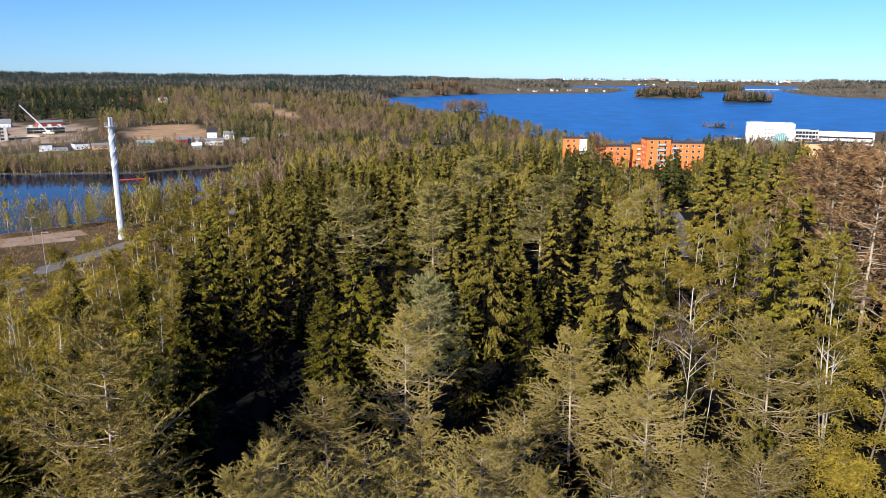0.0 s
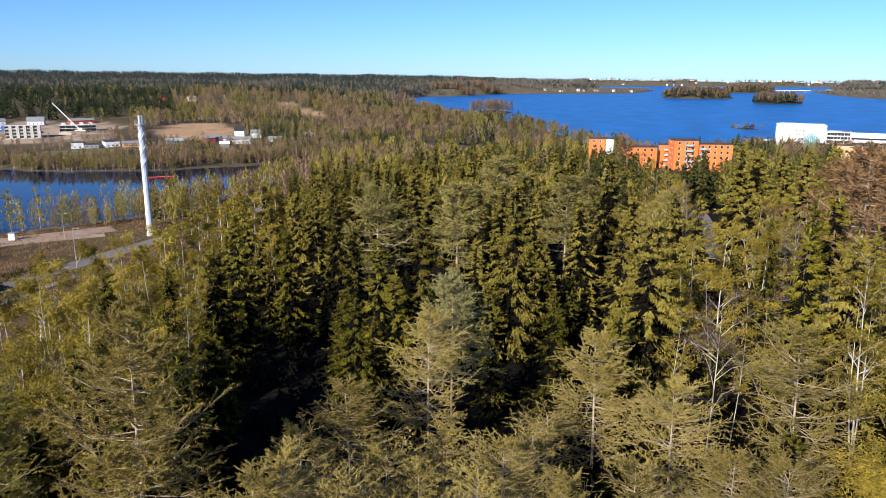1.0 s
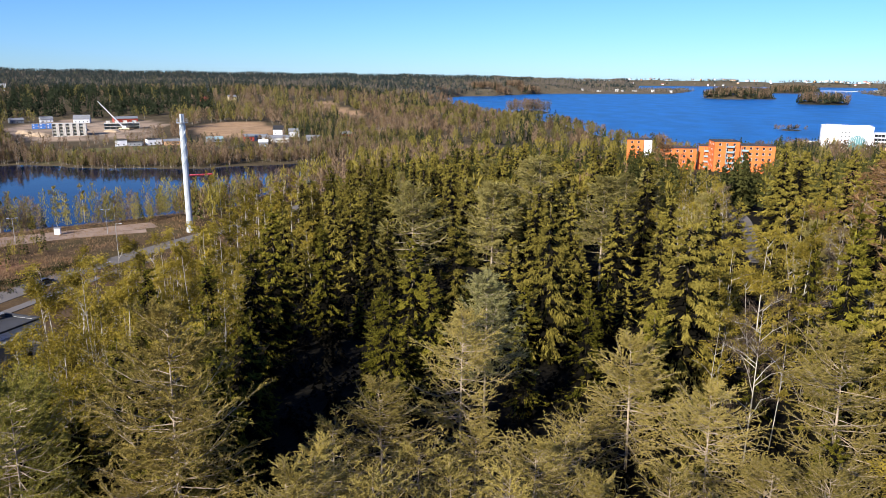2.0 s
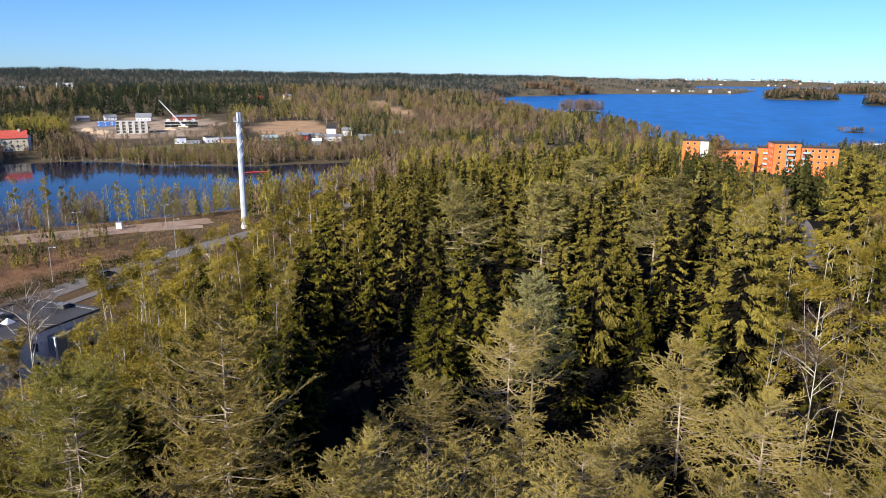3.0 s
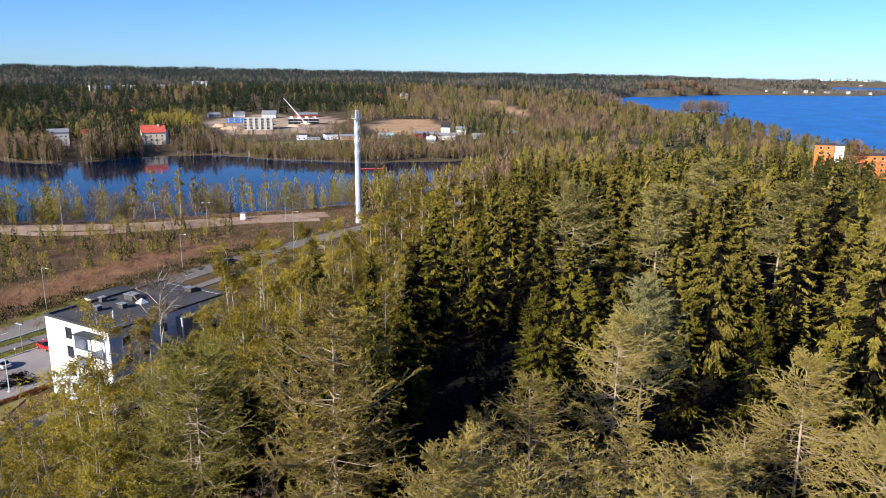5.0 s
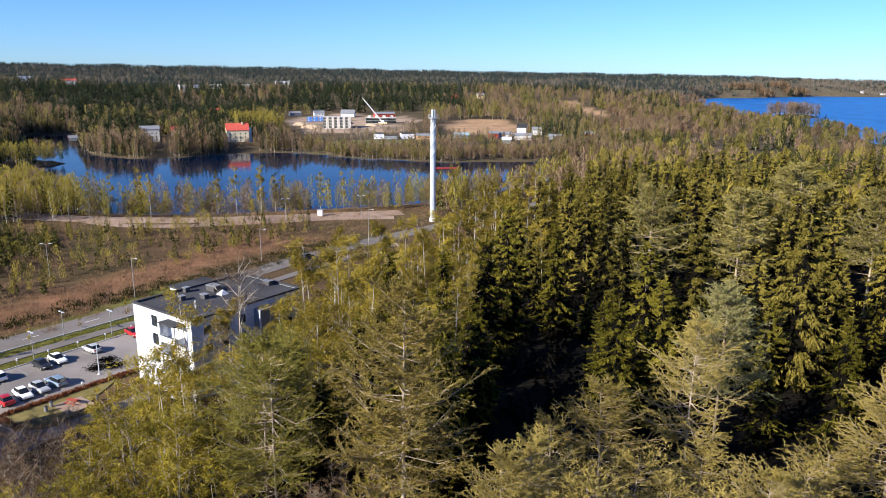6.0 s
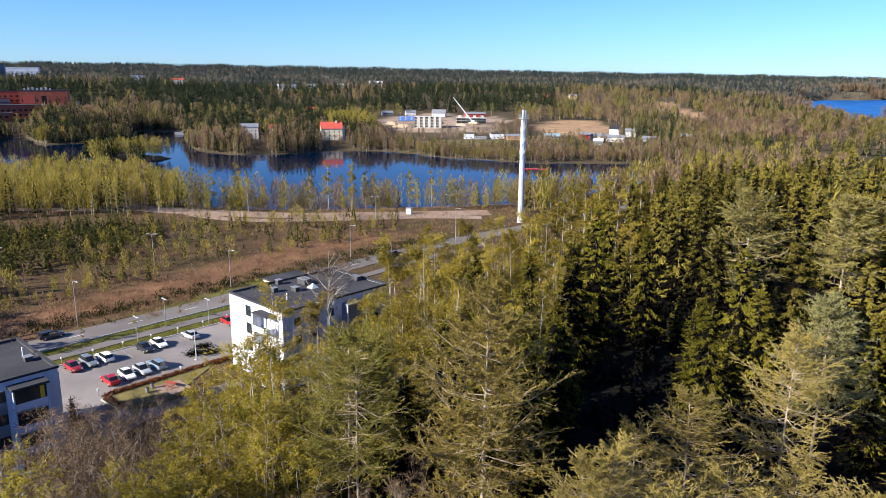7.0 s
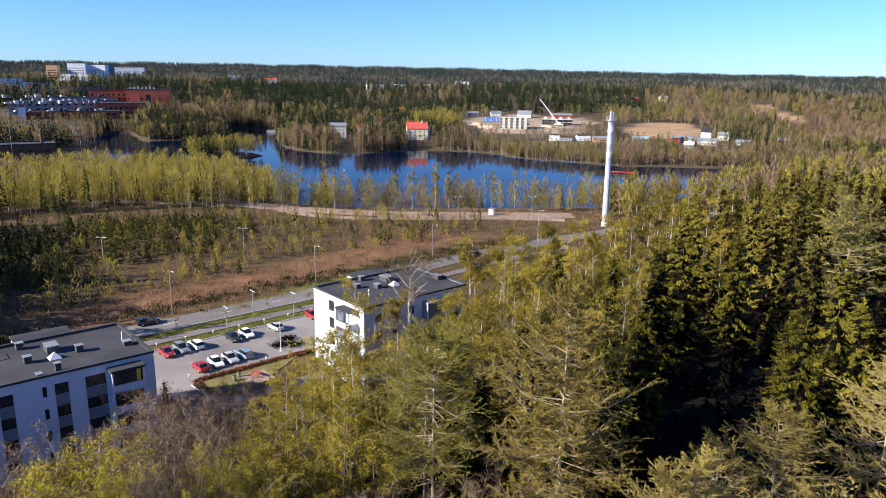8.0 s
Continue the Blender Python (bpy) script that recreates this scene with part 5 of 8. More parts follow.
def grid_windows(x0, x1, n, z0, storeys, step, w, h):
    """Openings in even rows."""
    out = []
    for k in range(storeys):
        for i in range(n):
            c = x0 + (x1 - x0) * (i + 0.5) / n
            out.append((c - w / 2, z0 + k * step, c + w / 2, z0 + k * step + h))
    return out


def put_part(ob, name, dims, mat, label="", bevel=0.0):
    bm = boxes(dims)
    if bevel:
        bevelled(bm, bevel)
    return part(name, bm, mat, ob, label)


VENT = surface("dark_sheet_metal", (0.045, 0.045, 0.05), (0.085, 0.085, 0.09), 0.55, 0.8, 10, 0.02)


def roof_vent(ob, x, y, z, w, d, h):
    h *= 0.8
    v = put_part(ob, "roof_vent", (x - w / 2, y - d / 2, z, x + w / 2, y + d / 2, z + h), VENT, "dark metal roof vent", 0.03)
    under("cap", box_mesh("cap", (x - w / 2 - 0.08, y - d / 2 - 0.08, z + h, x + w / 2 + 0.08, y + d / 2 + 0.08, z + h + 0.09), GREY), v)


def balcony(ob, m, w, dep, h, glazed=True, curtain=False, front=None):
    """A balcony: slab, solid parapet, side fins and glazing. m: its inner lower corner, x along the wall, -y outward."""
    bal = under("balcony", box_mesh("balcony", (0, -dep, 0, w, 0, 0.18), CONCRETE), ob, "", m)
    under("parapet", box_mesh("parapet", (0.0, -dep - 0.06, 0.0, w, -dep, 1.0), front or WHITE), bal)
    under("side_fin", box_mesh("side_fin", (-0.06, -dep, 0.0, 0.0, 0, h), front or WHITE), bal)
    under("side_fin", box_mesh("side_fin", (w, -dep, 0.0, w + 0.06, 0, 1.0), front or WHITE), bal)
    under("rail", box_mesh("rail", (0, -dep - 0.08, 1.0, w, -dep + 0.02, 1.07), DARK), bal)
    if glazed:
        under("glazing", box_mesh("glazing", (0.02, -dep - 0.02, 1.08, w - 0.02, -dep, h - 0.05), GLASS), bal, "dark balcony glass")
        for i in range(4):
            xx = (w - 0.05) * i / 3
            under("glazing_bar", box_mesh("glazing_bar", (round(xx, 2), -dep - 0.05, 1.07, round(xx + 0.05, 2), -dep - 0.02, h - 0.02), DARK), bal)
    if curtain:
        under("curtain", box_mesh("curtain", (w - 0.75, -dep - 0.09, 1.08, w - 0.25, -dep - 0.055, h - 0.1), CURTAIN), bal, "bright yellow curtain")
    return bal


# apartment block beside the car park, its long side towards the wood
NE = (-87.2, 50.7)
W_A, D_A = 14.8, 46.0
o = (NE[0] - U[0] * W_A - V[0] * D_A, NE[1] - U[1] * W_A - V[1] * D_A)
east = []
for k in range(4):
    z0 = 1.15 + 3.0 * k
    for c in (6.2, 10.7, 16.9, 22.5, 27.0, 33.0):
        s = D_A - 0.3
        w = 2.5 if c == 6.2 else 1.6
        east.append((s - c - w, z0, s - c, z0 + 1.55))
    for c in (13.2, 24.6):
        east.append((s - c - 0.5, z0 + 0.1, s - c, z0 + 1.5))
north = grid_windows(3, 14, 3, 1.15, 4, 3.0, 1.2, 1.4)
A = house("apartment_block", "white rendered four-storey apartment block with a flat black roof", o[0], o[1], 11.0, TURN, W_A, D_A, 12.9, WHITE, ROOF, {"e": east, "n": north, "s": grid_windows(2, 15, 4, 1.15, 4, 3, 1.4, 1.4), "w": grid_windows(2, 44, 12, 1.15, 4, 3, 1.5, 1.4)}, rim=0.3)
for c, w in ((10.7, 1.6), (16.9, 1.6), (6.2, 2.5), (22.5, 1.6)):
    for k in range(3):
        s = D_A - 0.3
        z0 = 1.15 + 1.55 + 3.0 * k
        under("infill_panel", box_mesh("infill_panel", (-0.02, 0, 0, 0.004, w, 1.45), GREY), A, "dark blue-grey infill panel", Matrix.Translation((W_A + 0.012, s - c - w + 0.3, z0)))
for k in range(4):
    balcony(A, pose(W_A, D_A - 5.7, 0.2 + 3.0 * k, 0, 0, 90), 3.6, 1.7, 2.75, True, k == 3)
for yy in (D_A - 5.95, D_A - 2.05):
    put_part(A, "corner_post", (W_A + 1.6, yy, 0, W_A + 1.85, yy + 0.2, 12.0), WHITE, "white balcony corner post", 0.02)
put_part(A, "balcony_roof", (W_A + 0.16, D_A - 6.1, 12.05, W_A + 2.1, D_A - 1.75, 12.35), ROOF, "black felt balcony roof", 0.02)
for x, y, w, d, h in ((2.1, 32.4, 0.9, 0.9, 1.1), (8.1, 32.2, 0.9, 0.9, 1.1), (5.6, 35.6, 2.2, 1.5, 1.2), (8.0, 38.5, 0.9, 0.9, 1.1), (13.4, 34.6, 0.7, 0.7, 1.3), (14.0, 32.3, 1.0, 0.6, 0.5), (9.4, 44.3, 1.0, 1.0, 0.7), (4.0, 24, 0.9, 0.9, 1.1), (9.0, 22, 2.2, 1.5, 1.2), (5, 14, 0.9, 0.9, 1.1), (11, 11, 0.9, 0.9, 1.1)):
    roof_vent(A, x, y, 12.85, w, d, h)
bm = bmesh.new()
bmesh.ops.create_cone(bm, cap_ends=True, segments=4, radius1=1.1, radius2=0.05, depth=0.8, matrix=Matrix.Translation((8.6, 35.3, 13.3)) @ Matrix.Rotation(radians(45), 4, "Z"))
OPAL = surface("opal_dome", (0.75, 0.76, 0.78), (0.86, 0.87, 0.88), 0.3, 2, 10, 0.0)
part("skylight", bm, OPAL, A, "white pyramid skylight")
put_part(A, "vent_pipe", (7.1, 44.3, 12.85, 7.3, 44.5, 14.1), WHITE, "thin white vent pipe", 0.03)
put_part(A, "drain_pad", (3.0, 29.2, 12.86, 5.2, 30.6, 12.93), ROOF, "dark patch of newer felt", 0.01)
put_part(A, "rear_wing", (-3.2, 32.3, 0, 0.0, 39.5, 12.88), WHITE, "white rear wing", 0.02)
put_part(A, "wing_roof", (-3.35, 32.15, 12.88, -0.16, 39.65, 13.18), ROOF, "black felt wing roof", 0.02)
put_part(A, "stair_porch", (3.0, D_A + 0.0, 0, 7.5, D_A + 2.4, 9.4), GREY, "dark glazed stair porch", 0.02)

# its twin beyond the car park
SW = (-92.4, 85.0)
W_B, D_B = 15.6, 22.5
south = []
for k in range(4):
    z0 = 1.2 + 3.05 * k
    south += [(5.0, z0, 6.6, z0 + 1.9), (7.6, z0, 9.0, z0 + 1.5)]
B = house("apartment_block", "white rendered apartment block with a flat black roof behind birches", SW[0], SW[1], 11.0, TURN, W_B, D_B, 13.2, WHITE, ROOF, {"s": south, "e": grid_windows(1, 21, 6, 1.2, 4, 3.05, 1.5, 1.45), "w": grid_windows(2, 20, 5, 1.2, 4, 3.05, 1.4, 1.4)}, rim=0.3)
for k in range(4):
    balcony(B, pose(9.8, 0, 0.2 + 3.05 * k), 4.0, 1.7, 2.8, False, k in (1, 2))
    under("infill_panel", box_mesh("infill_panel", (0, -0.02, 0, 1.0, 0.004, 1.3), CURTAIN if k in (0, 2) else GREY), B, "coloured infill panel below a window", Matrix.Translation((7.8, -0.012, 0.25 + 3.05 * k + (0 if k else 0.3))))
put_part(B, "corner_post", (13.72, -1.9, 0, 13.92, -1.7, 12.3), WHITE, "white balcony corner post", 0.02)
put_part(B, "balcony_roof", (9.7, -1.9, 12.3, 13.9, 0, 12.5), ROOF, "black felt balcony roof", 0.02)
put_part(B, "balcony_tower", (W_B, 12.0, 0, W_B + 1.7, 16.5, 12.2), GREY, "dark glazed balcony tower", 0.02)
put_part(B, "downpipe", (W_B + 1.72, 11.7, 0, W_B + 1.9, 11.95, 12.3), WHITE)
put_part(B, "curtain", (W_B + 1.71, 14.9, 10.2, W_B + 1.78, 15.6, 11.6), CURTAIN, "bright yellow curtain")
for x, y, w, d, h in ((1.4, 9.2, 0.9, 0.9, 1.0), (4.4, 12.6, 2.2, 1.5, 1.2), (7.0, 8.8, 1.3, 0.9, 0.9), (4.9, 5.9, 0.9, 0.9, 0.9), (9.0, 20.8, 1.8, 1.1, 0.9)):
    roof_vent(B, x, y, 13.15, w, d, h)

bm = bmesh.new()
bmesh.ops.create_cone(bm, cap_ends=True, segments=4, radius1=1.1, radius2=0.05, depth=0.8, matrix=Matrix.Translation((7.4, 12.2, 13.55)) @ Matrix.Rotation(radians(45), 4, "Z"))
part("skylight", bm, OPAL, B, "white pyramid skylight")
put_part(B, "vent_pipe", (10.2, 4.6, 13.15, 10.4, 4.8, 14.4), WHITE, "thin white vent pipe", 0.03)
put_part(B, "rear_wing", (-3.2, 9.0, 0, 0.0, 16.4, 13.18), WHITE, "white rear wing", 0.02)
put_part(B, "wing_roof", (-3.35, 8.85, 13.18, -0.16, 16.55, 13.48), ROOF, "black felt wing roof", 0.02)

# slender steel chimney with helical strakes
CX, CY = -102.8, 227.9
ch = tagged(new("chimney"), "tall slender white steel chimney with helical strakes near its top", "chimney")
ch.matrix_basis = pose(CX, CY, gz(CX, CY))
bm = bmesh.new()
prof = ((0, 1.15), (1.2, 1.15), (1.3, 1.0), (35.6, 0.86))
for (z0, r0), (z1, r1) in zip(prof[:-1], prof[1:]):
    rod(bm, (0, 0, z0), (0, 0, z1), r0, r1, 24)
part("shaft", bm, STEEL, ch)
for s in range(3):
    bm = bmesh.new()
    n = 60
    rows = []
    for i in range(n + 1):
        z = 21.5 + 13.5 * i / n
        r = 1.0 - 0.14 * z / 35.6
        a = 2 * math.pi * (s / 3 + 13.5 * i / n / 12.0)
        rows.append([bm.verts.new((rr * math.cos(a + da), rr * math.sin(a + da), z)) for rr, da in ((r - 0.05, -0.03), (r + 0.17, -0.025), (r + 0.17, 0.025), (r - 0.05, 0.03))])
    for p, q in zip(rows[:-1], rows[1:]):
        for i in range(4):
            j = (i + 1) % 4
            bm.faces.new((p[i], p[j], q[j], q[i]))
    bm.faces.new(rows[0])
    bm.faces.new(rows[-1][::-1])
    bmesh.ops.recalc_face_normals(bm, faces=bm.faces[:])
    part("strake", bm, STEEL, ch, "helical steel strake")
bm = bmesh.new()
rod(bm, (0, 0, 35.5), (0, 0, 35.75), 1.75, 1.75, 24)
part("platform", bm, METAL, ch, "grey metal service platform")
bm = bmesh.new()
for i in range(16):
    a = 2 * math.pi * i / 16
    c, e = math.cos(a) * 1.7, math.sin(a) * 1.7
    rod(bm, (c, e, 35.75), (c, e, 36.85), 0.03, 0.03, 5)
    b2 = 2 * math.pi * (i + 1) / 16
    for z in (36.3, 36.85):
        rod(bm, (c, e, z), (math.cos(b2) * 1.7, math.sin(b2) * 1.7, z), 0.03, 0.03, 5)
part("railing", bm, METAL, ch, "thin metal railing")
for i in range(3):
    a = 2.1 * i + 0.4
    bm = bmesh.new()
    rod(bm, (0.42 * math.cos(a), 0.42 * math.sin(a), 35.7), (0.42 * math.cos(a), 0.42 * math.sin(a), 38.4), 0.36, 0.36, 14)
    part("flue", bm, STEEL, ch, "short steel flue end")
bm = bmesh.new()
for sx in (-0.2, 0.2):
    rod(bm, (sx, -1.2, 0.5), (sx, -1.05, 35.5), 0.025, 0.025, 5)
for i in range(70):
    rod(bm, (-0.2, -1.2 + 0.0021 * i, 0.8 + i * 0.5), (0.2, -1.2 + 0.0021 * i, 0.8 + i * 0.5), 0.015, 0.015, 4)
part("ladder", bm, METAL, ch, "thin metal ladder up the shaft")
kiosk = tagged(new("kiosk"), "small white metal kiosk on the gravel", "kiosk")
kiosk.matrix_basis = pose(-143.3, 219.3, gz(-143.3, 219.3), 0, 0, 20)
put_part(kiosk, "body", (-0.9, -0.7, 0, 0.9, 0.7, 2.2), WHITE, "", 0.03)
put_part(kiosk, "roof", (-1.05, -0.85, 2.2, 1.05, 0.85, 2.35), METAL, "", 0.03)

# orange brick flats on the slope to the lake
def flats(az, d, turn, w, dp, top, n, storeys, wall, label, base=None, more=()):
    x, y = place(az, d)
    z = base if base is not None else gz(x, y) - 0.5
    h = top - z
    z0 = h - 3.0 * storeys + 0.9
    ob = house("apartment_block", label, x, y, z, az + turn, w, dp, h, wall, ROOF, {"s": grid_windows(1.0, w - 1.0, n, max(0.5, z0), storeys, 3.0, 1.3, 1.4) if n else (), "w": grid_windows(1.5, dp - 2.0, 3, max(0.5, z0), storeys, 3.0, 1.2, 1.4)}, trim=WHITE, rim=0.4)
    for x0, bw in more:
        for k in range(storeys):
            balcony(ob, Matrix.Translation((x0, 0, max(0.2, z0 - 0.9) + 3.0 * k)), bw, 1.5, 2.6, False, False, TEAL)
    return ob


flats(-9.3, 455, 180 - 180, 9.5, 12, 24.4, 2, 5, ORANGE, "orange brick apartment block with a flat roof", 2)
house("stair_block", "white rendered stair block between orange flats", *place(-10.55, 452), 2.0, -10.5, 4.4, 10, 22.6, WHITE, ROOF, {})
flats(-12.1, 436, 12, 17.5, 13, 21.6, 4, 5, ORANGE, "orange brick apartment block stepping down the slope", 2)
flats(-14.45, 446, 0, 9, 12, 22.5, 0, 5, ORANGE, "orange and yellow brick stair wing with balconies", 2, ((3.2, 3.2),))
flats(-15.55, 432, 14, 13.4, 14, 26.4, 3, 6, ORANGE, "tall orange brick apartment block with teal balconies", 2, ((6.2, 4.0),))
flats(-17.25, 437, 8, 18.5, 13, 24.3, 5, 6, ORANGE, "orange brick apartment wing with a flat dark roof", 2, ((1.0, 3.6),))

# white lakeside hotel with a glass dome
hx, hy = place(-22.4, 688)
PALE_ROOF = surface("pale_roof", (0.5, 0.5, 0.5), (0.6, 0.6, 0.6), 0.8, 0.3, 8)
CREAM = surface("cream_render", (0.66, 0.58, 0.44), (0.74, 0.66, 0.52), 0.85, 0.3, 10)
hotel = house("hotel", "large white lakeside hotel with stepped roofs and a glass dome", hx, hy, 4.0, -20, 38, 24, 17.0, WHITE, PALE_ROOF, {"s": grid_windows(14, 22, 3, 6.0, 3, 3.2, 1.0, 1.2) + [(6, 0.8, 36, 3.4)], "w": grid_windows(2, 22, 7, 4.0, 4, 3.2, 1.3, 1.5)}, rim=0.8, cap=WHITE)
put_part(hotel, "cream_panel", (1.2, -0.06, 5.0, 5.0, -0.01, 16.0), CREAM, "cream wall panel")
put_part(hotel, "cream_panel", (6.5, -0.06, 5.0, 13.0, -0.01, 16.0), CREAM, "cream wall panel")
put_part(hotel, "roof_house", (3, 4, 17.0, 15, 18, 18.6), WHITE, "", 0.1)
put_part(hotel, "roof_house", (19, 5, 17.0, 34, 18, 17.9), WHITE, "", 0.1)
put_part(hotel, "entrance_canopy", (8, -4.5, 3.5, 33, -0.1, 4.1), WHITE, "long white entrance canopy", 0.1)
for i in range(6):
    put_part(hotel, "canopy_post", (8.6 + i * 4.7, -4.2, 0, 8.9 + i * 4.7, -3.9, 3.5), WHITE)
bm = bmesh.new()
bmesh.ops.create_uvsphere(bm, u_segments=20, v_segments=12, radius=6.8, matrix=Matrix.Translation((27, -0.5, 4.2)))
for v in bm.verts[:]:
    v.co.z = 4.2 + (v.co.z - 4.2) * 1.05
part("glass_dome", bm, glass_material("teal_glass", (0.10, 0.22, 0.22), 0.12), hotel, "teal glass dome over the lobby")
bm = bmesh.new()
for i in range(12):
    a = math.pi * i / 12
    pts = [Vector((27 + 6.88 * math.cos(a) * math.cos(e), -0.5 + 6.88 * math.sin(a) * math.cos(e), 4.2 + 7.2 * math.sin(e))) for e in (0, 0.4, 0.8, 1.2, 1.57)]
    pts2 = [Vector((54 - p.x, -1.0 - p.y, p.z)) for p in pts]
    for q in (pts, pts2):
        for p0, p1 in zip(q[:-1], q[1:]):
            rod(bm, p0, p1, 0.12, 0.12, 4)
part("dome_ribs", bm, WHITE, hotel, "white ribs of the dome")
# the middle wing, with open galleries on every floor
put_part(hotel, "middle_wing", (38.05, 3, 0, 57, 22, 12.6), WHITE, "", 0.1)
for k in range(4):
    put_part(hotel, "gallery_floor", (38.3, 0.4, 2.9 + 3.1 * k, 57, 2.95, 3.15 + 3.1 * k), WHITE)
    put_part(hotel, "gallery_window", (39, 2.9, 0.4 + 3.1 * k, 56, 2.96, 2.5 + 3.1 * k), GLASS, "dark strip of windows")
for i in range(8):
    put_part(hotel, "gallery_post", (38.6 + i * 2.55, 0.5, 0, 38.9 + i * 2.55, 0.8, 12.5), WHITE)
wx, wy = place(-27.0, 700)
wing = house("hotel_wing", "long low white hotel wing with strips of windows", wx, wy, 3.0, -29, 42, 16, 11.6, WHITE, PALE_ROOF, {"s": [(1, 7.6, 41, 9.0), (1, 3.6, 41, 5.2)]}, rim=0.6, cap=WHITE)
put_part(wing, "stepped_block", (-7, 2, 0, -0.05, 15, 13.6), WHITE, "", 0.1)
for az, d, w, tp, wall in ((-26.3, 520, 17, 19.6, TAN), (-29.5, 505, 12, 19.4, TAN), (-31.2, 500, 20, 18.6, CREAM)):
    fx, fy = place(az, d)
    house("row_house", "tan brick terrace with a dark flat roof by the lake", fx, fy, 6.0, -22, w, 11, tp - 6, wall, ROOF, {"s": grid_windows(1, w - 1, 5, 9.5, 1, 3, 1.4, 1.4)}, rim=0.4)
# pier and jetties
jx, jy = place(-20.8, 770)
pier = tagged(new("pier"), "pale curved concrete pier running out into the lake", "pier")
for i in range(7):
    a, c = i * 6.0, 0.15 * i * i
    put_part(pier, "deck", (jx + a, jy - c * 2 - 4, -1.5, jx + a + 6.2, jy - c * 2, 2.2 + 0.25 * i), CONCRETE)

# the far bank of the pond: houses, a building site and a villa
def cottage(az, d, w, dp, h, gable, wall, roof, label, turn=0.0, n=3, storeys=1, name="house"):
    x, y = place(az, d)
    HOUSE_CLEARINGS.append((x + w * 0.4, y + dp * 0.4, max(w, dp) * 0.62))
    if az < 30 and d < 760:
        HOUSE_CLEARINGS.append((*place(az - 0.4, d - 14), 9.5))
    z = min(gz(x, y), gz(x + w * 0.7, y), gz(x, y + dp)) - 0.3
    return house(name, label, x, y, z, az + turn, w, dp, h, wall, roof, {"s": grid_windows(0.6, w - 0.6, n, 1.2, storeys, 2.9, 1.2, 1.3), "w": grid_windows(1, dp - 1.6, 2, 1.2, storeys, 2.9, 1.1, 1.3)}, trim=WHITE, gable=gable, category="house", rim=0.3)


VILLA_WALL = surface("pale_cream_render", (0.56, 0.49, 0.35), (0.66, 0.59, 0.44), 0.85, 0.3, 10)
villa = cottage(39.9, 640, 18, 12, 10.6, 5.2, VILLA_WALL, REDROOF, "tall cream villa with a red tiled roof by the pond", 4, 4, 3, "villa")
put_part(villa, "chimney_stack", (12.5, 4.5, 11.5, 13.8, 5.6, 17.0), VILLA_WALL)
put_part(villa, "stair_tower", (18.02, 3.0, 0, 20.4, 7.0, 12.0), WHITE, "white stair tower")
cottage(45.9, 660, 15, 10, 11, 2.5, CONCRETE, GREY, "grey concrete house among bare trees on the bank", 0, 4, 3)
cottage(43.8, 690, 8, 8, 6, 3.0, WHITE, REDROOF, "white house with a red roof among trees", 0, 2, 2)
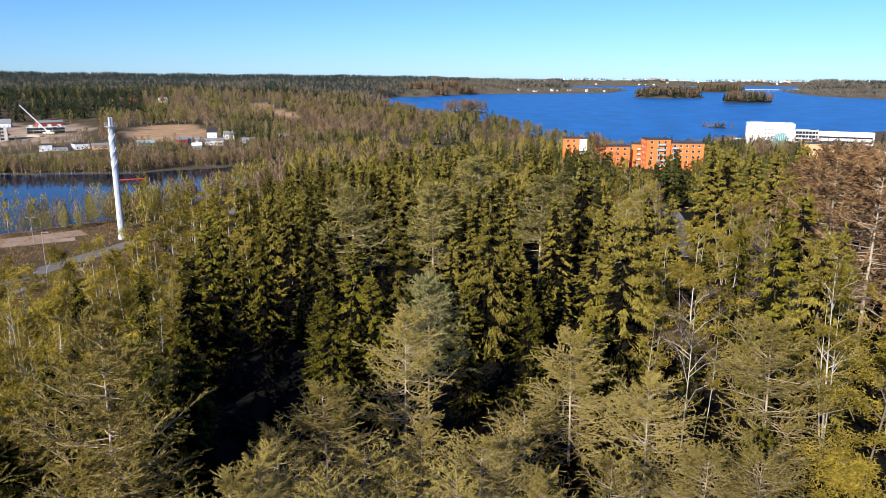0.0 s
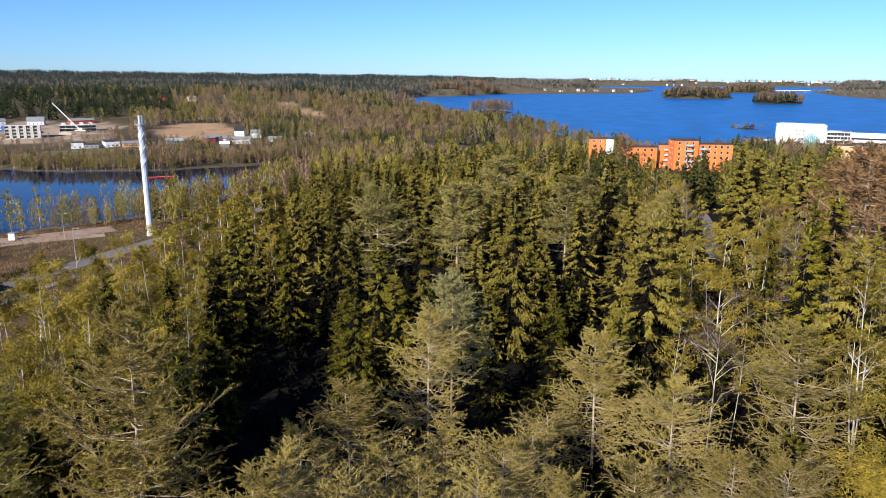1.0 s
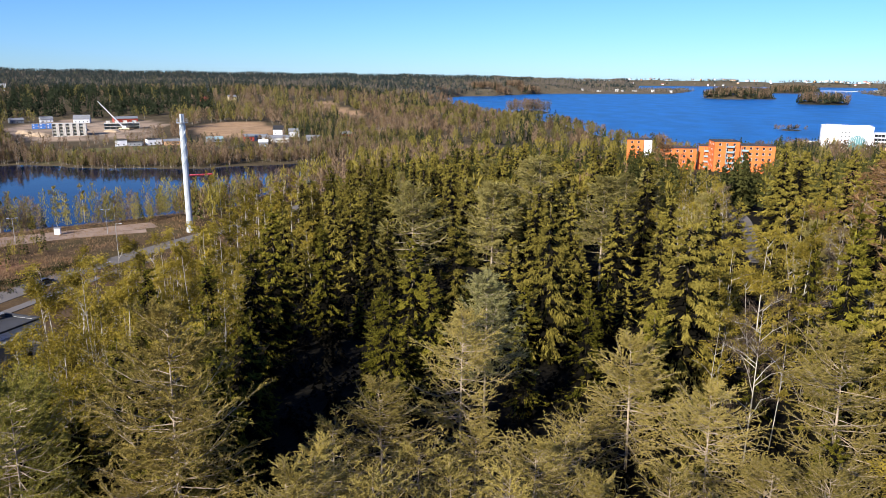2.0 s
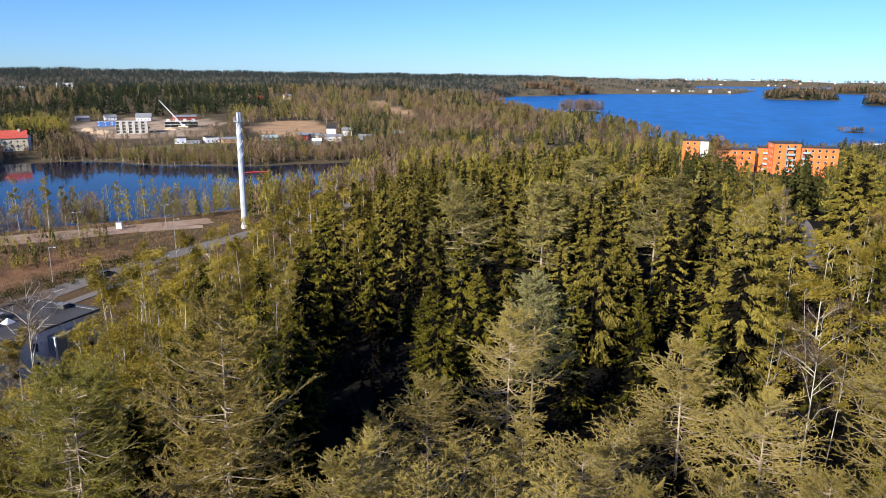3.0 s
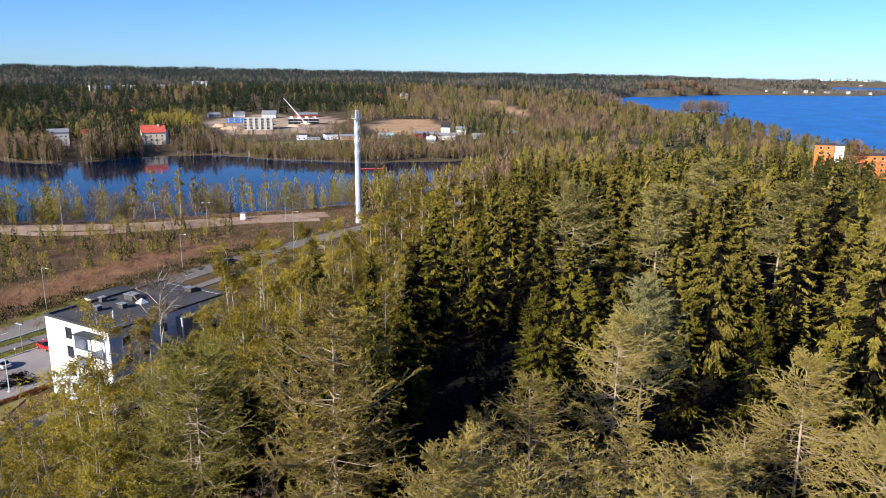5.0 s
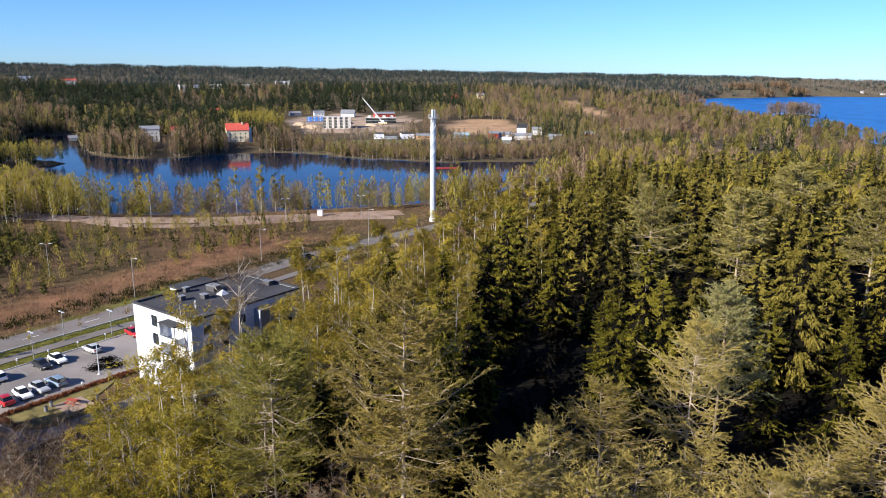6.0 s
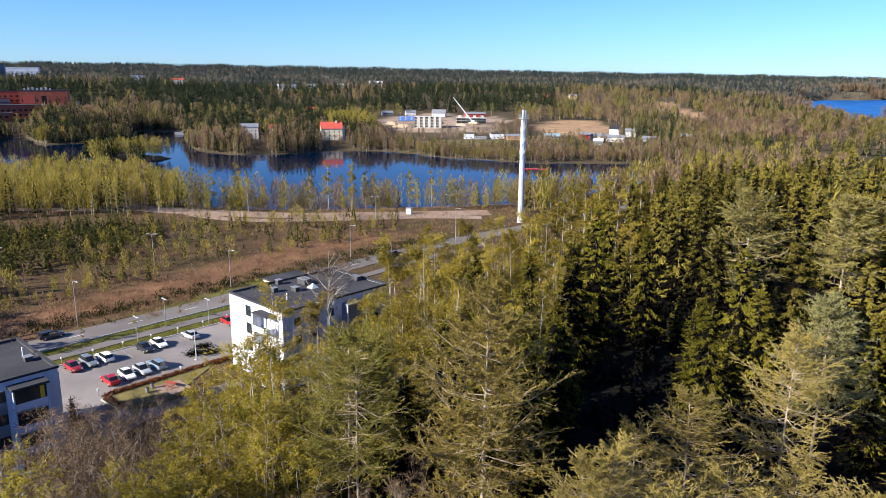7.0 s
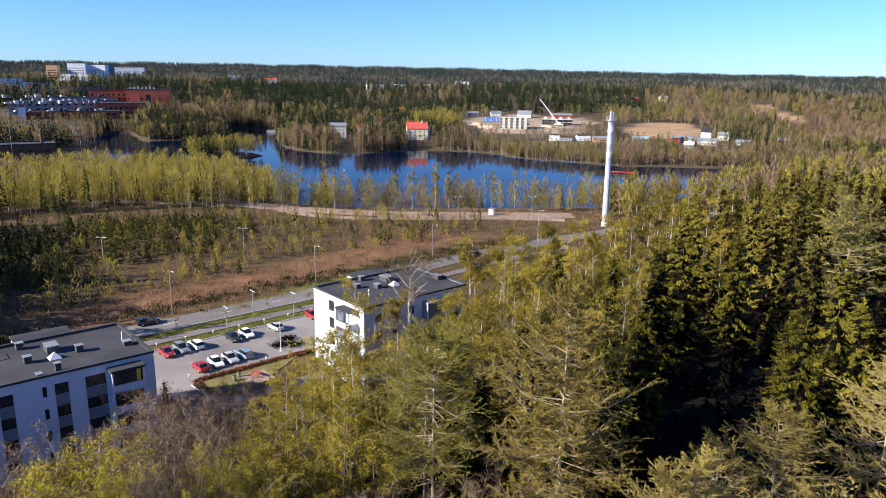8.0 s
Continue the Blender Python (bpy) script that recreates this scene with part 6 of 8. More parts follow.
for az, d, w, dp, h, g, wall, roof, lab in (
        (28.9, 645, 9, 8, 5.2, 0, WHITE, ROOF, "white flat-roofed modern house above the pond"), (28.1, 640, 11, 9, 3.4, 0, GREY, ROOF, "low dark modern house with a flat roof"),
        (26.7, 640, 11, 9, 4.8, 0, WHITE, ROOF, "white cube house with large dark windows"), (25.6, 632, 13, 8, 3.6, 1.4, TAN, GREY, "low tan wooden house on the bank"),
        (22.6, 650, 13, 8, 3.2, 1.8, GREY, TEAL, "house with a pale blue metal roof on the bank"), (19.9, 655, 8, 7, 4.6, 1.8, REDWOOD, GREY, "red wooden house with a grey roof"),
        (19.2, 660, 12, 8, 3.6, 2.0, CONCRETE, GREY, "grey house with a low roof on the bank"), (18.9, 600, 7, 6, 4.0, 1.6, GREY, WHITE, "grey boathouse with white trim at the water"),
        (18.1, 640, 16, 8, 4.4, 1.8, CONCRETE, GREY, "long pale house with a grey roof near the water"), (17.8, 715, 9, 9, 5.6, 3.2, WHITE, DARK, "white house with a steep dark roof by the field"),
        (16.6, 700, 9, 7, 5.0, 2.5, WHITE, GREY, "small white house beside pines"), (15.4, 660, 13, 8, 3.4, 1.4, GREY, GREY, "low grey house with white bands among bare trees"),
        (12.6, 680, 9, 7, 4.6, 1.8, REDWOOD, GREY, "rust red wooden house among bare trees"), (10.8, 720, 10, 8, 4.6, 1.8, REDWOOD, DARK, "dark red wooden house by the path"),
        (35.2, 950, 14, 9, 4.0, 2.2, GREY, GREY, "grey house with a dark roof behind the site"), (33.4, 955, 13, 9, 4.2, 2.6, WHITE, GREY, "white house with a grey roof behind the site"),
        (31.4, 940, 17, 11, 5.0, 4.2, WHITE, GREY, "large white gabled house behind the site"), (28.8, 930, 26, 9, 4.6, 2.2, REDWOOD, GREY, "long red wooden barn behind the site"),
        (22.9, 1180, 12, 9, 5.0, 2.4, REDWOOD, REDROOF, "red house with a red roof behind the field"),
        (20.9, 1180, 12, 9, 6.5, 2.4, YELLOW, GREY, "yellow house with a grey roof among trees"), (50.5, 760, 14, 9, 4.5, 2.2, REDWOOD, GREY, "red wooden house among the trees"),
        (41.2, 980, 16, 10, 6.5, 2.6, REDWOOD, REDROOF, "red-roofed house among the trees"), (37.8, 880, 12, 9, 5.5, 2.6, REDWOOD, REDROOF, "red house by the light green trees"),
        (53.2, 1620, 26, 18, 17, 0, WHITE, ROOF, "white apartment block above the distant trees"), (50.6, 1560, 26, 16, 13, 3, WHITE, REDROOF, "red-roofed block above the distant trees"),
        (43.0, 1500, 36, 16, 14, 0, WHITE, ROOF, "white apartment block above the distant trees"), (40.9, 1500, 22, 16, 16, 0, WHITE, ROOF, "pale apartment block above the distant trees"),
        (36.2, 1680, 30, 18, 16, 0, WHITE, ROOF, "white hall above the distant trees"), (38.6, 1560, 24, 16, 14, 0, WHITE, ROOF, "white apartment block above the distant trees"),
        (61.0, 1900, 70, 20, 28, 0, WHITE, METAL, "long pale hall on the wooded ridge")):
    storeys = max(1, int(h / 3))
    cottage(az, d, w, dp, h, g, wall, roof, lab, rng.uniform(-14, 14), max(2, int(w / 3.6)), storeys)

# the shell of flats under construction
RAW_WALL = surface("raw_wall_element", (0.42, 0.40, 0.37), (0.56, 0.54, 0.50), 0.9, 0.3, 8, 0.15)
sx, sy = place(32.75, 754)
HOUSE_CLEARINGS.append((sx + 12, sy + 8, 30))
shell = tagged(new("building_shell"), "concrete shell of flats under construction with open storeys", "building site")
shell.matrix_basis = pose(sx, sy, gz(sx + 14, sy + 6) - 0.3, 0, 0, 29)
for k in range(5):
    put_part(shell, "floor_slab", (0, 0, 2.9 * k - (0.3 if k == 0 else 0), 28, 13, 2.9 * k + 0.25), CONCRETE)
for k in range(4):
    for i in range(6):
        put_part(shell, "cross_wall", (0.1 + i * 5.52, 0.2 if i in (0, 5) else 1.2, 2.9 * k + 0.25, 0.3 + i * 5.52, 12.8, 2.9 * k + 2.9), CONCRETE)
    put_part(shell, "back_wall", (0.3, 8.5, 2.9 * k + 0.25, 27.7, 8.8, 2.9 * k + 2.9), CONCRETE)
    put_part(shell, "end_wall", (-0.25, 0.0, 2.9 * k + 0.25, -0.02, 13, 2.9 * k + 2.9), RAW_WALL)
    for i in range(5):
        put_part(shell, "front_wall", (3.1 + i * 5.52, 0.05, 2.9 * k + 0.25, 5.5 + i * 5.52, 0.3, 2.9 * k + 2.9), RAW_WALL)
        put_part(shell, "balcony_front", (0.6 + i * 5.52, -0.12, 2.9 * k + 0.25, 4.2 + i * 5.52, -0.01, 2.9 * k + 1.2), RAW_WALL)
sx, sy = place(29.5, 806)
HOUSE_CLEARINGS.append((sx + 14, sy + 8, 30))
low = tagged(new("building_shell"), "lower concrete shell with props and open floors beside the crane", "building site")
low.matrix_basis = pose(sx, sy, gz(sx + 14, sy + 6) - 0.3, 0, 0, 27)
for k in range(3):
    put_part(low, "floor_slab", (0, 0, 2.9 * k - (0.3 if k == 0 else 0), 33, 12, 2.9 * k + 0.25), CONCRETE)
for k in range(2):
    for i in range(7):
        put_part(low, "cross_wall", (0.1 + i * 5.42, 0.4, 2.9 * k + 0.25, 0.3 + i * 5.42, 11.6, 2.9 * k + 2.9), CONCRETE)
    put_part(low, "back_wall", (0.3, 8, 2.9 * k + 0.25, 32.6, 8.3, 2.9 * k + 2.9), CONCRETE)
for i in range(4):
    put_part(low, "upper_wall", (2 + i * 8, 4, 6.05, 5.5 + i * 8, 4.3, 8.6), CONCRETE)
crane = tagged(new("mobile_crane"), "white mobile crane with a long raised boom", "crane")
bx, by = place(28.2, 795)
tx, ty = place(29.75, 795)
bz = gz(bx, by)
bm = bmesh.new()
rod(bm, (bx, by, bz + 2), (tx, ty, 35.5), 0.75, 0.35, 6)
part("boom", bm, WHITE, crane)
put_part(crane, "carrier", (bx - 5, by - 1.4, bz + 0.6, bx + 6, by + 1.4, bz + 2.0), YELLOW, "yellow carrier", 0.1)
put_part(crane, "cab", (bx - 1.5, by - 1.2, bz + 2.0, bx + 2.5, by + 1.2, bz + 4.0), WHITE, "white operator's cab", 0.15)
for i in range(4):
    for s in (-1.3, 1.3):
        bm = bmesh.new()
        rod(bm, (bx - 4 + i * 2.8, by + s - 0.2, bz + 0.6), (bx - 4 + i * 2.8, by + s + 0.2, bz + 0.6), 0.6, 0.6, 12)
        part("wheel", bm, DARK, crane)
box0 = tagged(new("site_container"), "blue stacked site cabin with white stripes", "container", group="site cabins")
put_part(box0, "body", (0, 0, 0, 5.8, 2.5, 2.6), BLUEBOX, "", 0.05)
put_part(box0, "window", (1.0, -0.03, 1.0, 2.2, 0.02, 2.0), WHITE)
put_part(box0, "roof_rim", (-0.05, -0.05, 2.6, 5.85, 2.55, 2.7), WHITE)
for i in range(3):
    for k in range(2):
        x, y = place(33.95 - i * 0.44, 850)
        copy_thing(box0, pose(x, y, gz(x, y) + 2.7 * k, 0, 0, 33))
        HOUSE_CLEARINGS.append((x, y, 9))
for o2 in (*box0.children, box0):
    bpy.data.objects.remove(o2)
for az, d, s in ((33.6, 770, 7), (31.2, 812, 8), (29.0, 780, 5), (34.4, 800, 6), (28.0, 840, 6)):
    x, y = place(az, d)
    heap = tagged(new("soil_heap"), "bare heap of dug earth on the building site", "soil heap")
    bm = bmesh.new()
    bmesh.ops.create_icosphere(bm, subdivisions=3, radius=1.0)
    for v in bm.verts:
        k = 1 + 0.25 * noise.noise(v.co * 2 + Vector((az, 0, 0)))
        v.co = Vector((v.co.x * s * 1.6 * k, v.co.y * s * k, v.co.z * s * 0.55 * k))
    part("mound", bm, surface("dug_earth", (0.30, 0.22, 0.15), (0.42, 0.33, 0.24), 1.0, 0.3, 6, 0.4) if s == 7 else (DARK if d == 812 else bpy.data.materials["dug_earth"]), heap)
    heap.matrix_basis = pose(x, y, gz(x, y) - 0.4)

# red brick works and the hospital beyond, far to the left
def works(az, d, turn, w, dp, z0, z1, wall, label, holes=(), name="brick_hall"):
    if name == "brick_hall":
        d, w, dp, z0, z1 = d * 1.18, w * 1.18, dp * 1.18, 61.3 - (61.3 - z0) * 1.18, 61.3 - (61.3 - z1) * 1.18
        holes = [tuple(v * 1.18 for v in o) for o in holes]
    x, y = place(az, d)
    ca, sa = math.cos(radians(az + turn)), math.sin(radians(az + turn))
    for k in range(1 + int(w / 14)):
        HOUSE_CLEARINGS.append((x + ca * (k + 0.5) * 14 - sa * dp * 0.5, y + sa * (k + 0.5) * 14 + ca * dp * 0.5, 14))
    return house(name, label, x, y, z0, az + turn, w, dp, z1 - z0, wall, ROOF, {"s": holes}, rim=0.6)


E1 = works(60.2, 748, -6, 38, 30, 16, 42.5, BRICK, "tall red brick hall with a strip of windows", [(17, 5, 21, 22)] + grid_windows(1, 15, 5, 17, 1, 3, 1.6, 2.0))
# a paler sheet puts the sun on this wall into colour
put_part(E1, "pale_panel", (3, -0.08, 18, 14, -0.01, 27), REDROOF, "paler red panel for the sunlit part of the wall")
for i in range(7):
    put_part(E1, "roof_tank", (3.5 + i * 4, 5, 31.3, 5.4 + i * 4, 7, 33.8 + (i % 3) * 0.6), METAL, "", 0.1)
works(57.6, 770, -6, 12, 16, 16, 32, GREY, "grey glazed stair wing of the brick hall")
works(62.6, 785, -6, 40, 24, 16, 41, BRICK, "red brick hall with roof machinery", grid_windows(1, 38, 8, 16, 2, 4, 2.2, 1.6))
works(62.2, 725, -4, 46, 26, 16, 31, BRICK, "low red brick wing with a dark roof", grid_windows(1, 44, 10, 6, 2, 4, 2.4, 1.8))
works(66.8, 700, -4, 74, 22, 14, 25.5, BRICK, "long red brick wing with bands of windows", grid_windows(1, 72, 16, 4, 2, 4, 2.6, 1.8))
works(67.0, 690, -4, 5, 10, 14, 30, WHITE, "white stair tower of the brick works")
works(67.5, 760, -4, 90, 26, 16, 32, GREY, "dark flat-roofed hall with white roof vents", grid_windows(1, 88, 14, 8, 2, 4, 3, 1.6))
works(65.2, 780, -4, 60, 22, 16, 34.5, GREY, "dark blue-grey hall with a flat roof", grid_windows(1, 58, 10, 8, 2, 4, 3, 1.6))
g2 = np.random.default_rng(5)
vents = tagged(new("roof_plant"), "white vents and pipes on the works roofs", "roof plant")
for i in range(110):
    az, d = g2.uniform(61.5, 68.5), g2.choice((705, 728, 765, 785))
    x, y = place(az, d * 1.18)
    z = 61.3 - 1.18 * (61.3 - {705: 25.8, 728: 31.2, 765: 32.2, 785: 34.4}[int(d)])
    w, h = g2.uniform(0.5, 1.9), g2.uniform(0.8, 3.2)
    put_part(vents, "vent", (x - w, y - w, z, x + w, y + w, z + h), (WHITE, METAL, GREY, GREY, DARK)[i % 5], "", 0.08)
for az, d, w, dp, z1, mat in ((65.05, 1600, 20, 16, 66, TAN), (64.3, 1590, 60, 20, 50, WHITE), (63.75, 1600, 32, 20, 70, WHITE), (62.9, 1610, 44, 26, 68, WHITE), (61.7, 1620, 24, 26, 68, GREY), (67.4, 1300, 60, 18, 40, WHITE), (66.2, 1180, 50, 20, 33, METAL), (68.4, 1240, 40, 20, 46, WHITE), (64.0, 1150, 50, 18, 36, GREY)):
    works(az, d, -18 if mat is not GREY and d > 1500 else -4, w, dp, 28 if d > 1500 else 24, z1, mat, "large pale hospital block with rows of windows", grid_windows(2, w - 2, 6, 10, max(1, int((z1 - 40) / 5)), 4.5, 3.0, 1.6), "hospital_block")
# brick colour darkened to carry the shade of the trees in front
SHADED_BRICK = surface("shaded_brick", (0.075, 0.042, 0.030), (0.14, 0.075, 0.050), 0.95, 0.5, 8, 0.3)
blk = works(68.6, 440, 0, 28, 18, 9, 22.0, SHADED_BRICK, "brick depot darkened for tree shade, with a wide dark roof behind the birches", grid_windows(1, 26, 6, 5, 2, 4, 2, 1.4), "depot")
bm = bmesh.new()
rod(bm, (22, 6, 12), (22, 6, 20.5), 0.9, 0.8, 12)
part("brick_chimney", bm, SHADED_BRICK, blk, "square brick stack")

# white specks of the far town and the long bridge
for i in range(60):
    az, d = g2.uniform(-27, -4), g2.uniform(4690, 4900)
    x, y = place(az, d)
    w, h = g2.uniform(5, 15), g2.uniform(3, 6)
    t0 = tagged(new("town_house"), "pale house of the far town on the shore", "house", group="far town")
    put_part(t0, "wall", (-w / 2, -6, -3, w / 2, 6, h), (WHITE, CONCRETE, TAN, CONCRETE)[i % 4])
    put_part(t0, "roof", (-w / 2 - 1, -7, h, w / 2 + 1, 7, h + 1.5), (ROOF, METAL, REDROOF)[i % 3])
    t0.matrix_basis = pose(x, y, max(2, gz(x, y)) + 5, 0, 0, az)
for az, d, w, h in ((-5.8, 2745, 10, 5), (-7.0, 2750, 16, 5), (-8.3, 2755, 12, 7), (-8.7, 2755, 9, 4), (-9.6, 2760, 15, 5), (-10.9, 2765, 11, 6), (-12.2, 2800, 10, 5), (-25.4, 3400, 20, 6)):
    x, y = place(az, d)
    t0 = tagged(new("shore_building"), "long pale building on the far shore", "building", group="far shore buildings")
    put_part(t0, "wall", (-w / 2, -7, -2, w / 2, 7, h), CONCRETE)
    put_part(t0, "roof", (-w / 2 - 0.6, -7.6, h, w / 2 + 0.6, 7.6, h + 1.5), METAL)
    t0.matrix_basis = pose(x, y, max(0.5, gz(x, y)), 0, 0, az)
bridge = tagged(new("bridge"), "long low pale bridge across the lake", "bridge")
for i in range(12):
    (x0, y0), (x1, y1) = place(-20.3 - i * 0.33, 3240), place(-20.3 - (i + 1) * 0.33, 3240)
    t = math.degrees(math.atan2(y1 - y0, x1 - x0))
    under("deck", box_mesh("deck", (0, -4, 5.5, 19.0, 4, 7.2), CONCRETE), bridge, "", pose(x0, y0, 0, 0, 0, t))
    under("pier", box_mesh("pier", (0, -3, -3, 1.6, 3, 5.5), CONCRETE), bridge, "", pose(x0, y0, 0, 0, 0, t))

# a long red rowing boat on the pond
boat = tagged(new("rowing_boat"), "long red rowing boat on the dark pond", "boat")
bm = bmesh.new()
sec = [(-9, 0.05, 0.55), (-7.5, 0.5, 0.45), (-3, 0.75, 0.4), (3, 0.75, 0.4), (7.5, 0.5, 0.45), (9, 0.05, 0.6)]
rows = [[bm.verts.new(v) for v in ((x, -w, h), (x, -w * 0.6, -0.1), (x, w * 0.6, -0.1), (x, w, h), (x, w * 0.8, h), (x, w * 0.45, 0.08), (x, -w * 0.45, 0.08), (x, -w * 0.8, h))] for x, w, h in sec]
for p, q in zip(rows[:-1], rows[1:]):
    for i in range(8):
        j = (i + 1) % 8
        bm.faces.new((p[i], p[j], q[j], q[i]))
bm.faces.new(rows[0])
bm.faces.new(rows[-1][::-1])
bmesh.ops.recalc_face_normals(bm, faces=bm.faces[:])
part("hull", bm, surface("red_boat_paint", (0.62, 0.05, 0.06), (0.75, 0.09, 0.10), 0.35, 1, 10, 0.0), boat)
for i in range(6):
    put_part(boat, "thwart", (-5.6 + i * 2.1, -0.6, 0.3, -5.2 + i * 2.1, 0.6, 0.36), WHITE)
boat.matrix_basis = pose(*place(23.3, 482), 0.02, 0, 0, 28)

# ---- cars, lamps and small things by the road ----
CAR_GLASS = glass_material("car_glass", (0.012, 0.014, 0.016), 0.05)
TYRE = surface("tyre_rubber", (0.015, 0.015, 0.015), (0.03, 0.03, 0.03), 0.9, 5, 40, 0.1)
RIM = surface("alloy_rim", (0.40, 0.41, 0.42), (0.55, 0.56, 0.57), 0.3, 5, 40, 0.0, metal=0.8)
LAMP_RED = surface("red_lamp_glass", (0.30, 0.01, 0.01), (0.42, 0.02, 0.02), 0.2, 5, 40, 0.0)
LAMP_CLEAR = surface("clear_lamp_glass", (0.55, 0.56, 0.58), (0.70, 0.71, 0.73), 0.15, 5, 40, 0.0)
CAR_PAINT = {k: surface(k + "_car_paint", c, tuple(min(1, v * 1.12 + 0.004) for v in c), 0.28, 0.8, 8, 0.0, spec=0.6) for k, c in
             {"red": (0.34, 0.012, 0.016), "dark_red": (0.26, 0.02, 0.025), "white": (0.78, 0.78, 0.77), "silver": (0.34, 0.36, 0.38), "grey": (0.16, 0.18, 0.20), "blue_grey": (0.16, 0.22, 0.29), "black": (0.018, 0.02, 0.024)}.items()}


def section_loft(rows):
    """A closed body through rings of equal count."""
    bm = bmesh.new()
    rings = [[bm.verts.new(p) for p in r] for r in rows]
    n = len(rings[0])
    for p, q in zip(rings[:-1], rings[1:]):
        for i in range(n):
            j = (i + 1) % n
            bm.faces.new((p[i], p[j], q[j], q[i]))
    bm.faces.new(rings[0][::-1])
    bm.faces.new(rings[-1])
    bmesh.ops.recalc_face_normals(bm, faces=bm.faces[:])
    return bm


def car(paint, label, x, y, z, turn, length=4.4, height=1.48, estate=False):
    ob = tagged(new("car"), label, "car", group="cars by the road")
    ob.matrix_basis = pose(x, y, z, 0, 0, turn)
    k, w = length / 4.4, 0.9
    mat = CAR_PAINT[paint]
    rows = []
    for px, hw, z0, z1 in ((-2.2, 0.70, 0.42, 0.78), (-2.12, 0.82, 0.30, 0.92), (-1.6, w, 0.24, 0.98), (-0.4, w, 0.22, 0.97), (0.8, w, 0.22, 0.95), (1.5, 0.88, 0.24, 0.88), (2.0, 0.82, 0.28, 0.76), (2.2, 0.66, 0.40, 0.62)):
        rows.append([(px * k, -hw * 0.94, z0), (px * k, hw * 0.94, z0), (px * k, hw, (z0 + z1) / 2), (px * k, hw * 0.93, z1 - 0.06), (px * k, hw * 0.78, z1), (px * k, -hw * 0.78, z1), (px * k, -hw * 0.93, z1 - 0.06), (px * k, -hw, (z0 + z1) / 2)])
    part("body", section_loft(rows), mat, ob)
    back = -2.05 if estate else -1.85
    cab = []
    for px, hw, z0, z1 in ((back, 0.74, 0.90, 0.98), (back + (0.25 if estate else 0.55), 0.76, 0.90, height - 0.10), (-0.5, 0.77, 0.90, height - 0.03), (0.2, 0.76, 0.90, height - 0.06), (1.15, 0.72, 0.86, 0.92)):
        cab.append([(px * k, -hw, z0), (px * k, hw, z0), (px * k, hw * 0.82, z1), (px * k, -hw * 0.82, z1)])
    part("window_band", section_loft(cab), CAR_GLASS, ob, "dark car windows")
    roof = []
    for px, hw, z1 in ((back + (0.30 if estate else 0.62), 0.60, height - 0.09), (-0.5, 0.635, height - 0.02), (0.12, 0.62, height - 0.06)):
        roof.append([(px * k, -hw, z1 - 0.02), (px * k, hw, z1 - 0.02), (px * k, hw * 0.92, z1 + 0.03), (px * k, -hw * 0.92, z1 + 0.03)])
    part("roof", section_loft(roof), mat, ob)
    for sx in (-1.32, 1.36):
        for sy in (-0.82, 0.82):
            bm = bmesh.new()
            rod(bm, (sx * k, sy - 0.10, 0.32), (sx * k, sy + 0.10, 0.32), 0.32, 0.32, 14)
            wh = part("wheel", bm, TYRE, ob)
            bm = bmesh.new()
            s = 0.012 if sy > 0 else -0.012
            rod(bm, (sx * k, sy + 0.1 * (1 if sy > 0 else -1), 0.32), (sx * k, sy + 0.1 * (1 if sy > 0 else -1) + s, 0.32), 0.20, 0.18, 10)
            part("rim", bm, RIM, wh)
    for sy in (-0.62, 0.62):
        put_part(ob, "headlight", (2.06 * k, sy - 0.16, 0.56, 2.2 * k, sy + 0.16, 0.70), LAMP_CLEAR, "", 0.02)
        put_part(ob, "tail_light", (-2.2 * k, sy - 0.14, 0.62, -2.1 * k, sy + 0.14, 0.84), LAMP_RED, "", 0.02)
    for sy in (-0.98, 0.98):
        put_part(ob, "side_mirror", (0.78 * k, sy - 0.09, 0.94, 0.92 * k, sy + 0.09, 1.06), mat, "", 0.02)
    return ob


LOT_Z = 11.092
for paint, a, c, flip, est, lab in (
        ("red", 26.4, 0.5, 180, False, "bright red hatchback parked by the hedge"), ("white", 26.2, 3.4, 0, False, "white hatchback parked between a red and a silver car"),
        ("silver", 26.0, 6.1, 0, False, "silver saloon parked by the hedge"), ("blue_grey", 25.6, 8.9, 180, True, "blue-grey estate car at the end of the row"),
        ("dark_red", 16.4, -1.6, 0, False, "dark red saloon parked along the lamp row"), ("grey", 16.0, 1.2, 0, True, "grey estate car parked along the lamp row"), ("white", 15.8, 4.0, 180, True, "white estate car parked along the lamp row"),
        ("black", 16.6, 11.0, 0, False, "black hatchback parked beside a white car"), ("white", 16.2, 13.9, 0, False, "white hatchback parked beside a black car"), ("silver", 16.2, 20.2, 180, False, "silver hatchback parked near the low dark heaps"),
        ("red", 14.5, 29.6, 0, False, "bright red car half hidden by the white block"), ("silver", 24.0, 27.5, 0, False, "silver car beside the white block")):
    x, y = yard(a, c)
    car(paint, lab, x, y, LOT_Z, TURN + flip + rng.uniform(-3, 3), 4.3 + 0.3 * est, 1.46 + 0.08 * est, est)
car("black", "black estate car on the road", -131.6, 76.0, 11.1, 78, 4.7, 1.5, True)
car("black", "black saloon on the far stretch of road", -112.6, 165.0, gz(-112.6, 165) + 0.1, 78, 4.5)
car("black", "black van on the verge of the gravel track", -246, 167, gz(-246, 167) + 0.1, 20, 4.8, 1.8, True)


